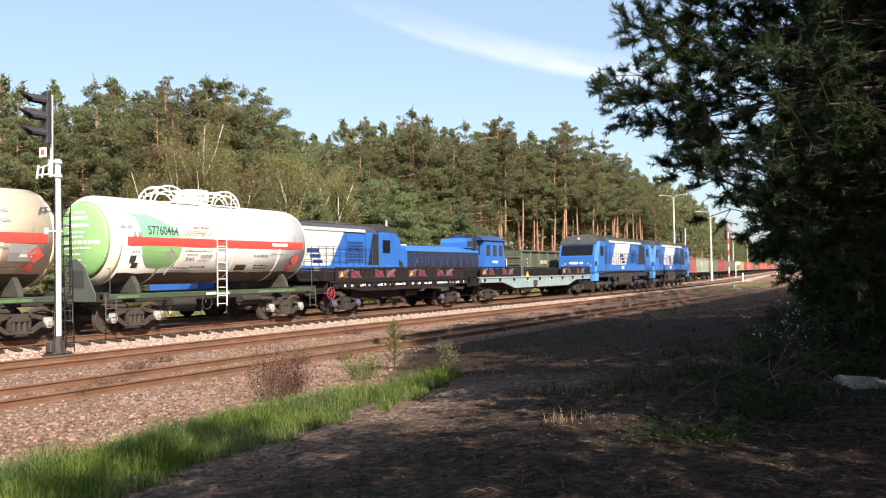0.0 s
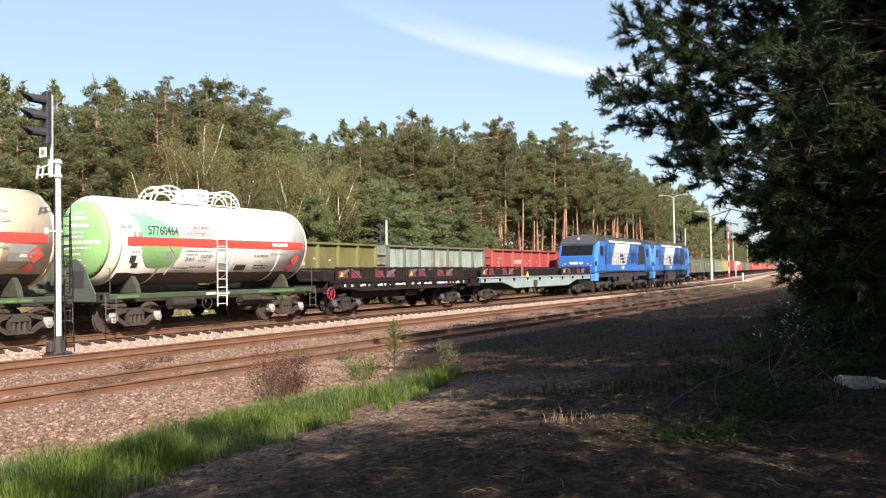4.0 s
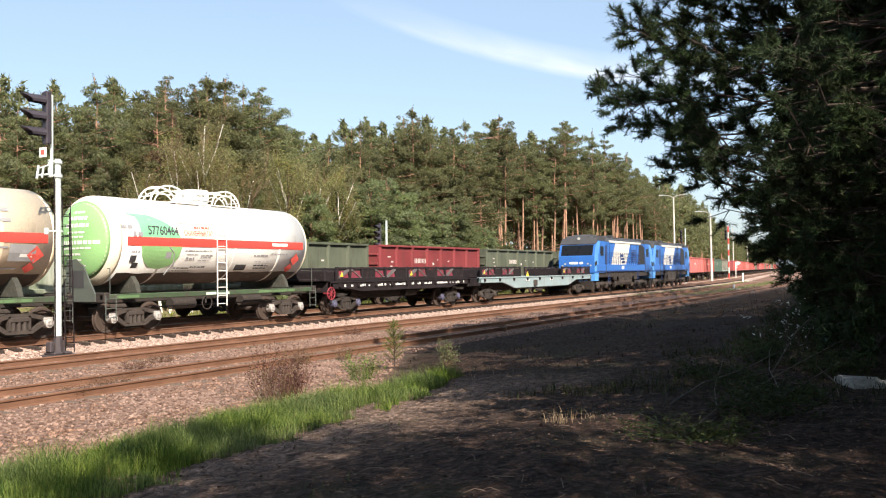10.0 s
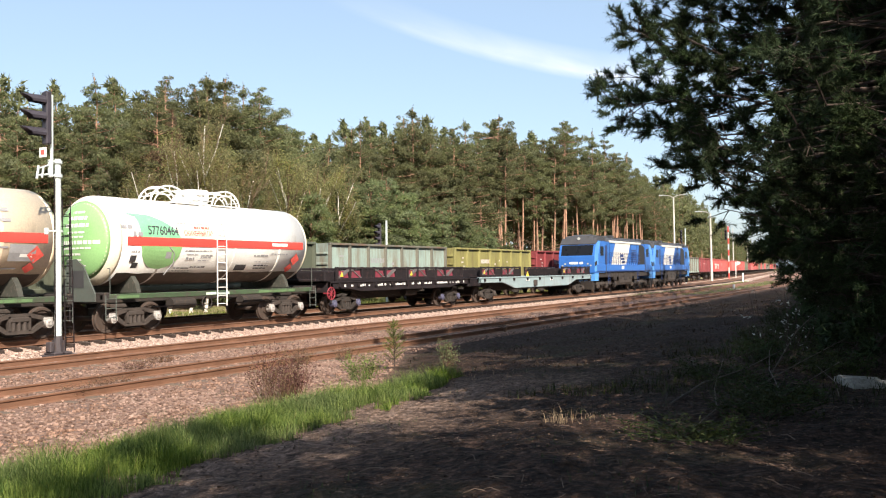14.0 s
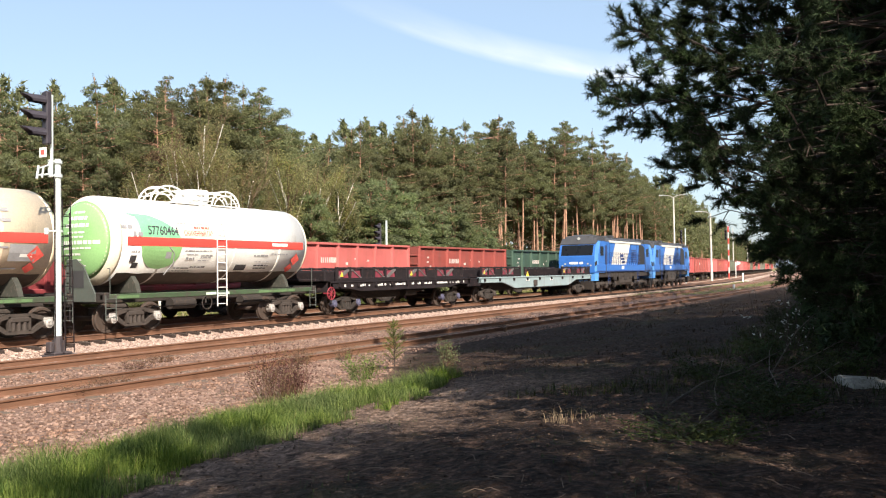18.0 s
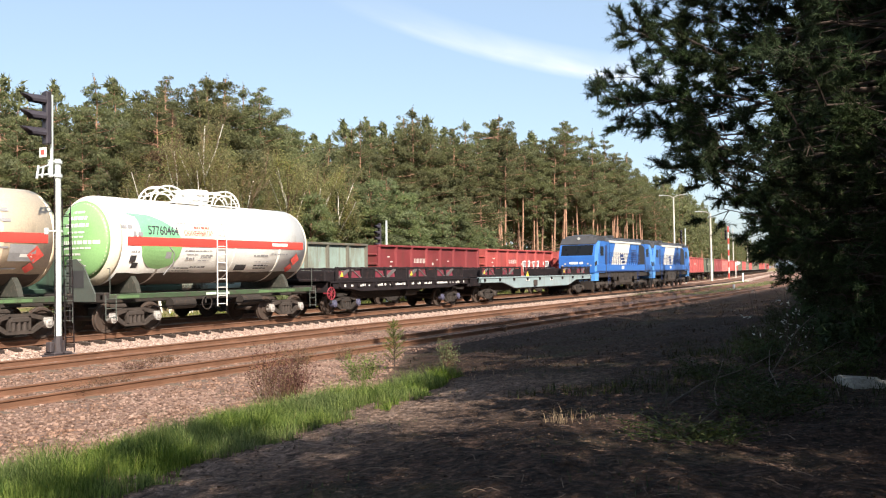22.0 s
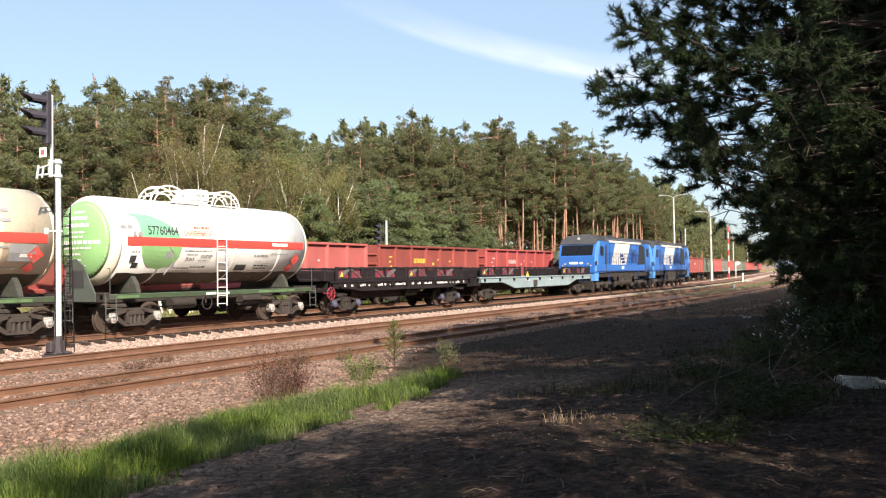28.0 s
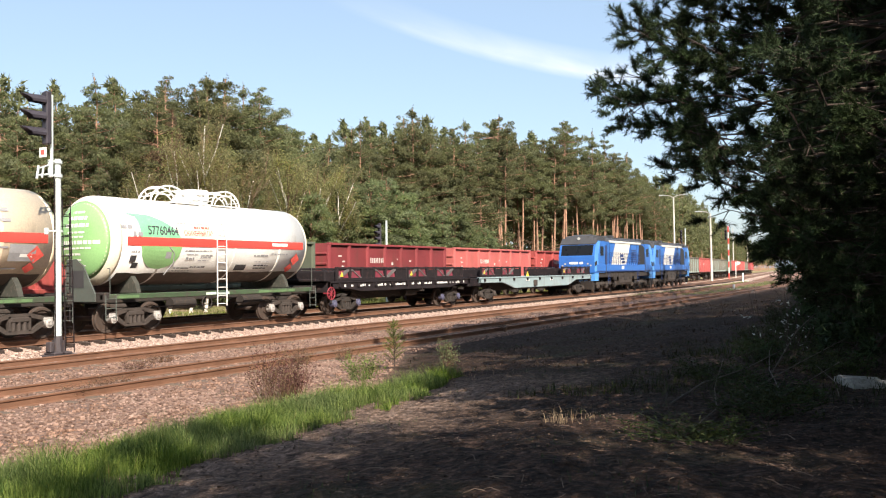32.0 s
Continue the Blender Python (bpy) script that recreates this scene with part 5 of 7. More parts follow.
        for sgn in (-1, 1):
            y0, y1 = sorted((sgn * (W + 0.002), sgn * (W + 0.014)))
            part("corner_panel", Geo().prism([(fx(0.02), Z0), (fx(0.95), Z0), (fx(0.9), 3.0), (fx(1.45), Z1 - 0.02), (fx(0.98), Z1), (fx(0.44), 3.86), (fx(0.02), 2.93)], y0, y1, "y"), nose_mat, cab,
                 "blue corner panel, painted sunlit on the standing locomotives")
            part("side_window", Geo().box(min(fx(1.45), fx(2.25)), y0, 3.0, max(fx(1.45), fx(2.25)), y1, 3.75, 0.004), M_glass, cab)
            for k in (0, 1):
                part("headlight", Geo().cyl((fx(-0.03), sgn * (0.95 + k * 0.24), 2.35 - k * 0.14), (fx(0.05), sgn * (0.95 + k * 0.24), 2.35 - k * 0.14), 0.07, n=12), M_lamp, cab)
            part("lamp_recess", Geo().prism([(fx(0.05), 2.1), (fx(0.55), 2.25), (fx(0.55), 2.62), (fx(0.05), 2.45)], y0 + sgn * 0.004, y1 + sgn * 0.004, "y"), M_black, cab)
            g = Geo().cyl((fx(2.75), sgn * (W + 0.05), 1.4), (fx(2.75), sgn * (W + 0.05), 3.3), 0.02, n=6)
            part("grab_rail", g, M_locogrey, cab)
        part("nose_marking", Geo().box(min(fx(-0.012), fx(0.0)), -0.55, 2.32, max(fx(-0.012), fx(0.0)), -0.25, 2.5).box(min(fx(-0.012), fx(0.0)), -0.12, 2.32, max(fx(-0.012), fx(0.0)), 0.6, 2.5), M_inkwhite, cab)
        part("top_lamp", Geo().cyl((fx(0.9), 0, Z1 + 0.2), (fx(0.58), 0, Z1 + 0.2), 0.11, n=12), M_lamp, cab)
    return root


loco_one = big_loco("blue and white diesel locomotive coupled behind the flat wagons", (4.3, 8.5), M_bluelit)
loco_one.matrix_basis = pose(65.35, Y_A, 0)
x, y, a = along(Y_A, 82.6)
copy_thing(loco_one, pose(x, y, 0, 0, 0, math.degrees(a) + 0.6))


M_glassgrey = surf("cab_glass_grey", (0.035, 0.042, 0.055), 0.25, 0, 0.2, 2, 10, 0, spec=0.4)


def hood_loco():
    """A shunting diesel: long low hood, raised cab near one end, railed walkway; local x runs 0 to 16 from the hood end."""
    root = thing("shunting_locomotive", "blue diesel shunting locomotive with a long hood and raised cab", "locomotive")
    part("underframe", Geo().box(1.3, -1.5, 1.25, 15.8, 1.5, 1.62, 0.04), M_under, root)
    part("walkway", Geo().box(1.2, -1.55, 1.45, 15.9, 1.55, 1.70), M_black, root)
    part("fuel_tank", Geo().box(6.3, -1.4, 0.55, 9.7, 1.4, 1.25, 0.1), M_under, root)
    for x in (4.2, 12.4):
        tri_bogie(root, x)
    hood = part("hood", Geo().prism([(-1.05, 1.7), (-1.05, 3.2), (-0.9, 3.45), (-0.6, 3.55), (0.6, 3.55), (0.9, 3.45), (1.05, 3.2), (1.05, 1.7)], 1.9, 11.9), M_blue, root)
    part("nose", Geo().prism([(1.9, 1.7), (1.4, 1.7), (1.4, 3.0), (1.55, 3.35), (1.9, 3.53)], -1.0, 1.0, "y"), M_blue, root)
    part("nose_cap", Geo().box(1.6, -0.7, 3.42, 2.6, 0.7, 3.6, 0.05), M_locowhite, root)
    for sgn in (-1, 1):
        y0, y1 = sorted((sgn * 1.05, sgn * 1.075))
        for k in range(11):
            x = 2.05 + k * 0.89
            part("hood_door", Geo().box(x, y0, 2.15, x + 0.84, y1, 3.18, 0.008), M_black, hood, "dark louvred hood door")
            slats = Geo()
            for q in range(6):
                slats.box(x + 0.08, y0 - 0.006, 2.3 + q * 0.14, x + 0.76, y1 + 0.006, 2.35 + q * 0.14)
            part("louvre", slats, M_bluedark, hood)
        part("rail_band", Geo().box(2.0, y0, 1.72, 11.85, y1 + 0.003, 2.12), M_black, hood, "black lower hood panel")
        g = Geo()
        for k in range(10):
            g.cyl((2.6 + k * 0.94, sgn * 1.5, 1.7), (2.6 + k * 0.94, sgn * 1.5, 2.75), 0.018, n=5)
        g.cyl((2.6, sgn * 1.5, 2.75), (11.05, sgn * 1.5, 2.75), 0.02, n=5).cyl((2.6, sgn * 1.5, 2.25), (11.05, sgn * 1.5, 2.25), 0.016, n=5)
        g.cyl((1.9, sgn * 1.45, 1.7), (2.6, sgn * 1.5, 2.75), 0.022, n=5)
        part("hand_rail", g, M_locogrey, root)
    cab = part("cab", Geo().prism([(11.9, 1.7), (15.3, 1.7), (15.3, 2.9), (15.05, 4.1), (11.9, 4.1)], -1.5, 1.5, "y"), M_blue, root, "blue cab with framed windows")
    part("short_hood", Geo().box(15.2, -1.0, 1.7, 15.8, 1.0, 2.6, 0.06), M_blue, root)
    part("cab_roof", Geo().prism([(-1.6, 4.08), (-1.35, 4.32), (-0.7, 4.48), (0.7, 4.48), (1.35, 4.32), (1.6, 4.08)], 11.6, 15.25), M_bluedark, root)
    part("raised_roof", Geo().prism([(9.9, 3.5), (11.9, 3.5), (11.9, 4.3), (10.1, 4.2), (9.9, 3.9)], -1.0, 1.0, "y"), M_blue, root)
    for sgn in (-1, 1):
        part("roof_box_window", Geo().box(10.2, *sorted((sgn * 1.0, sgn * 1.015))[:1], 3.6, 11.75, sorted((sgn * 1.0, sgn * 1.015))[1], 4.0), M_glassgrey, root)
    part("exhaust_stack", Geo().box(10.9, -1.06, 3.4, 11.5, -0.4, 4.5, 0.04), M_black, root)
    for sgn in (-1, 1):
        y0, y1 = sorted((sgn * 1.49, sgn * 1.512))
        for x in (12.2, 13.3, 14.3):
            part("cab_window", Geo().box(x, y0, 2.95, x + 0.62, y1, 3.75, 0.01), M_glassgrey, cab)
        part("cab_marking", Geo().box(13.2, y0 - 0.002, 2.45, 14.1, y1 + 0.002, 2.62), M_inkwhite, cab)
    for x in (11.885,):
        for y in (-1.15, 0.35):
            part("cab_window", Geo().box(x, y, 3.0, x + 0.025, y + 0.8, 3.8, 0.01), M_glassgrey, cab)
    for y in (-1.25, 0.15):
        part("cab_window", Geo().prism([(15.30, 2.98), (15.325, 2.98), (15.13, 3.92), (15.105, 3.92)], y, y + 1.1, "y"), M_glassgrey, cab)
    part("coupler", coupler_geo(1.3, -1), M_under, root)
    part("coupler", coupler_geo(15.8, 1), M_under, root)
    end = Geo()
    for y in (-1.4, -0.7, 0.7, 1.4):
        end.cyl((15.85, y, 1.0), (15.85, y, 2.75), 0.028, n=6)
    end.cyl((15.85, -1.4, 2.75), (15.85, -0.7, 2.75), 0.028, n=6).cyl((15.85, 1.4, 2.75), (15.85, 0.7, 2.75), 0.028, n=6)
    part("end_rail", end, M_inkwhite, root, "white end handrails")
    return root


lead = big_loco("blue and white diesel locomotive leading the passing train", (5.0, 9.6), M_blue)
hood = hood_loco()
# ---- the passing train ----
SPEED = 11.653
LAG = [(0, 0.0), (3, -0.25), (6, -0.65), (9, -0.9), (12, -1.0), (14, -0.88), (18, -0.7), (20, -0.6), (23, -0.25), (25, -0.2), (28, -0.08), (32, 0.0)]


def train_at(t):
    """How far the train has gone by t seconds."""
    return SPEED * t - float(np.interp(t, [a for a, _ in LAG], [b for _, b in LAG]))


PITCH_G, FIRST_GAP = 13.92, 60.89
COLOURS = "G O P R D K G M G G P Y M I D T P M R R D I B R G M I R D G R P R P P G R D R P M R"
M_darkgreen = surf("gondola_dark_green", (0.045, 0.085, 0.06), 0.6, 0, 0.25, 0.8, 30, 0.1, (0.035, 0.04, 0.03), 0.42, True, 0.1)
M_yelolive = surf("gondola_yellow_olive", (0.24, 0.22, 0.075), 0.65, 0, 0.2, 0.8, 30, 0.1, (0.12, 0.09, 0.04), 0.42, True, 0.1)
M_patchy = surf("gondola_patchy_green", (0.17, 0.20, 0.14), 0.65, 0, 0.25, 0.8, 30, 0.1, (0.34, 0.36, 0.30), 0.55, True, 0.1)
M_brownred = surf("gondola_brown_red", (0.28, 0.06, 0.048), 0.65, 0, 0.2, 0.8, 30, 0.1, (0.17, 0.06, 0.045), 0.45, True, 0.12)
M_pink = surf("gondola_faded_pink_red", (0.46, 0.115, 0.105), 0.65, 0, 0.18, 0.8, 30, 0.1, (0.33, 0.10, 0.08), 0.45, True, 0.08)
M_ribdark = surf("gondola_rusty_rib", (0.13, 0.125, 0.10), 0.7, 0, 0.3, 0.8, 30, 0.1, (0.15, 0.08, 0.05), 0.45, True)
PAINTS = {
    "G": (M_green, "grey-green gondola wagon with ribbed steel sides, weathered"),
    "T": (M_darkgreen, "dark green gondola wagon with ribbed steel sides"),
    "O": (M_olive, "olive gondola wagon with ribbed steel sides and rust patches"),
    "Y": (M_yelolive, "yellowish olive gondola wagon with ribbed steel sides"),
    "P": (M_pale, "pale grey-green gondola wagon with dark ribs and scuffed paint", M_inkfaint, M_ribdark),
    "K": (M_patchy, "patchy pale green gondola wagon with repaired panels"),
    "R": (M_red, "bright red gondola wagon with ribbed steel sides"),
    "D": (M_brownred, "brownish red gondola wagon with ribbed steel sides"),
    "I": (M_pink, "pinkish red gondola wagon with faded paint"),
    "B": (M_brownred, "brown-red gondola wagon with scribbled yellow paint", M_yellow),
    "M": (M_maroon, "maroon gondola wagon with ribbed steel sides"),
}
first_of, moving = {}, []
for i, c in enumerate(COLOURS.split()):
    s_mid = FIRST_GAP + PITCH_G * (i + 0.5)
    if c not in first_of:
        first_of[c] = gondola(*PAINTS[c])
        wg = first_of[c]
    else:
        wg = copy_thing(first_of[c], pose(0, 0, 0))
    moving.append((wg, s_mid))
    if i == 18:
        # scrawled outlines low on one bright red side
        for x, w, lean in ((0.15, 1.45, 0.35), (2.15, 1.25, 0.25), (4.35, 1.1, -0.25)):
            pts = [(x + 0.25, 1.75), (x, 2.55), (x + w, 2.62), (x + w - lean, 1.75)]
            g = Geo()
            for (xa, za), (xb, zb) in zip(pts, pts[1:]):
                g.cyl((xa, -1.515, za), (xb, -1.515, zb), 0.05, n=6)
            g.cyl((x + 0.35, -1.515, 2.14), (x + w - 0.3, -1.515, 2.2), 0.035, n=6)
            part("scrawl", g, M_inkwhite, wg, "white spray-painted scrawl")
            part("scrawl_fill", Geo().prism(pts, -1.509, -1.503, "y"), M_inkfaint, wg)

# the two locomotives at its head, keyed by the middle of their length
hood_pivot, lead_pivot = FIRST_GAP - 1.6 - 16.0, FIRST_GAP - 1.6 - 16.0 + 0.85 - 16.9
moving.append((hood, hood_pivot))
moving.append((lead, lead_pivot))
# ---- forest ----
def tuft_cloud(rng, vs, fs, c, rad, n, size, flat=0.7, wide=0.17):
    """A loose clump of needle sprays about c."""
    for _ in range(n):
        d = Vector((rng.gauss(0, 1), rng.gauss(0, 1), rng.gauss(0, 1) * flat))
        p = c + d * rad * 0.5
        u = Vector((rng.uniform(-1, 1), rng.uniform(-1, 1), rng.uniform(-0.3, 0.9))).normalized()
        w = u.cross(Vector((rng.uniform(-1, 1), rng.uniform(-1, 1), rng.uniform(-1, 1)))).normalized()
        l, b = size * rng.uniform(0.7, 1.4), size * rng.uniform(wide * 0.7, wide * 1.3)
        o = len(vs)
        vs.extend([tuple(p - u * l * 0.5), tuple(p + w * b), tuple(p + u * l * 0.6), tuple(p - w * b)])
        fs.append((o, o + 1, o + 2, o + 3))


def needle_clumps(seed, clumps, n, size, tilt=1.0, upright=0.55):
    """Needle sprays laid over rounded clumps. clumps: rows of (x, y, z, half width, half height)."""
    rs = np.random.RandomState(seed)
    c = np.array(clumps)
    c = np.repeat(c, np.maximum(10, n * np.minimum(1.2, c[:, 3] / (0.75 * c[:, 3].max())) ** 1.7).astype(int), axis=0)
    k = len(c)

    def unit(v):
        return v / np.maximum(np.linalg.norm(v, axis=1, keepdims=True), 1e-6)
    d = rs.normal(size=(k, 3))
    d[:, 2] = d[:, 2] * 0.9 + 0.25
    d = unit(d)
    rad = np.stack([c[:, 3], c[:, 3], c[:, 4]], axis=1)
    lump = 1.0 + 0.22 * np.sin(d[:, :1] * 5 + c[:, :1] * 9) * np.cos(d[:, 1:2] * 6 + c[:, 2:3] * 7)
    p = c[:, :3] + d * rad * rs.uniform(0.55, 1.08, (k, 1)) * lump
    out = unit(d / rad)
    nrm = unit(out + rs.normal(size=(k, 3)) * tilt)
    u = unit(np.cross(nrm, rs.normal(size=(k, 3))))
    spike = rs.uniform(size=k) < upright
    u[spike] = unit(out + rs.normal(size=(k, 3)) * 0.5 + np.array((0, 0, 0.5)))[spike]
    w = unit(np.cross(u, np.where(spike[:, None], rs.normal(size=(k, 3)), nrm)))
    l = size * rs.uniform(0.6, 1.3, (k, 1)) * np.where(spike[:, None], 1.3, 1.0)
    b = l * rs.uniform(0.13, 0.24, (k, 1)) * np.where(spike[:, None], 0.5, 1.0)
    v = np.stack([p - u * l * 0.5, p + w * b, p + u * l * 0.55, p - w * b], axis=1).reshape(-1, 3)
    return v.tolist(), np.arange(k * 4).reshape(-1, 4).tolist()


CROWN_TALL = [(0, 0.45), (0.2, 0.95), (0.42, 1.0), (0.68, 0.62), (0.86, 0.27), (1.0, 0.02)]
CROWN_FULL = [(0, 0.75), (0.2, 1.0), (0.5, 0.8), (0.75, 0.44), (0.9, 0.19), (1.0, 0.02)]
CROWN_YOUNG = [(0, 0.85), (0.15, 1.0), (0.5, 0.72), (0.8, 0.34), (1.0, 0.03)]


def pine(name, seed, h, bare, spread, label, mat=None, crown=CROWN_TALL, group="pines of the forest edge", trunk_r=0.17, gap=0.7, puff=0.5, per=190, size=0.18, lift=0.4, ragged=0.45, upright=0.6):
    """A Scots pine: bare lower trunk, whorls of limbs, each ending in flattened needle clumps."""
    rng = random.Random(seed)
    root = thing(name, label, "pine tree", group)
    pts, lean = [], Vector((rng.uniform(-0.03, 0.03), rng.uniform(-0.03, 0.03), 0))
    for i in range(9):
        k = i / 8
        pts.append(Vector((0, 0, -0.4)) + Vector((0, 0, (h + 0.2) * k)) + lean * h * k + Vector((rng.uniform(-1, 1), rng.uniform(-1, 1), 0)) * 0.12 * k)
    g = Geo().tube(pts, trunk_r, 8, 0.03)

    def on_trunk(z):
        k = min(0.999, max(0, (z + 0.4) / (h + 0.2))) * 8
        i = int(k)
        return pts[i].lerp(pts[i + 1], k - i)
    clumps = []
    z, turn = h * bare, rng.uniform(0, 6)
    while z < h - 0.35:
        k = (z - h * bare) / (h - h * bare)
        reach = spread * float(np.interp(k, [q for q, _ in crown], [q for _, q in crown]))
        n = 5 if reach > 1.0 else 4
        for j in range(n):
            if rng.random() < 0.12:
                continue
            a = turn + j * 2 * math.pi / n + rng.uniform(-0.4, 0.4)
            r = reach * rng.uniform(1 - ragged * 1.6, 1 + ragged * 0.6)
            base = on_trunk(z + rng.uniform(-0.5, 0.5) * gap)
            flat = Vector((math.cos(a), math.sin(a), 0))
            tip = base + flat * r + Vector((0, 0, r * rng.uniform(-0.05, lift) * (0.5 + 1.5 * k) + 0.1))
            mid = base.lerp(tip, 0.5) - Vector((0, 0, 0.05 * r))
            g.tube([base, mid, tip], 0.012 + 0.012 * r, 4, 0.008)
            q = puff * rng.uniform(0.65, 1.15) * (0.28 + 0.72 * min(1.0, reach / (0.55 * spread)))
            clumps.append((*tip, q, q * rng.uniform(0.55, 0.85)))
            if r > 1.8 * puff:
                side = Vector((-flat.y, flat.x, 0)) * rng.uniform(-0.5, 0.5) * r
                clumps.append((*(base.lerp(tip, 0.55) + side + Vector((0, 0, 0.1))), q * 0.85, q * 0.55))
        turn += 0.9
        z += gap * rng.uniform(0.75, 1.25)
    top = on_trunk(h)
    for i in range(4):
        clumps.append((top.x + rng.uniform(-0.1, 0.1), top.y + rng.uniform(-0.1, 0.1), h - 0.12 - 0.3 * i, puff * (0.10 + 0.11 * i), puff * 0.5))
    vs, fs = needle_clumps(seed, clumps, per, size, 1.0, upright)
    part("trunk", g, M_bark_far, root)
    part("crown", quick_mesh("crown", vs, fs, mat or M_needle), None, root)
    return root


rngF = random.Random(11)
tall = [pine("pine_tree", 20 + i, 18.0, 0.46 + 0.06 * i, 2.2 + 0.15 * i, "tall Scots pine with a bare reddish trunk", trunk_r=0.135) for i in range(4)]
full = [pine("pine_tree", 40 + i, 16.0, 0.10 + 0.08 * i, 3.4 + 0.25 * i, "full dark green Scots pine at the forest edge", crown=CROWN_FULL, gap=0.75, puff=0.6, per=190) for i in range(3)]
young = [pine("pine_tree", 60 + i, 7.5, 0.02, 1.7 + 0.2 * i, "young bushy pine in front of the forest", M_needle_y, CROWN_YOUNG, "young pines", 0.09, 0.42, 0.36, 150, 0.16, 0.9, 0.35, 0.85) for i in range(3)]


def birch(seed, h, label):
    """A birch in thin spring leaf: pale forked stem, fine upright branches."""
    rng = random.Random(seed)
    root = thing("birch_tree", label, "birch tree", "birches before the pines")
    g, tw = Geo(), Geo()
    vs, fs = [], []

    def grow(p, d, length, r, level):
        pts = [p]
        for k in range(4):
            d = (d + Vector((rng.uniform(-1, 1), rng.uniform(-1, 1), rng.uniform(-0.2, 0.5))) * 0.13).normalized()
            pts.append(pts[-1] + d * length / 4)
        (g if level < 1 or (level == 1 and rng.random() < 0.55) else tw).tube(pts, r, 6 if level < 2 else 3, r * 0.45)
        if level >= 2:
            for q in pts[1:]:
                tuft_cloud(rng, vs, fs, q, 0.7, 7, 0.10, 1.0, 0.28)
        if level < 3:
            for k in range((9, 6, 5)[level]):
                t = rng.uniform(0.3 if level == 0 else 0.2, 1.0)
                i = min(3, int(t * 4))
                q = pts[i].lerp(pts[i + 1], t * 4 - i)
                a = rng.uniform(0, 2 * math.pi)
                nd = (d + Vector((math.cos(a), math.sin(a), 0.2)) * rng.uniform(0.25, 0.6)).normalized()
                grow(q, nd, length * rng.uniform(0.32, 0.5), r * 0.42, level + 1)
    grow(Vector((0, 0, -0.3)), Vector((rng.uniform(-0.08, 0.08), rng.uniform(-0.08, 0.08), 1)).normalized(), h * 0.82, 0.13, 0)
    part("trunk", g, M_birchbark, root)
    part("twig_wood", tw, M_understory, root)
    part("crown", quick_mesh("crown", vs, fs, M_birchleaf), None, root)
    return root


M_needle_brown = leafy("brown_needles", (0.12, 0.082, 0.05), (0.21, 0.15, 0.09), 0.8, 0.02, 0.35)
dying = pine("pine_tree", 71, 14.0, 0.25, 1.9, "dying pine with brown needles at the forest edge", M_needle_brown, CROWN_FULL, per=120)
rusty = pine("pine_tree", 72, 6.0, 0.03, 1.3, "rusty brown young conifer below the pines", M_needle_brown, CROWN_YOUNG, "young pines", 0.08, 0.45, 0.36, 110, 0.16, 0.8, 0.35, 0.8)
birches = [birch(80 + i, 10.5, "slender birch in thin yellow-green spring leaf") for i in range(3)]
used = set()


def plant(src, s, y, scale, wide=1.0):
    x, yy, _ = along(y, s)
    m = pose(x, yy, ground_z(x, yy), 0, 0, rngF.uniform(0, 360))
    if src in used:
        ob = copy_thing(src, m)
    else:
        used.add(src)
        src.matrix_basis = m
        ob = src
    w = scale * rngF.uniform(0.95, 1.25) * wide
    ob.scale = (w, w, scale * rngF.uniform(0.96, 1.04))


EDGE = [(15, 50), (65, 50), (80, 47), (110, 43), (400, 41)]
HEIGHT = [(15, 11.5), (28, 13.2), (34, 14.2), (40, 16.0), (49, 17.2), (52, 18.6), (58, 17.4), (61, 16.2), (64, 14.8), (67, 13.8), (70, 15.4), (76, 17.8), (79, 19.6), (100, 20.9), (120, 22.5), (170, 23.0), (210, 24.5), (260, 22.5), (320, 19.5), (400, 17.0)]


def joined_trees(name, label, places):
    """Trees too deep in the wood to tell apart, as one mass: places are (source tree, x, y, scale, turn)."""
    parts_v, parts_f, parts_m, o = [], [], [], 0
    for src, x, y, sc, turn in places:
        m = np.array(pose(x, y, ground_z(x, y), 0, 0, turn).to_3x3()) * sc
        at = np.array((x, y, ground_z(x, y)))
        for k, ch in enumerate(src.children):
            me = ch.data
            co = np.empty(len(me.vertices) * 3)
            me.vertices.foreach_get("co", co)
            parts_v.append(co.reshape(-1, 3) @ m.T + at)
            for pl in me.polygons:
                parts_f.append([i + o for i in pl.vertices])
            parts_m.append(np.full(len(me.polygons), k))
            o += len(me.vertices)
    me = bpy.data.meshes.new(name)
    me.from_pydata(np.concatenate(parts_v).tolist(), [], parts_f)
    for ch in places[0][0].children:
        me.materials.append(ch.data.materials[0])
    me.polygons.foreach_set("material_index", np.concatenate(parts_m).astype(np.int32))
    return tagged(new(name, me), label, "woods", kind="stuff")


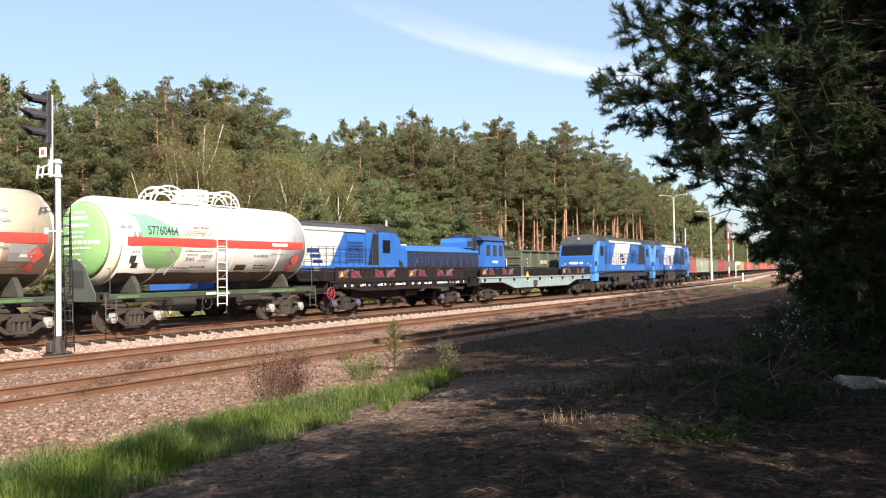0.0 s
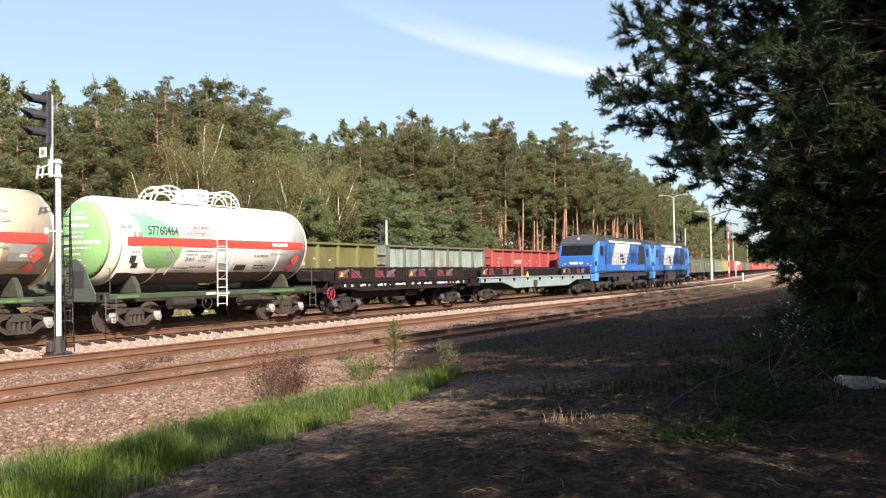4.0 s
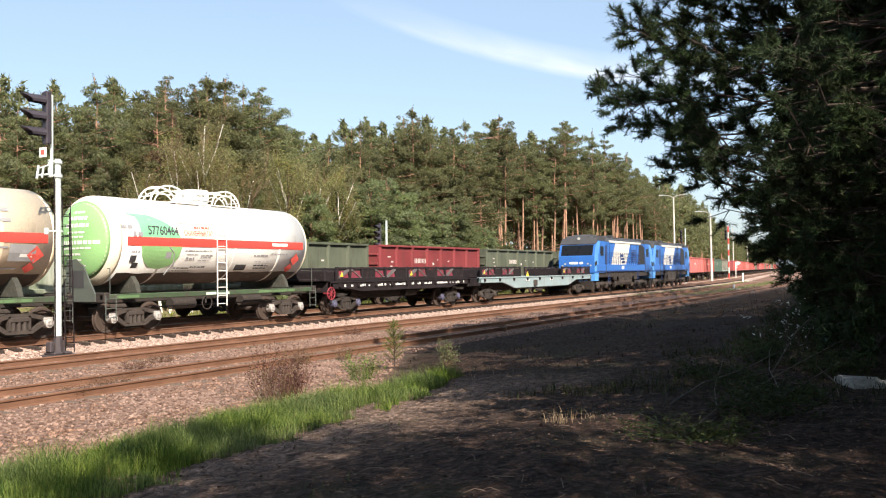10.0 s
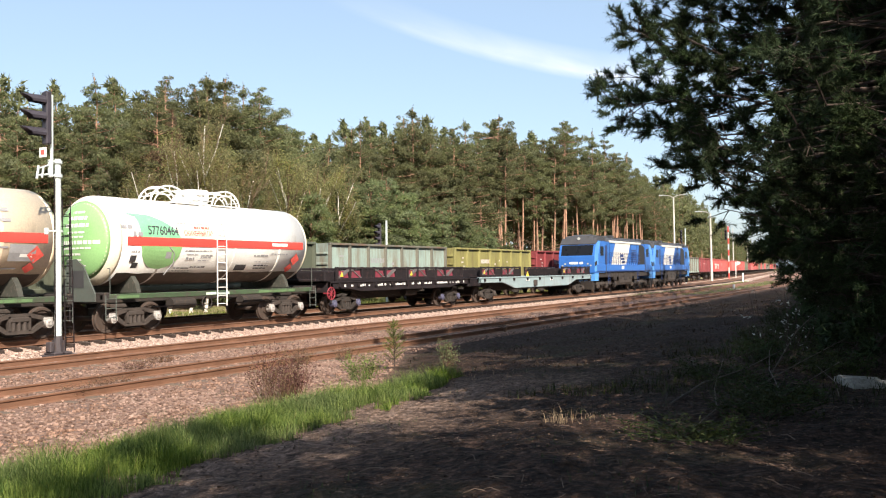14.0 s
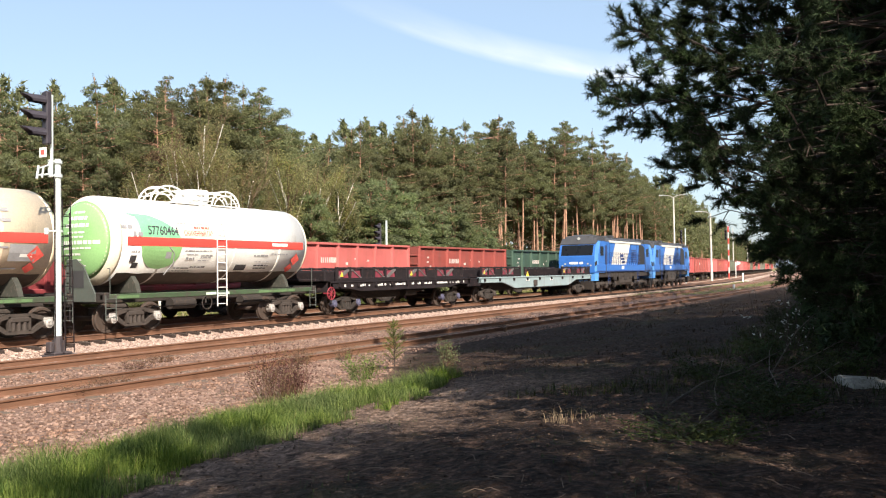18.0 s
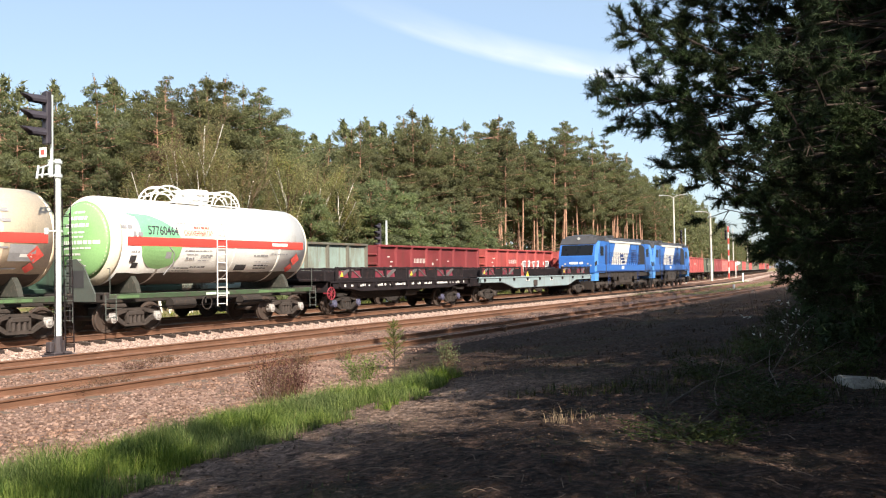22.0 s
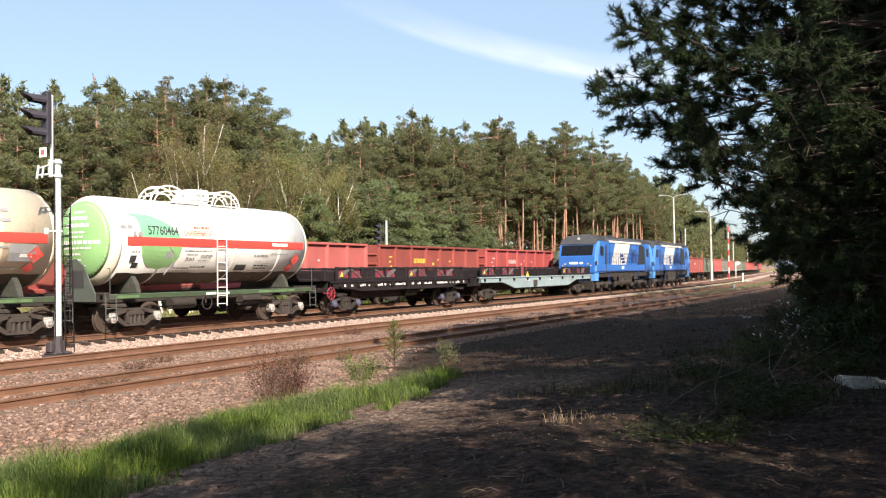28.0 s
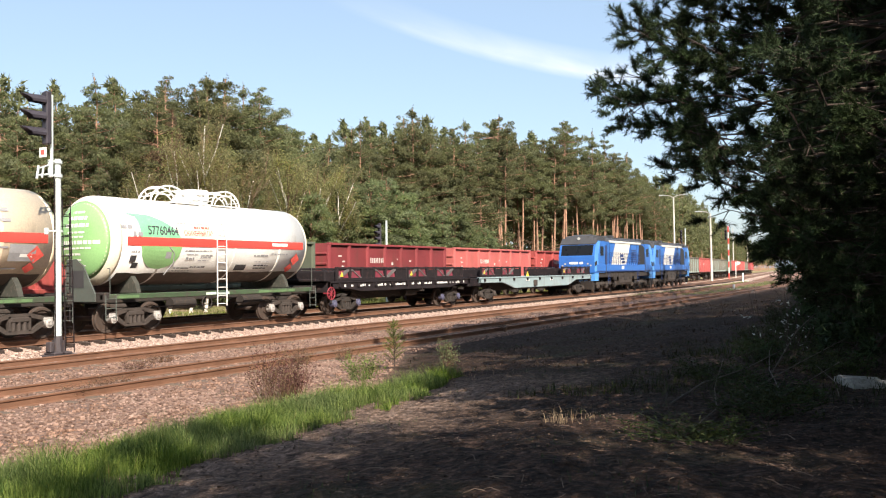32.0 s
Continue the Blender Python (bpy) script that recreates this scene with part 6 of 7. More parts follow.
back = [pine("pine_tree", 50 + i, 17.0, 0.30 + 0.12 * i, 2.4, "Scots pine deep in the wood", gap=1.1, puff=1.0, per=30, size=0.62) for i in range(2)]
deep = []
s_at = 16.0
while s_at < 900:
    for row in range(4 if s_at < 150 else (3 if s_at < 360 else 2)):
        s = s_at + rngF.uniform(-1.5, 1.5)
        y = curve_pts(EDGE, s) + row * 3.6 + rngF.uniform(-1.6, 1.6)
        dark = s < 60 or 68 < s < 92
        h = curve_pts(HEIGHT, s) * rngF.uniform(0.76, 1.03)
        if row >= 2 or s > 190:
            x, yy, _a = along(y, s)
            deep.append((rngF.choice(back), x, yy, h / 17.0, rngF.uniform(0, 360)))
            continue
        kind = full if rngF.random() < (0.62 if dark else 0.12) else tall
        plant(rngF.choice(kind), s, y, h / (18.0 if kind is tall else 16.0))
    s_at += 2.35 if s_at < 75 else (2.8 if s_at < 150 else (5.0 if s_at < 360 else 12.0))
joined_trees("forest_depth", "deeper rows of the pine forest", deep)
# stand-alone tree tops that rise over the line of the forest
for s, y, h, src in ((50.2, 49.5, 18.4, full[0]), (47.8, 51, 17.0, full[1]), (53.8, 50, 17.0, full[2]), (57.5, 50, 17.2, full[1]), (73.3, 50, 17.6, full[0]), (82.5, 49, 19.2, full[1]), (85.0, 50, 18.6, full[2]), (93.0, 48, 20.4, full[0])):
    plant(src, s, y, h / 16.0)
for s, y, h, src in ((51.8, 48.4, 18.3, full[0]), (54.6, 47.8, 16.9, full[1]), (49.2, 48.2, 16.8, full[2]), (57.4, 48.2, 15.8, full[0]), (84.0, 47.5, 18.4, full[1]), (79.5, 47.5, 16.6, full[2])):
    plant(src, s, y, h / 16.0, 1.3)
YOUNG_H = [(44, 7.2), (50, 9.2), (56, 10.4), (64, 10.2), (72, 8.8), (79, 7.2), (86, 6.0)]
plant(dying, 44.3, 46.8, 1.0)
plant(rusty, 40.8, 45.2, 1.15)
for k in range(84):
    s = 45.5 + 40 * (k + rngF.random()) / 84
    plant(rngF.choice(young), s, rngF.uniform(37.0, 45.0), curve_pts(YOUNG_H, s) / 7.5 * rngF.uniform(0.72, 1.0), 1.1)
for _ in range(26):
    plant(rngF.choice(young), rngF.uniform(20, 46), rngF.uniform(42, 47.5), rngF.uniform(0.5, 0.85), 1.1)
for s, y, sc in ((36.8, 39, 0.86), (37.9, 38.5, 0.88), (39.7, 39, 1.0), (42.4, 38, 0.9), (45.6, 39, 0.78), (47.4, 38.5, 0.9), (49.0, 39, 0.92), (50.8, 38.5, 0.86), (52.4, 39, 0.8), (44, 40, 0.86), (36.6, 39.5, 0.7)):
    plant(rngF.choice(birches), s, y, sc, 0.9)


def far_woods():
    """The depth of the forest behind its first rows."""
    rng = random.Random(3)
    vs, fs = [], []
    for _ in range(15000):
        s = rng.uniform(0, 700)
        y = curve_pts(EDGE, s) + rng.uniform(19, 30)
        x, yy, _a = along(y, s)
        top = curve_pts(HEIGHT, s) * 0.86
        z = top * (1 - rng.random() ** 1.2)
        tuft_cloud(rng, vs, fs, Vector((x, yy, z + ground_z(x, yy))), 1.0, 1, 1.9, 1.0, 0.3)
    ob = new("far_woods", quick_mesh("far_woods", vs, fs, M_needle))
    tagged(ob, "dim depth of the pine forest behind its edge", "woods", kind="stuff")


far_woods()


def understory():
    """Leafless brown brush along the foot of the pines."""
    rng = random.Random(15)
    vs, fs = [], []
    for k in range(6400):
        s = rng.uniform(80, 175) if k < 4600 else rng.uniform(15, 46)
        x, y, _a = along(curve_pts(EDGE, s) + rng.uniform(-6, 3) * (1.0 if k < 4600 else 0.5), s)
        z0 = ground_z(x, y)
        if k >= 4600 and noise.noise(Vector((s * 0.35, 0, 5.0))) < 0.05:
            continue
        for _k in range(5):
            tuft_cloud(rng, vs, fs, Vector((x, y, z0 + rng.uniform(0.2, 6.0 if k < 4600 else 10.0) * rng.random())), 0.9, 1, 0.75, 1.0, 0.05)
    tagged(new("brush", quick_mesh("brush", vs, fs, M_understory)), "leafless brown brush under the pines", "brush", kind="stuff")


understory()

# the wood behind the viewer, whose shade falls over the near ground
rngN = random.Random(91)
behind = []
for _ in range(78):
    x, y = rngN.uniform(-30, 75), -9.5 - 32 * rngN.random() ** 1.3
    behind.append((rngN.choice(back), x, y, rngN.uniform(0.62, 0.78), rngN.uniform(0, 360)))
for _ in range(20):
    behind.append((rngN.choice(back), rngN.uniform(1, 10), rngN.uniform(-9.5, -7.6), rngN.uniform(0.55, 0.62), rngN.uniform(0, 360)))
for _ in range(46):
    behind.append((rngN.choice(back), rngN.uniform(12, 70), rngN.uniform(-10, -3.5), rngN.uniform(0.66, 0.8), rngN.uniform(0, 360)))
joined_trees("near_woods", "pine wood on the viewer's side of the line", behind)
for ob in back:
    for ch in list(ob.children):
        bpy.data.objects.remove(ch)
    bpy.data.objects.remove(ob)
# ---- the near pines that shade the viewer's side ----
REACH = [(1.2, 0.9), (1.5, 1.1), (1.75, 1.4), (2.0, 1.7), (2.5, 2.12), (2.83, 2.5), (3.3, 2.94), (3.57, 2.84), (3.8, 2.35), (3.95, 2.55), (4.6, 2.6), (5.4, 1.5), (7.0, 0.4)]


def needle_tufts(seed, tufts):
    """Needles standing out round the ends of twigs. tufts: rows of (end, axis, number, length)."""
    rs = np.random.RandomState(seed)
    n = [q[2] for q in tufts]
    p, ax = np.repeat(np.array([tuple(q[0]) for q in tufts]), n, axis=0), np.repeat(np.array([tuple(q[1]) for q in tufts]), n, axis=0)
    ln = np.repeat(np.array([q[3] for q in tufts]), n)[:, None]
    k = len(p)

    def unit(v):
        return v / np.maximum(np.linalg.norm(v, axis=1, keepdims=True), 1e-6)
    e1 = unit(np.cross(ax, rs.normal(size=(k, 3))))
    t = rs.uniform(0.3, 1.4, (k, 1))
    d = e1 * np.sin(t) + ax * np.cos(t)
    b = p - ax * rs.uniform(-0.02, 0.13, (k, 1))
    w = unit(np.cross(d, rs.normal(size=(k, 3)))) * (0.003 + np.maximum(0, ln - 0.07) * 0.14)
    v = np.stack([b - w, b + w, b + d * ln * rs.uniform(0.7, 1.2, (k, 1))], axis=1).reshape(-1, 3)
    return v.tolist(), np.arange(k * 3).reshape(-1, 3).tolist()


def near_pine(seed, h, reach_tab, z0, limbs, twigs, needles, label, group="", trunk_r=0.16, ln=0.085, low=1.25, split=False, top_z=99.0):
    """A Scots pine built down to its needles: limbs, forked twigs, tufts. split: each limb with its spray is a part."""
    rng = random.Random(seed)
    root = thing("pine_tree", label, "pine tree", group)
    pts = [Vector((rng.uniform(-1, 1) * 0.05 * i, rng.uniform(-1, 1) * 0.05 * i, -0.3 + (h + 0.3) * i / 8)) for i in range(9)]
    part("trunk", Geo().tube(pts, trunk_r, 10, 0.03), M_bark_shaded, root)
    wood, tufts = Geo(), []

    def on_trunk(z):
        k = min(7.999, max(0, (z + 0.3) / (h + 0.3) * 8))
        return pts[int(k)].lerp(pts[int(k) + 1], k - int(k))
    for i in range(limbs):
        z = z0 + (h - z0) * ((i + rng.random()) / limbs) ** low
        r = float(np.interp(z, [a for a, _ in reach_tab], [b for _, b in reach_tab])) * (rng.uniform(0.78, 1.0) if split else rng.uniform(0.62, 1.05))
        a = i * 2.4 + rng.uniform(-0.4, 0.4)
        b0 = on_trunk(z - 0.12 * r)
        flat = Vector((math.cos(a), math.sin(a), 0))
        lp = [b0, b0 + flat * r * 0.35 + Vector((0, 0, 0.02 * r)), b0 + flat * r * 0.7 + Vector((0, 0, 0.0)), b0 + flat * r + Vector((0, 0, 0.14 * r))]
        for q in lp[1:]:
            q += Vector((rng.uniform(-1, 1), rng.uniform(-1, 1), rng.uniform(-1, 1))) * 0.07 * r
        wood.tube(lp, 0.007 + 0.004 * r, 5, 0.004)
        side = Vector((-flat.y, flat.x, 0))
        for k in range(int(twigs * (0.4 + 0.6 * r / 2.5)) + 1):
            t = 1.0 - (0.62 if split else 0.78) * rng.random() ** (1.4 if split else 1.0)
            j = min(2, int(t * 3))
            p = lp[j].lerp(lp[j + 1], t * 3 - j)
            d = (flat * rng.uniform(0.0 if split else 0.3, 1.0) + side * rng.uniform(-1, 1) + Vector((0, 0, rng.uniform(-0.35, 0.7)))).normalized()
            l1 = rng.uniform(0.16, 0.46) * (1.2 - 0.5 * t)
            mid = p + d * l1
            wood.tube([p, p.lerp(mid, 0.5) + Vector((rng.uniform(-1, 1), rng.uniform(-1, 1), rng.uniform(-1, 1))) * 0.03, mid], 0.006, 3, 0.004)
            for _ in range(rng.choice((7, 8, 9, 10) if split else (2, 3, 3, 4))):
                d2 = (d + Vector((rng.uniform(-1, 1), rng.uniform(-1, 1), rng.uniform(-0.5, 0.9))) * 0.95).normalized()
                e = mid + d2 * rng.uniform(0.05, 0.15)
                wood.tube([mid, e], 0.004, 3, 0.003)
                tufts.append((e, d2, *((needles, ln) if z < top_z else (14, 0.14))))
        if split:
            lm = part("limb", wood, M_bark_shaded, root)
            part("needle_spray", quick_mesh("needle_spray", *needle_tufts(seed * 1000 + i, tufts), M_needle_shaded), None, lm)
            wood, tufts = Geo(), []
    if not split:
        part("branchwork", wood, M_bark_shaded, root)
        part("crown", quick_mesh("crown", *needle_tufts(seed, tufts), M_needle_shaded), None, root)
    return root


hero = near_pine(7, 7.0, REACH, 1.3, 200, 18, 52, "near Scots pine with long dark needled branches", "near pines", low=1.0, split=True, top_z=4.8, trunk_r=0.13, ln=0.058)
hero_at = (9.1, 0.1)
hero.matrix_basis = pose(*hero_at, ground_z(*hero_at))
side_reach = [(1.4, 1.0), (3.0, 2.1), (6.5, 2.2), (8.5, 1.9), (9.5, 1.4), (10.0, 0.8)]
shade_pine = near_pine(8, 10.0, side_reach, 1.55, 84, 13, 16, "bushy Scots pine shading the trackside", "near pines", 0.15, 0.15, 1.05)
first = True
for x, y, sc, rz in ((13.4, -1.5, 1.45, 0), (17.4, -0.5, 1.35, 70), (21.5, -0.2, 1.4, 140), (25.2, 0.2, 1.4, 200), (30.0, 0.6, 1.4, 20), (36.0, 1.7, 1.4, 95), (41.5, 2.2, 1.4, 130), (47.0, 3.2, 1.4, 160), (58.0, 5.0, 1.4, 250),
                     (70.0, 7.0, 1.4, 300), (52.5, 3.9, 1.4, 60), (64.0, 5.9, 1.4, 110), (76.0, 7.8, 1.4, 10), (83.0, 8.8, 1.4, 220), (90.0, 9.8, 1.4, 45), (99.0, 11.0, 1.4, 170), (15.3, -1.1, 1.42, 260), (14.3, -2.2, 1.42, 35), (16.3, -1.5, 1.42, 75), (18.5, -1.2, 1.4, 215), (20.6, -1.0, 1.4, 305), (19.6, -0.4, 1.4, 320), (23.4, 0.0, 1.4, 100), (19.0, -3.9, 1.4, 30), (12.0, -3.6, 1.15, 200), (23.0, -3.6, 1.4, 10),
                     (-0.6, -3.6, 1.08, 15), (-3.2, -3.4, 0.9, 120), (-6.0, -3.2, 0.9, 240), (2.2, -3.9, 0.6, 290), (0.8, -4.0, 0.9, 70), (-2.0, -3.9, 1.08, 190), (3.8, -4.3, 0.66, 330), (-4.6, -3.6, 0.9, 20), (-9.0, -3.4, 0.9, 310), (5.4, -5.7, 1.0, 200), (8.4, -3.8, 1.2, 40)):
    m = pose(x, y, ground_z(x, y) - 0.05, 0, 0, rz)
    if first:
        shade_pine.matrix_basis, ob, first = m, shade_pine, False
    else:
        ob = copy_thing(shade_pine, m)
    ob.scale = (sc, sc, sc * (1.24 if x > 12.5 else 1.0))
# low spreading pines that close the wood's edge under the tall ones
rngU = random.Random(5)
scrub = near_pine(9, 2.2, [(0.1, 0.9), (0.8, 1.0), (2.2, 0.25)], 0.15, 34, 7, 14, "low spreading pine scrub under the taller pines", "pine scrub", 0.05, 0.19, 1.0)
first = True
for x in range(15, 76, 3):
    for far in (0.0, 1.0):
        xx = x + rngU.uniform(-1, 1)
        y = xx * math.tan(radians(6.4)) - 0.75 - far * 0.05 * xx - rngU.uniform(0, 0.6)
        m = pose(xx, y, ground_z(xx, y), 0, 0, rngU.uniform(0, 360))
        if first:
            scrub.matrix_basis, ob, first = m, scrub, False
        else:
            ob = copy_thing(scrub, m)
        k = rngU.uniform(0.75, 1.05)
        ob.scale = (k, k, k * (0.85 + 0.004 * x))
# ---- ground cover ----
def blades(name, label, spots, mat, height, width, seed, category="grass"):
    """Bent blades at the spots; each is two tapering pieces."""
    rng = random.Random(seed)
    vs, fs = [], []
    for x, y, k in spots:
        z = ground_z(x, y) - 0.02
        a = rng.uniform(0, 2 * math.pi)
        l, lean = height * k * rng.uniform(0.4, 1.3), rng.uniform(0.1, 1.05)
        dx, dy = math.cos(a), math.sin(a)
        w = width * rng.uniform(0.6, 1.3)
        o = len(vs)
        mx, my = x + dx * l * lean * 0.3, y + dy * l * lean * 0.3
        ex, ey = x + dx * l * lean, y + dy * l * lean
        vs.extend([(x - dy * w, y + dx * w, z), (x + dy * w, y - dx * w, z), (mx + dy * w * 0.7, my - dx * w * 0.7, z + l * 0.6), (mx - dy * w * 0.7, my + dx * w * 0.7, z + l * 0.6), (ex, ey, z + l)])
        fs.extend([(o, o + 1, o + 2, o + 3), (o + 3, o + 2, o + 4)])
    ob = new(name, quick_mesh(name, vs, fs, mat))
    return tagged(ob, label, category, kind="stuff")


STRIP_MID = [(2.5, 6.2), (5, 6.6), (7, 7.25), (9, 7.55), (11, 7.3), (13.6, 7.5)]
STRIP_HALF = [(2.5, 1.0), (5, 1.0), (7, 1.05), (9, 1.15), (10, 1.1), (11, 0.85), (12, 0.65), (13.6, 0.25)]
rngG = random.Random(21)
spots = []
while len(spots) < 40000:
    x, y = rngG.uniform(2.5, 13.7), rngG.uniform(4.8, 9.4)
    c, w = curve_pts(STRIP_MID, x), curve_pts(STRIP_HALF, x) + 0.3 * noise.noise(Vector((x * 0.9, 3.0, 0)))
    d = abs(y - c) / max(0.3, w)
    n = noise.noise(Vector((x * 1.1, y * 1.1, 2.0)))
    m = noise.noise(Vector((x * 4.5, y * 4.5, 6.0)))
    if d < 1.0 + 0.25 * m and n + 0.5 * m > -0.2 - (1 - d) * 0.45 + 0.05 * max(0, x - 10.5):
        spots.append((x, y, max(0.3, (1.1 - 0.65 * d * d) * (0.75 + 0.5 * n + 0.35 * m))))
blades("grass", "fresh green grass strip between the dirt and the ballast", spots, M_grass, 0.31, 0.0042, 22)
spots = []
while len(spots) < 2600:
    x, y = rngG.uniform(2.0, 26.0), rngG.uniform(0.5, 12.5)
    if noise.noise(Vector((x * 0.6, y * 0.6, 9.0))) > 0.22:
        spots.append((x, y, 0.5 + 0.5 * rngG.random()))
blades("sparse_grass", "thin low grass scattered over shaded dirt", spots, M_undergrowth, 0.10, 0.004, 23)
spots = [(8.6 + rngG.gauss(0, 0.07), 3.4 + rngG.gauss(0, 0.07), 0.3 + 0.5 * rngG.random()) for _ in range(70)] + [(8.95 + rngG.gauss(0, 0.14), 3.2 + rngG.gauss(0, 0.12), 0.15 + 0.5 * rngG.random() ** 3) for _ in range(80)]
spots += [(rngG.uniform(3, 14), rngG.gauss(8.0, 0.9), 0.7) for _ in range(1300)]
blades("dry_grass", "pale dry grass tufts on bare dirt", spots, M_drygrass, 0.24, 0.0022, 24)
spots = [(rngG.uniform(30, 140), rngG.uniform(31.5, 38), 1) for _ in range(14000)] + [(rngG.uniform(15, 30), rngG.uniform(31.5, 38), 1) for _ in range(4000)]
spots = [(*along(y, x)[:2], k) for x, y, k in spots]
blades("far_grass", "rough grass verge beyond the tracks", spots, M_grass, 0.35, 0.02, 25)
spots = [(*along(rngG.uniform(20.9, 22.2), s)[:2], 0.8) for s in [rngG.uniform(72, 150) for _ in range(5000)]] + [(*along(rngG.uniform(16.2, 18.8), s)[:2], 0.8) for s in [rngG.uniform(75, 150) for _ in range(3500)]]
blades("verge_grass", "yellowish grass between the far sidings", spots, M_grass, 0.22, 0.012, 26)


spots = []
while len(spots) < 7000:
    x, y = rngG.uniform(10.5, 30.0), rngG.uniform(0.2, 5.0)
    if noise.noise(Vector((x * 0.5, y * 0.5, 12.0))) + 0.5 * noise.noise(Vector((x * 2.1, y * 2.1, 3.0))) > 0.05 + 0.12 * max(0, y - 2.2):
        spots.append((x, y, 0.4 + 0.8 * rngG.random()))
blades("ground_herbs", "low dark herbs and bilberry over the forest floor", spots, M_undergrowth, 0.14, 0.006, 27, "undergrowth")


spots = []
while len(spots) < 2600:
    x, y = rngG.uniform(15, 60), rngG.uniform(2.0, 13.2)
    if y > 0.13 * x and noise.noise(Vector((x * 0.35, y * 0.6, 15.0))) + 0.6 * noise.noise(Vector((x * 1.3, y * 1.7, 8.0))) > 0.12:
        spots.append((x, y, 0.4 + 0.9 * rngG.random()))
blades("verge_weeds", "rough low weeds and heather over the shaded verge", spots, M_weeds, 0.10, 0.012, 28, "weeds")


def shrub(name, label, x, y, h, spread, mat, stems, leaves, size, seed, wood=M_heather):
    rng = random.Random(seed)
    root = thing(name, label, "shrub", at=pose(x, y, ground_z(x, y) - 0.03))
    g, vs, fs = Geo(), [], []
    for _ in range(stems):
        a, r = rng.uniform(0, 2 * math.pi), spread * rng.random() ** 0.6
        l = h * rng.uniform(0.55, 1.05)
        wob = Vector((rng.uniform(-1, 1), rng.uniform(-1, 1), 0)) * spread * 0.3
        pts = [Vector((math.cos(a) * r * 0.5, math.sin(a) * r * 0.5, 0)), Vector((math.cos(a) * r * 0.7, math.sin(a) * r * 0.7, l * 0.55)) + wob, Vector((math.cos(a) * r, math.sin(a) * r, l)) - wob * 0.6]
        g.tube(pts, 0.006, 4, 0.002)
        for _k in range(leaves):
            t = rng.uniform(0.25, 1.0)
            p = pts[0].lerp(pts[1], t * 2) if t < 0.5 else pts[1].lerp(pts[2], t * 2 - 1)
            tuft_cloud(rng, vs, fs, p, 0.09, 1, size, 1.0)
    part("stem_wood", g, wood, root)
    part("foliage", quick_mesh("foliage", vs, fs, mat), None, root)
    return root


sapling = thing("pine_sapling", "young light green pine sapling at the siding", "sapling", at=pose(16.85, 10.7, ground_z(16.85, 10.7) - 0.03))
rngT = random.Random(31)
stem, sprays = Geo().tube([(0, 0, 0), (0.03, -0.02, 0.55), (0.0, 0.03, 1.15)], 0.016, 6, 0.006), []
for k in range(30):
    z = 0.22 + 0.9 * k / 30
    a, l = k * 2.4, (0.42 - 0.3 * k / 30) * rngT.uniform(0.7, 1.15)
    d = Vector((math.cos(a) * 0.85, math.sin(a) * 0.85, 0.55)).normalized()
    stem.tube([(0, 0, z), tuple(Vector((0, 0, z)) + d * l)], 0.006, 4, 0.003)
    for t in (0.45, 0.65, 0.85, 1.0):
        sprays.append((Vector((0, 0, z)) + d * l * t, d, 30, 0.07))
part("stem_wood", stem, M_bark_shaded, sapling)
part("foliage", quick_mesh("foliage", *needle_tufts(31, sprays), M_sapling), None, sapling)
shrub("broom_shrub", "low light green broom shrub in the grass", 14.4, 9.9, 0.6, 0.5, M_grass, 44, 22, 0.05, 32, M_grass)
shrub("pine_sapling", "small pine sapling in the shade", 17.1, 9.4, 0.6, 0.25, M_needle_y, 26, 26, 0.05, 33)
shrub("dead_bramble", "leafless reddish brown bramble beside the siding", 11.6, 9.75, 1.05, 0.62, M_heather, 90, 14, 0.05, 34)
shrub("dead_bramble", "leafless reddish brown bramble beside the siding", 12.6, 10.2, 0.7, 0.5, M_heather, 60, 14, 0.05, 35)
for k, (x, y, h) in enumerate(((15.2, 17.3, 0.3), (16.6, 18.0, 0.28), (11.2, 14.4, 0.3), (12.4, 14.8, 0.3), (17.5, 14.0, 0.5), (19.0, 13.6, 0.5), (30.0, 14.2, 0.4), (27.0, 18.9, 0.35))):
    shrub("dead_bramble", "low dry weeds growing against the rail", x, y, h, 0.5, M_heather, 46, 8, 0.04, 40 + k)
for k, (x, y, h) in enumerate(((12.8, 2.6, 0.55), (14.5, 2.2, 0.8), (11.0, 1.6, 0.5), (17.5, 2.6, 0.9), (9.8, 1.5, 0.5), (20.0, 2.4, 1.0), (16.0, 1.4, 0.9), (13.6, 1.2, 0.7), (23.0, 3.0, 1.1), (27.0, 3.4, 1.2), (8.2, 1.9, 0.35))):
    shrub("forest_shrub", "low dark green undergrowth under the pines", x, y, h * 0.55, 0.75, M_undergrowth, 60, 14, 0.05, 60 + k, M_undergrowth)


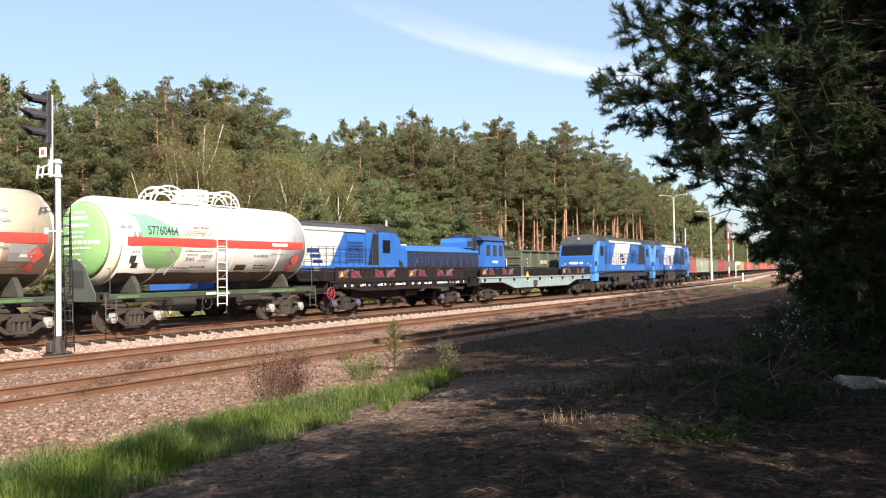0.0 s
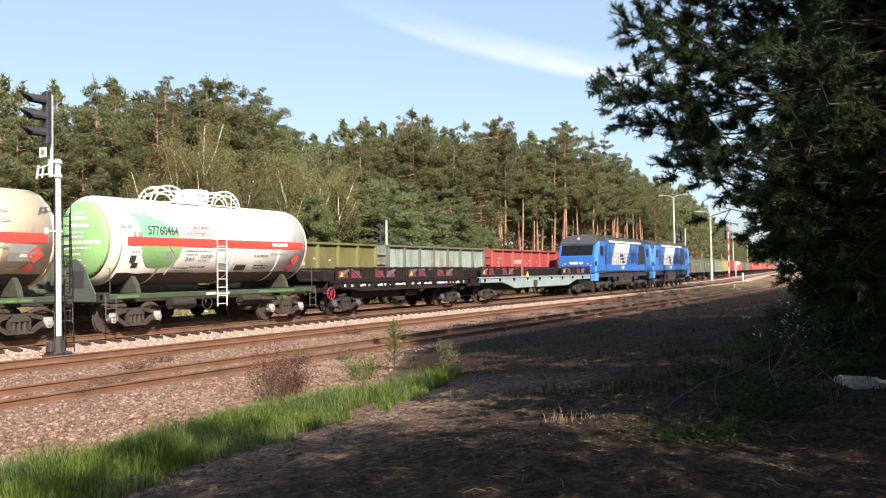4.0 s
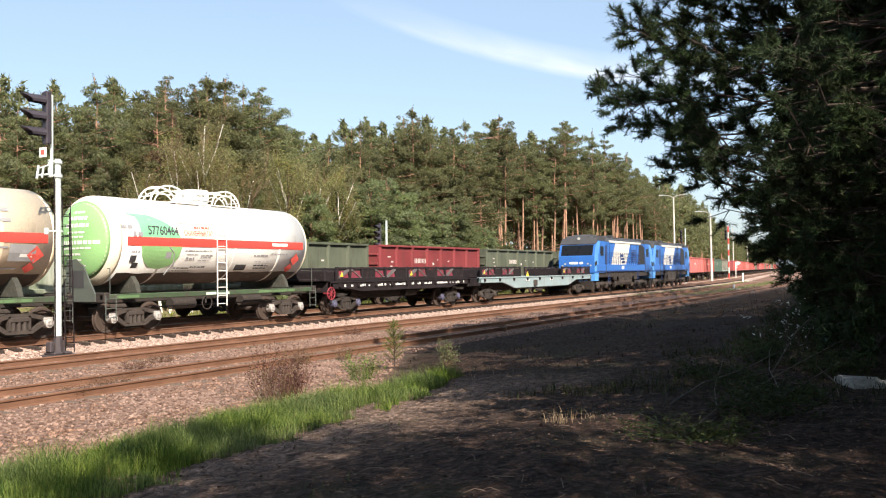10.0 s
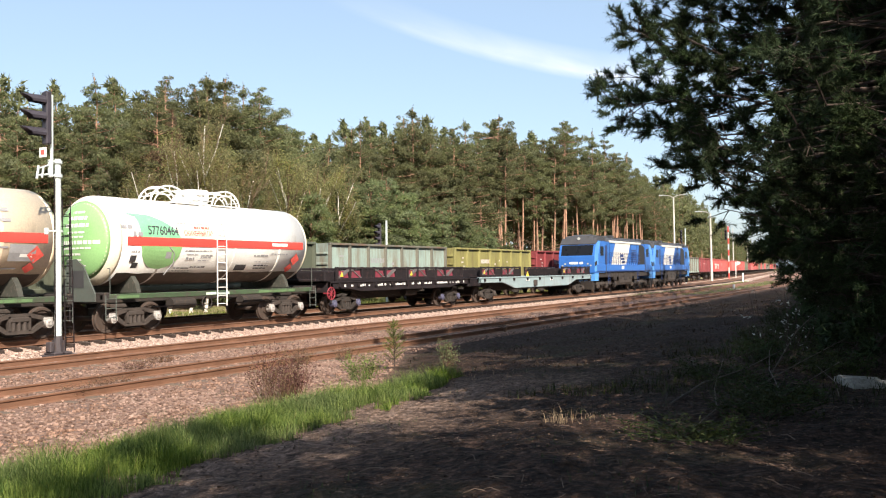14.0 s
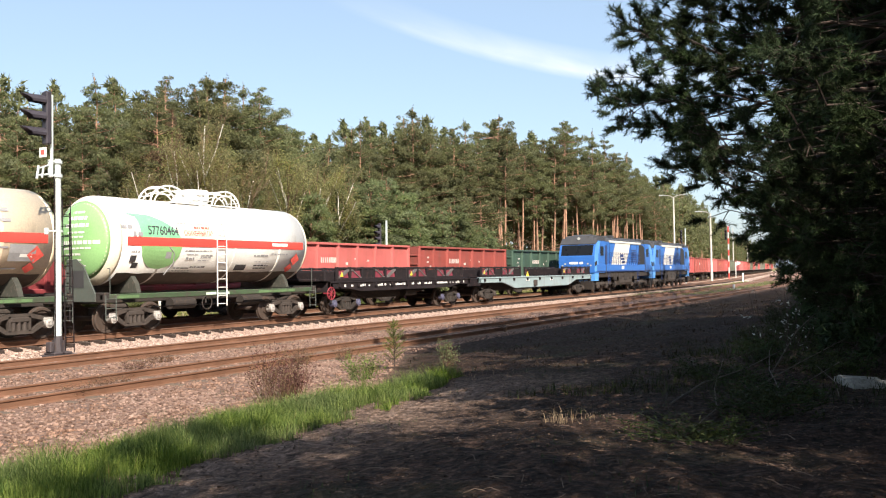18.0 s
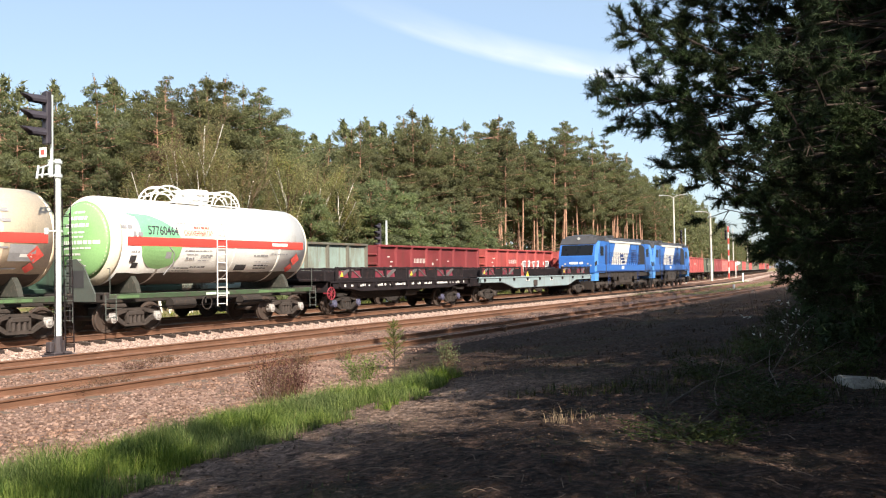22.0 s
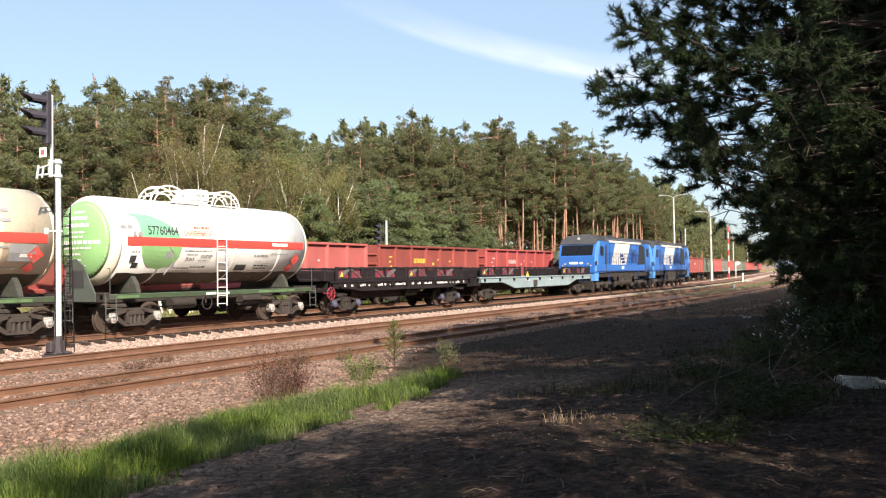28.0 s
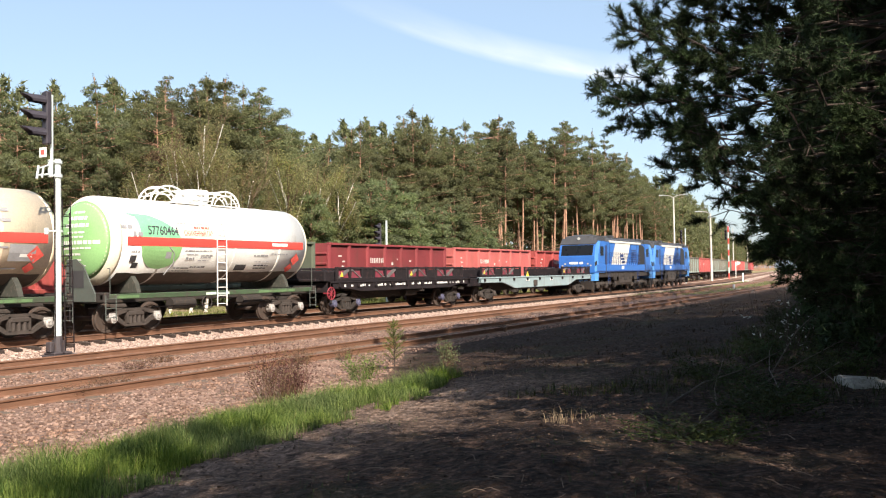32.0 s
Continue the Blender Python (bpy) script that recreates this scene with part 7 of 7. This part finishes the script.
def scatter(name, label, spots, mat, seed, lo, hi, flat, category):
    """Angular stones or chips as one joined heap."""
    rng = random.Random(seed)
    base = [(1, 0, -0.3), (-0.5, 0.87, -0.3), (-0.5, -0.87, -0.3), (0.5, 0.6, 0.5), (-0.7, 0, 0.6), (0.45, -0.6, 0.45)]
    tri = [(0, 1, 3), (1, 4, 3), (1, 2, 4), (2, 5, 4), (2, 0, 5), (0, 3, 5), (3, 4, 5)]
    vs, fs = [], []
    for x, y, zadd in spots:
        r, a = lo + (hi - lo) * rng.random() ** 2, rng.uniform(0, 2 * math.pi)
        c, s = math.cos(a) * r, math.sin(a) * r
        z = ground_z(x, y) + zadd + r * flat * 0.2
        o = len(vs)
        for u, v, w in base:
            j = rng.uniform(0.7, 1.25)
            vs.append((x + (u * c - v * s) * j, y + (u * s + v * c) * j, z + w * r * flat * j))
        fs.extend([(o + i, o + j, o + k) for i, j, k in tri])
    ob = new(name, quick_mesh(name, vs, fs, mat))
    return tagged(ob, label, category, kind="stuff")


rngB = random.Random(77)
spots = []
for _ in range(72000):
    s = 3.0 + 60 * rngB.random() ** 2.1
    y = rngB.choice((rngB.uniform(8.0, 13.6), rngB.uniform(8.0, 13.6), rngB.uniform(13.6, 18.8), rngB.uniform(18.8, 21.6)))
    if min(abs(y - r) for r in (Y_C - 0.78, Y_C + 0.78, Y_B - 0.78, Y_B + 0.78)) > 0.1 and y > 8.0 + min(5.0, max(0.0, 0.55 * s - 6.6)):
        spots.append((s, y, 0.0))
scatter("ballast_stones", "loose pinkish grey ballast stones between the rails", spots, M_stone, 78, 0.014, 0.05, 0.9, "gravel")
spots = [(8 + 55 * rngB.random() ** 1.4, rngB.uniform(21.2, 23.3), 0.0) for _ in range(16000)]
scatter("fresh_ballast", "pale fresh ballast stones along the standing train's track", spots, M_freshstone, 80, 0.02, 0.05, 0.9, "gravel")
spots = [(rngB.uniform(3, 24), rngB.uniform(0.3, 10), 0.0) for _ in range(17000)]
scatter("forest_litter", "cones, chips and twigs littering the shaded dirt", spots, M_litter, 79, 0.005, 0.02, 0.7, "litter")


def twig_litter():
    """Short fallen twigs lying every way over the dirt."""
    rng = random.Random(83)
    vs, fs = [], []
    for _ in range(1100):
        x, y = 3.5 + 16 * rng.random() ** 1.3, rng.uniform(0.4, 7.5)
        a, l, r = rng.uniform(0, math.pi), rng.uniform(0.05, 0.22), rng.uniform(0.0015, 0.004)
        dx, dy = math.cos(a) * l / 2, math.sin(a) * l / 2
        o = len(vs)
        for k, (px, py) in enumerate(((x - dx, y - dy), (x + dx * 0.1, y + dy * 0.1 + l * rng.uniform(-0.1, 0.1)), (x + dx, y + dy))):
            z, q = ground_z(px, py) + r + (0.03 * rng.random() if k else 0.0), r * (1.1 - 0.35 * k)
            vs.extend([(px, py, z + q), (px - dy / l * q * 2, py + dx / l * q * 2, z - q), (px + dy / l * q * 2, py - dx / l * q * 2, z - q)])
        for k in (0, 3):
            fs.extend([(o + k + i, o + k + (i + 1) % 3, o + k + 3 + (i + 1) % 3, o + k + 3 + i) for i in range(3)])
    tagged(new("twig_litter", quick_mesh("twig_litter", vs, fs, M_twig)), "short dry twigs fallen over the shaded dirt", "twigs", kind="stuff")


M_twig = leafy("dry_twig", (0.02, 0.014, 0.011), (0.14, 0.10, 0.078), 0.85, 0.02, 0)
twig_litter()


def stick(pts, r, label):
    ob = thing("dead_branch", label, "branch", "dead branches on the ground")
    part("wood", Geo().tube([(x, y, ground_z(x, y) + h) for x, y, h in pts], r, 6, r * 0.4), M_deadwood, ob)


M_deadwood = surf("dead_wood_grey", (0.07, 0.056, 0.046), 0.85, 0, 0.25, 6, 60, 0.3, (0.15, 0.12, 0.1), 0.3)
stick([(9.9, 2.55, 0.03), (11.1, 2.45, 0.10), (12.6, 2.2, 0.16), (14.6, 1.9, 0.25)], 0.012, "fallen grey pine branch on the dirt")
stick([(8.6, 2.0, 0.02), (9.5, 1.95, 0.06), (10.6, 2.2, 0.12), (12.2, 2.4, 0.35)], 0.008, "thin dead branch leaning in the undergrowth")
stick([(11.6, 1.6, 0.03), (12.8, 1.9, 0.15), (14.2, 2.1, 0.2), (15.5, 2.2, 0.3)], 0.010, "grey dead branch hung in the undergrowth")
for pts, r in ((((10.6, 1.5, 0.05), (11.6, 1.2, 0.22), (12.8, 1.0, 0.3)), 0.009), (((11.4, 0.9, 0.02), (12.1, 1.0, 0.12), (12.9, 1.3, 0.2)), 0.006),
               (((11.4, 1.9, 0.03), (12.6, 1.5, 0.28), (14.0, 1.0, 0.45)), 0.010), (((13.0, 1.9, 0.05), (14.2, 1.7, 0.5), (15.8, 1.6, 0.7)), 0.011)):
    stick(list(pts), r, "thin grey dead branch tangled in the undergrowth")
M_paleleaf = leafy("pale_leaves", (0.30, 0.31, 0.28), (0.52, 0.53, 0.50), trans=0.3)
shrub("pale_shrub", "thin shrub with pale silvery leaves under the pines", 14.9, 1.95, 1.35, 0.7, M_paleleaf, 24, 3, 0.07, 95, M_bark_shaded)
M_rubble = surf("mossy_rubble", (0.25, 0.24, 0.215), 0.9, 0, 0.45, 5, 40, 0.8, (0.06, 0.06, 0.035), 0.5)
rock = thing("concrete_lump", "pale weathered concrete lump lying in the undergrowth", "rubble", at=pose(12.75, 0.72, ground_z(12.75, 0.72) - 0.05, 4, -3, 25))
part("block", Geo().prism([(-0.36, -0.1), (0.38, -0.1), (0.36, 0.08), (0.21, 0.13), (0.02, 0.11), (-0.14, 0.15), (-0.30, 0.09), (-0.38, 0.02)], -0.26, 0.24, "y"), M_rubble, rock)


# ---- sleepers, the nearest as pieces of their own ----
ME_SLEEPER = Geo().prism([(-1.35, -0.4), (1.35, -0.4), (1.35, -0.20), (0.9, -0.175), (0.6, -0.175), (0.2, -0.21), (-0.2, -0.21), (-0.6, -0.175), (-0.9, -0.175), (-1.35, -0.20)], -0.09, 0.09).mesh("sleeper", M_sleeper_c)
ME_SLEEPER_W = Geo().box(-0.12, -1.3, -0.40, 0.12, 1.3, -0.165, 0.015).mesh("sleeper", M_sleeper_w)
for root, yc, zc, me, lo, hi, step in ((track_a, Y_A, 0.0, ME_SLEEPER, 10, 160, 0.58), (track_b, Y_B, -0.30, ME_SLEEPER_W, 8, 60, 0.66), (track_c, Y_C, -0.30, ME_SLEEPER_W, 4, 60, 0.66)):
    s, k = lo, 0
    rngP = random.Random(int(yc * 10))
    while s < hi:
        x, y, a = along(yc, s + rngP.uniform(-0.02, 0.02))
        ob = part("sleeper", me, None, root)
        ob.matrix_basis = pose(x, y + rngP.uniform(-0.03, 0.03), zc + rngP.uniform(-0.008, 0.008), 0, 0, math.degrees(a))
        s += step


def motions():
    """The passing train follows its track to the nearer end of the line."""
    for wg, s_mid in moving:
        rows = []
        for t in range(33):
            x, y, a = along(Y_D, s_mid - train_at(t))
            rows.append((float(t), pose(x, y, 0, 0, 0, math.degrees(a))))
        walk(wg, rows)
    # a light wind leans the near pine a little
    axis = Vector((math.cos(_a), math.sin(_a), 0))
    base = hero.matrix_basis.copy()
    lean = [(0, 0.0), (3, 0.05), (6, 0.16), (9, 0.3), (13, 0.42), (19, 0.40), (23, 0.42), (28, 0.40), (32, 0.38)]
    walk(hero, [(float(t), base @ Matrix.Rotation(radians(-k), 4, axis)) for t, k in lean])


motions()
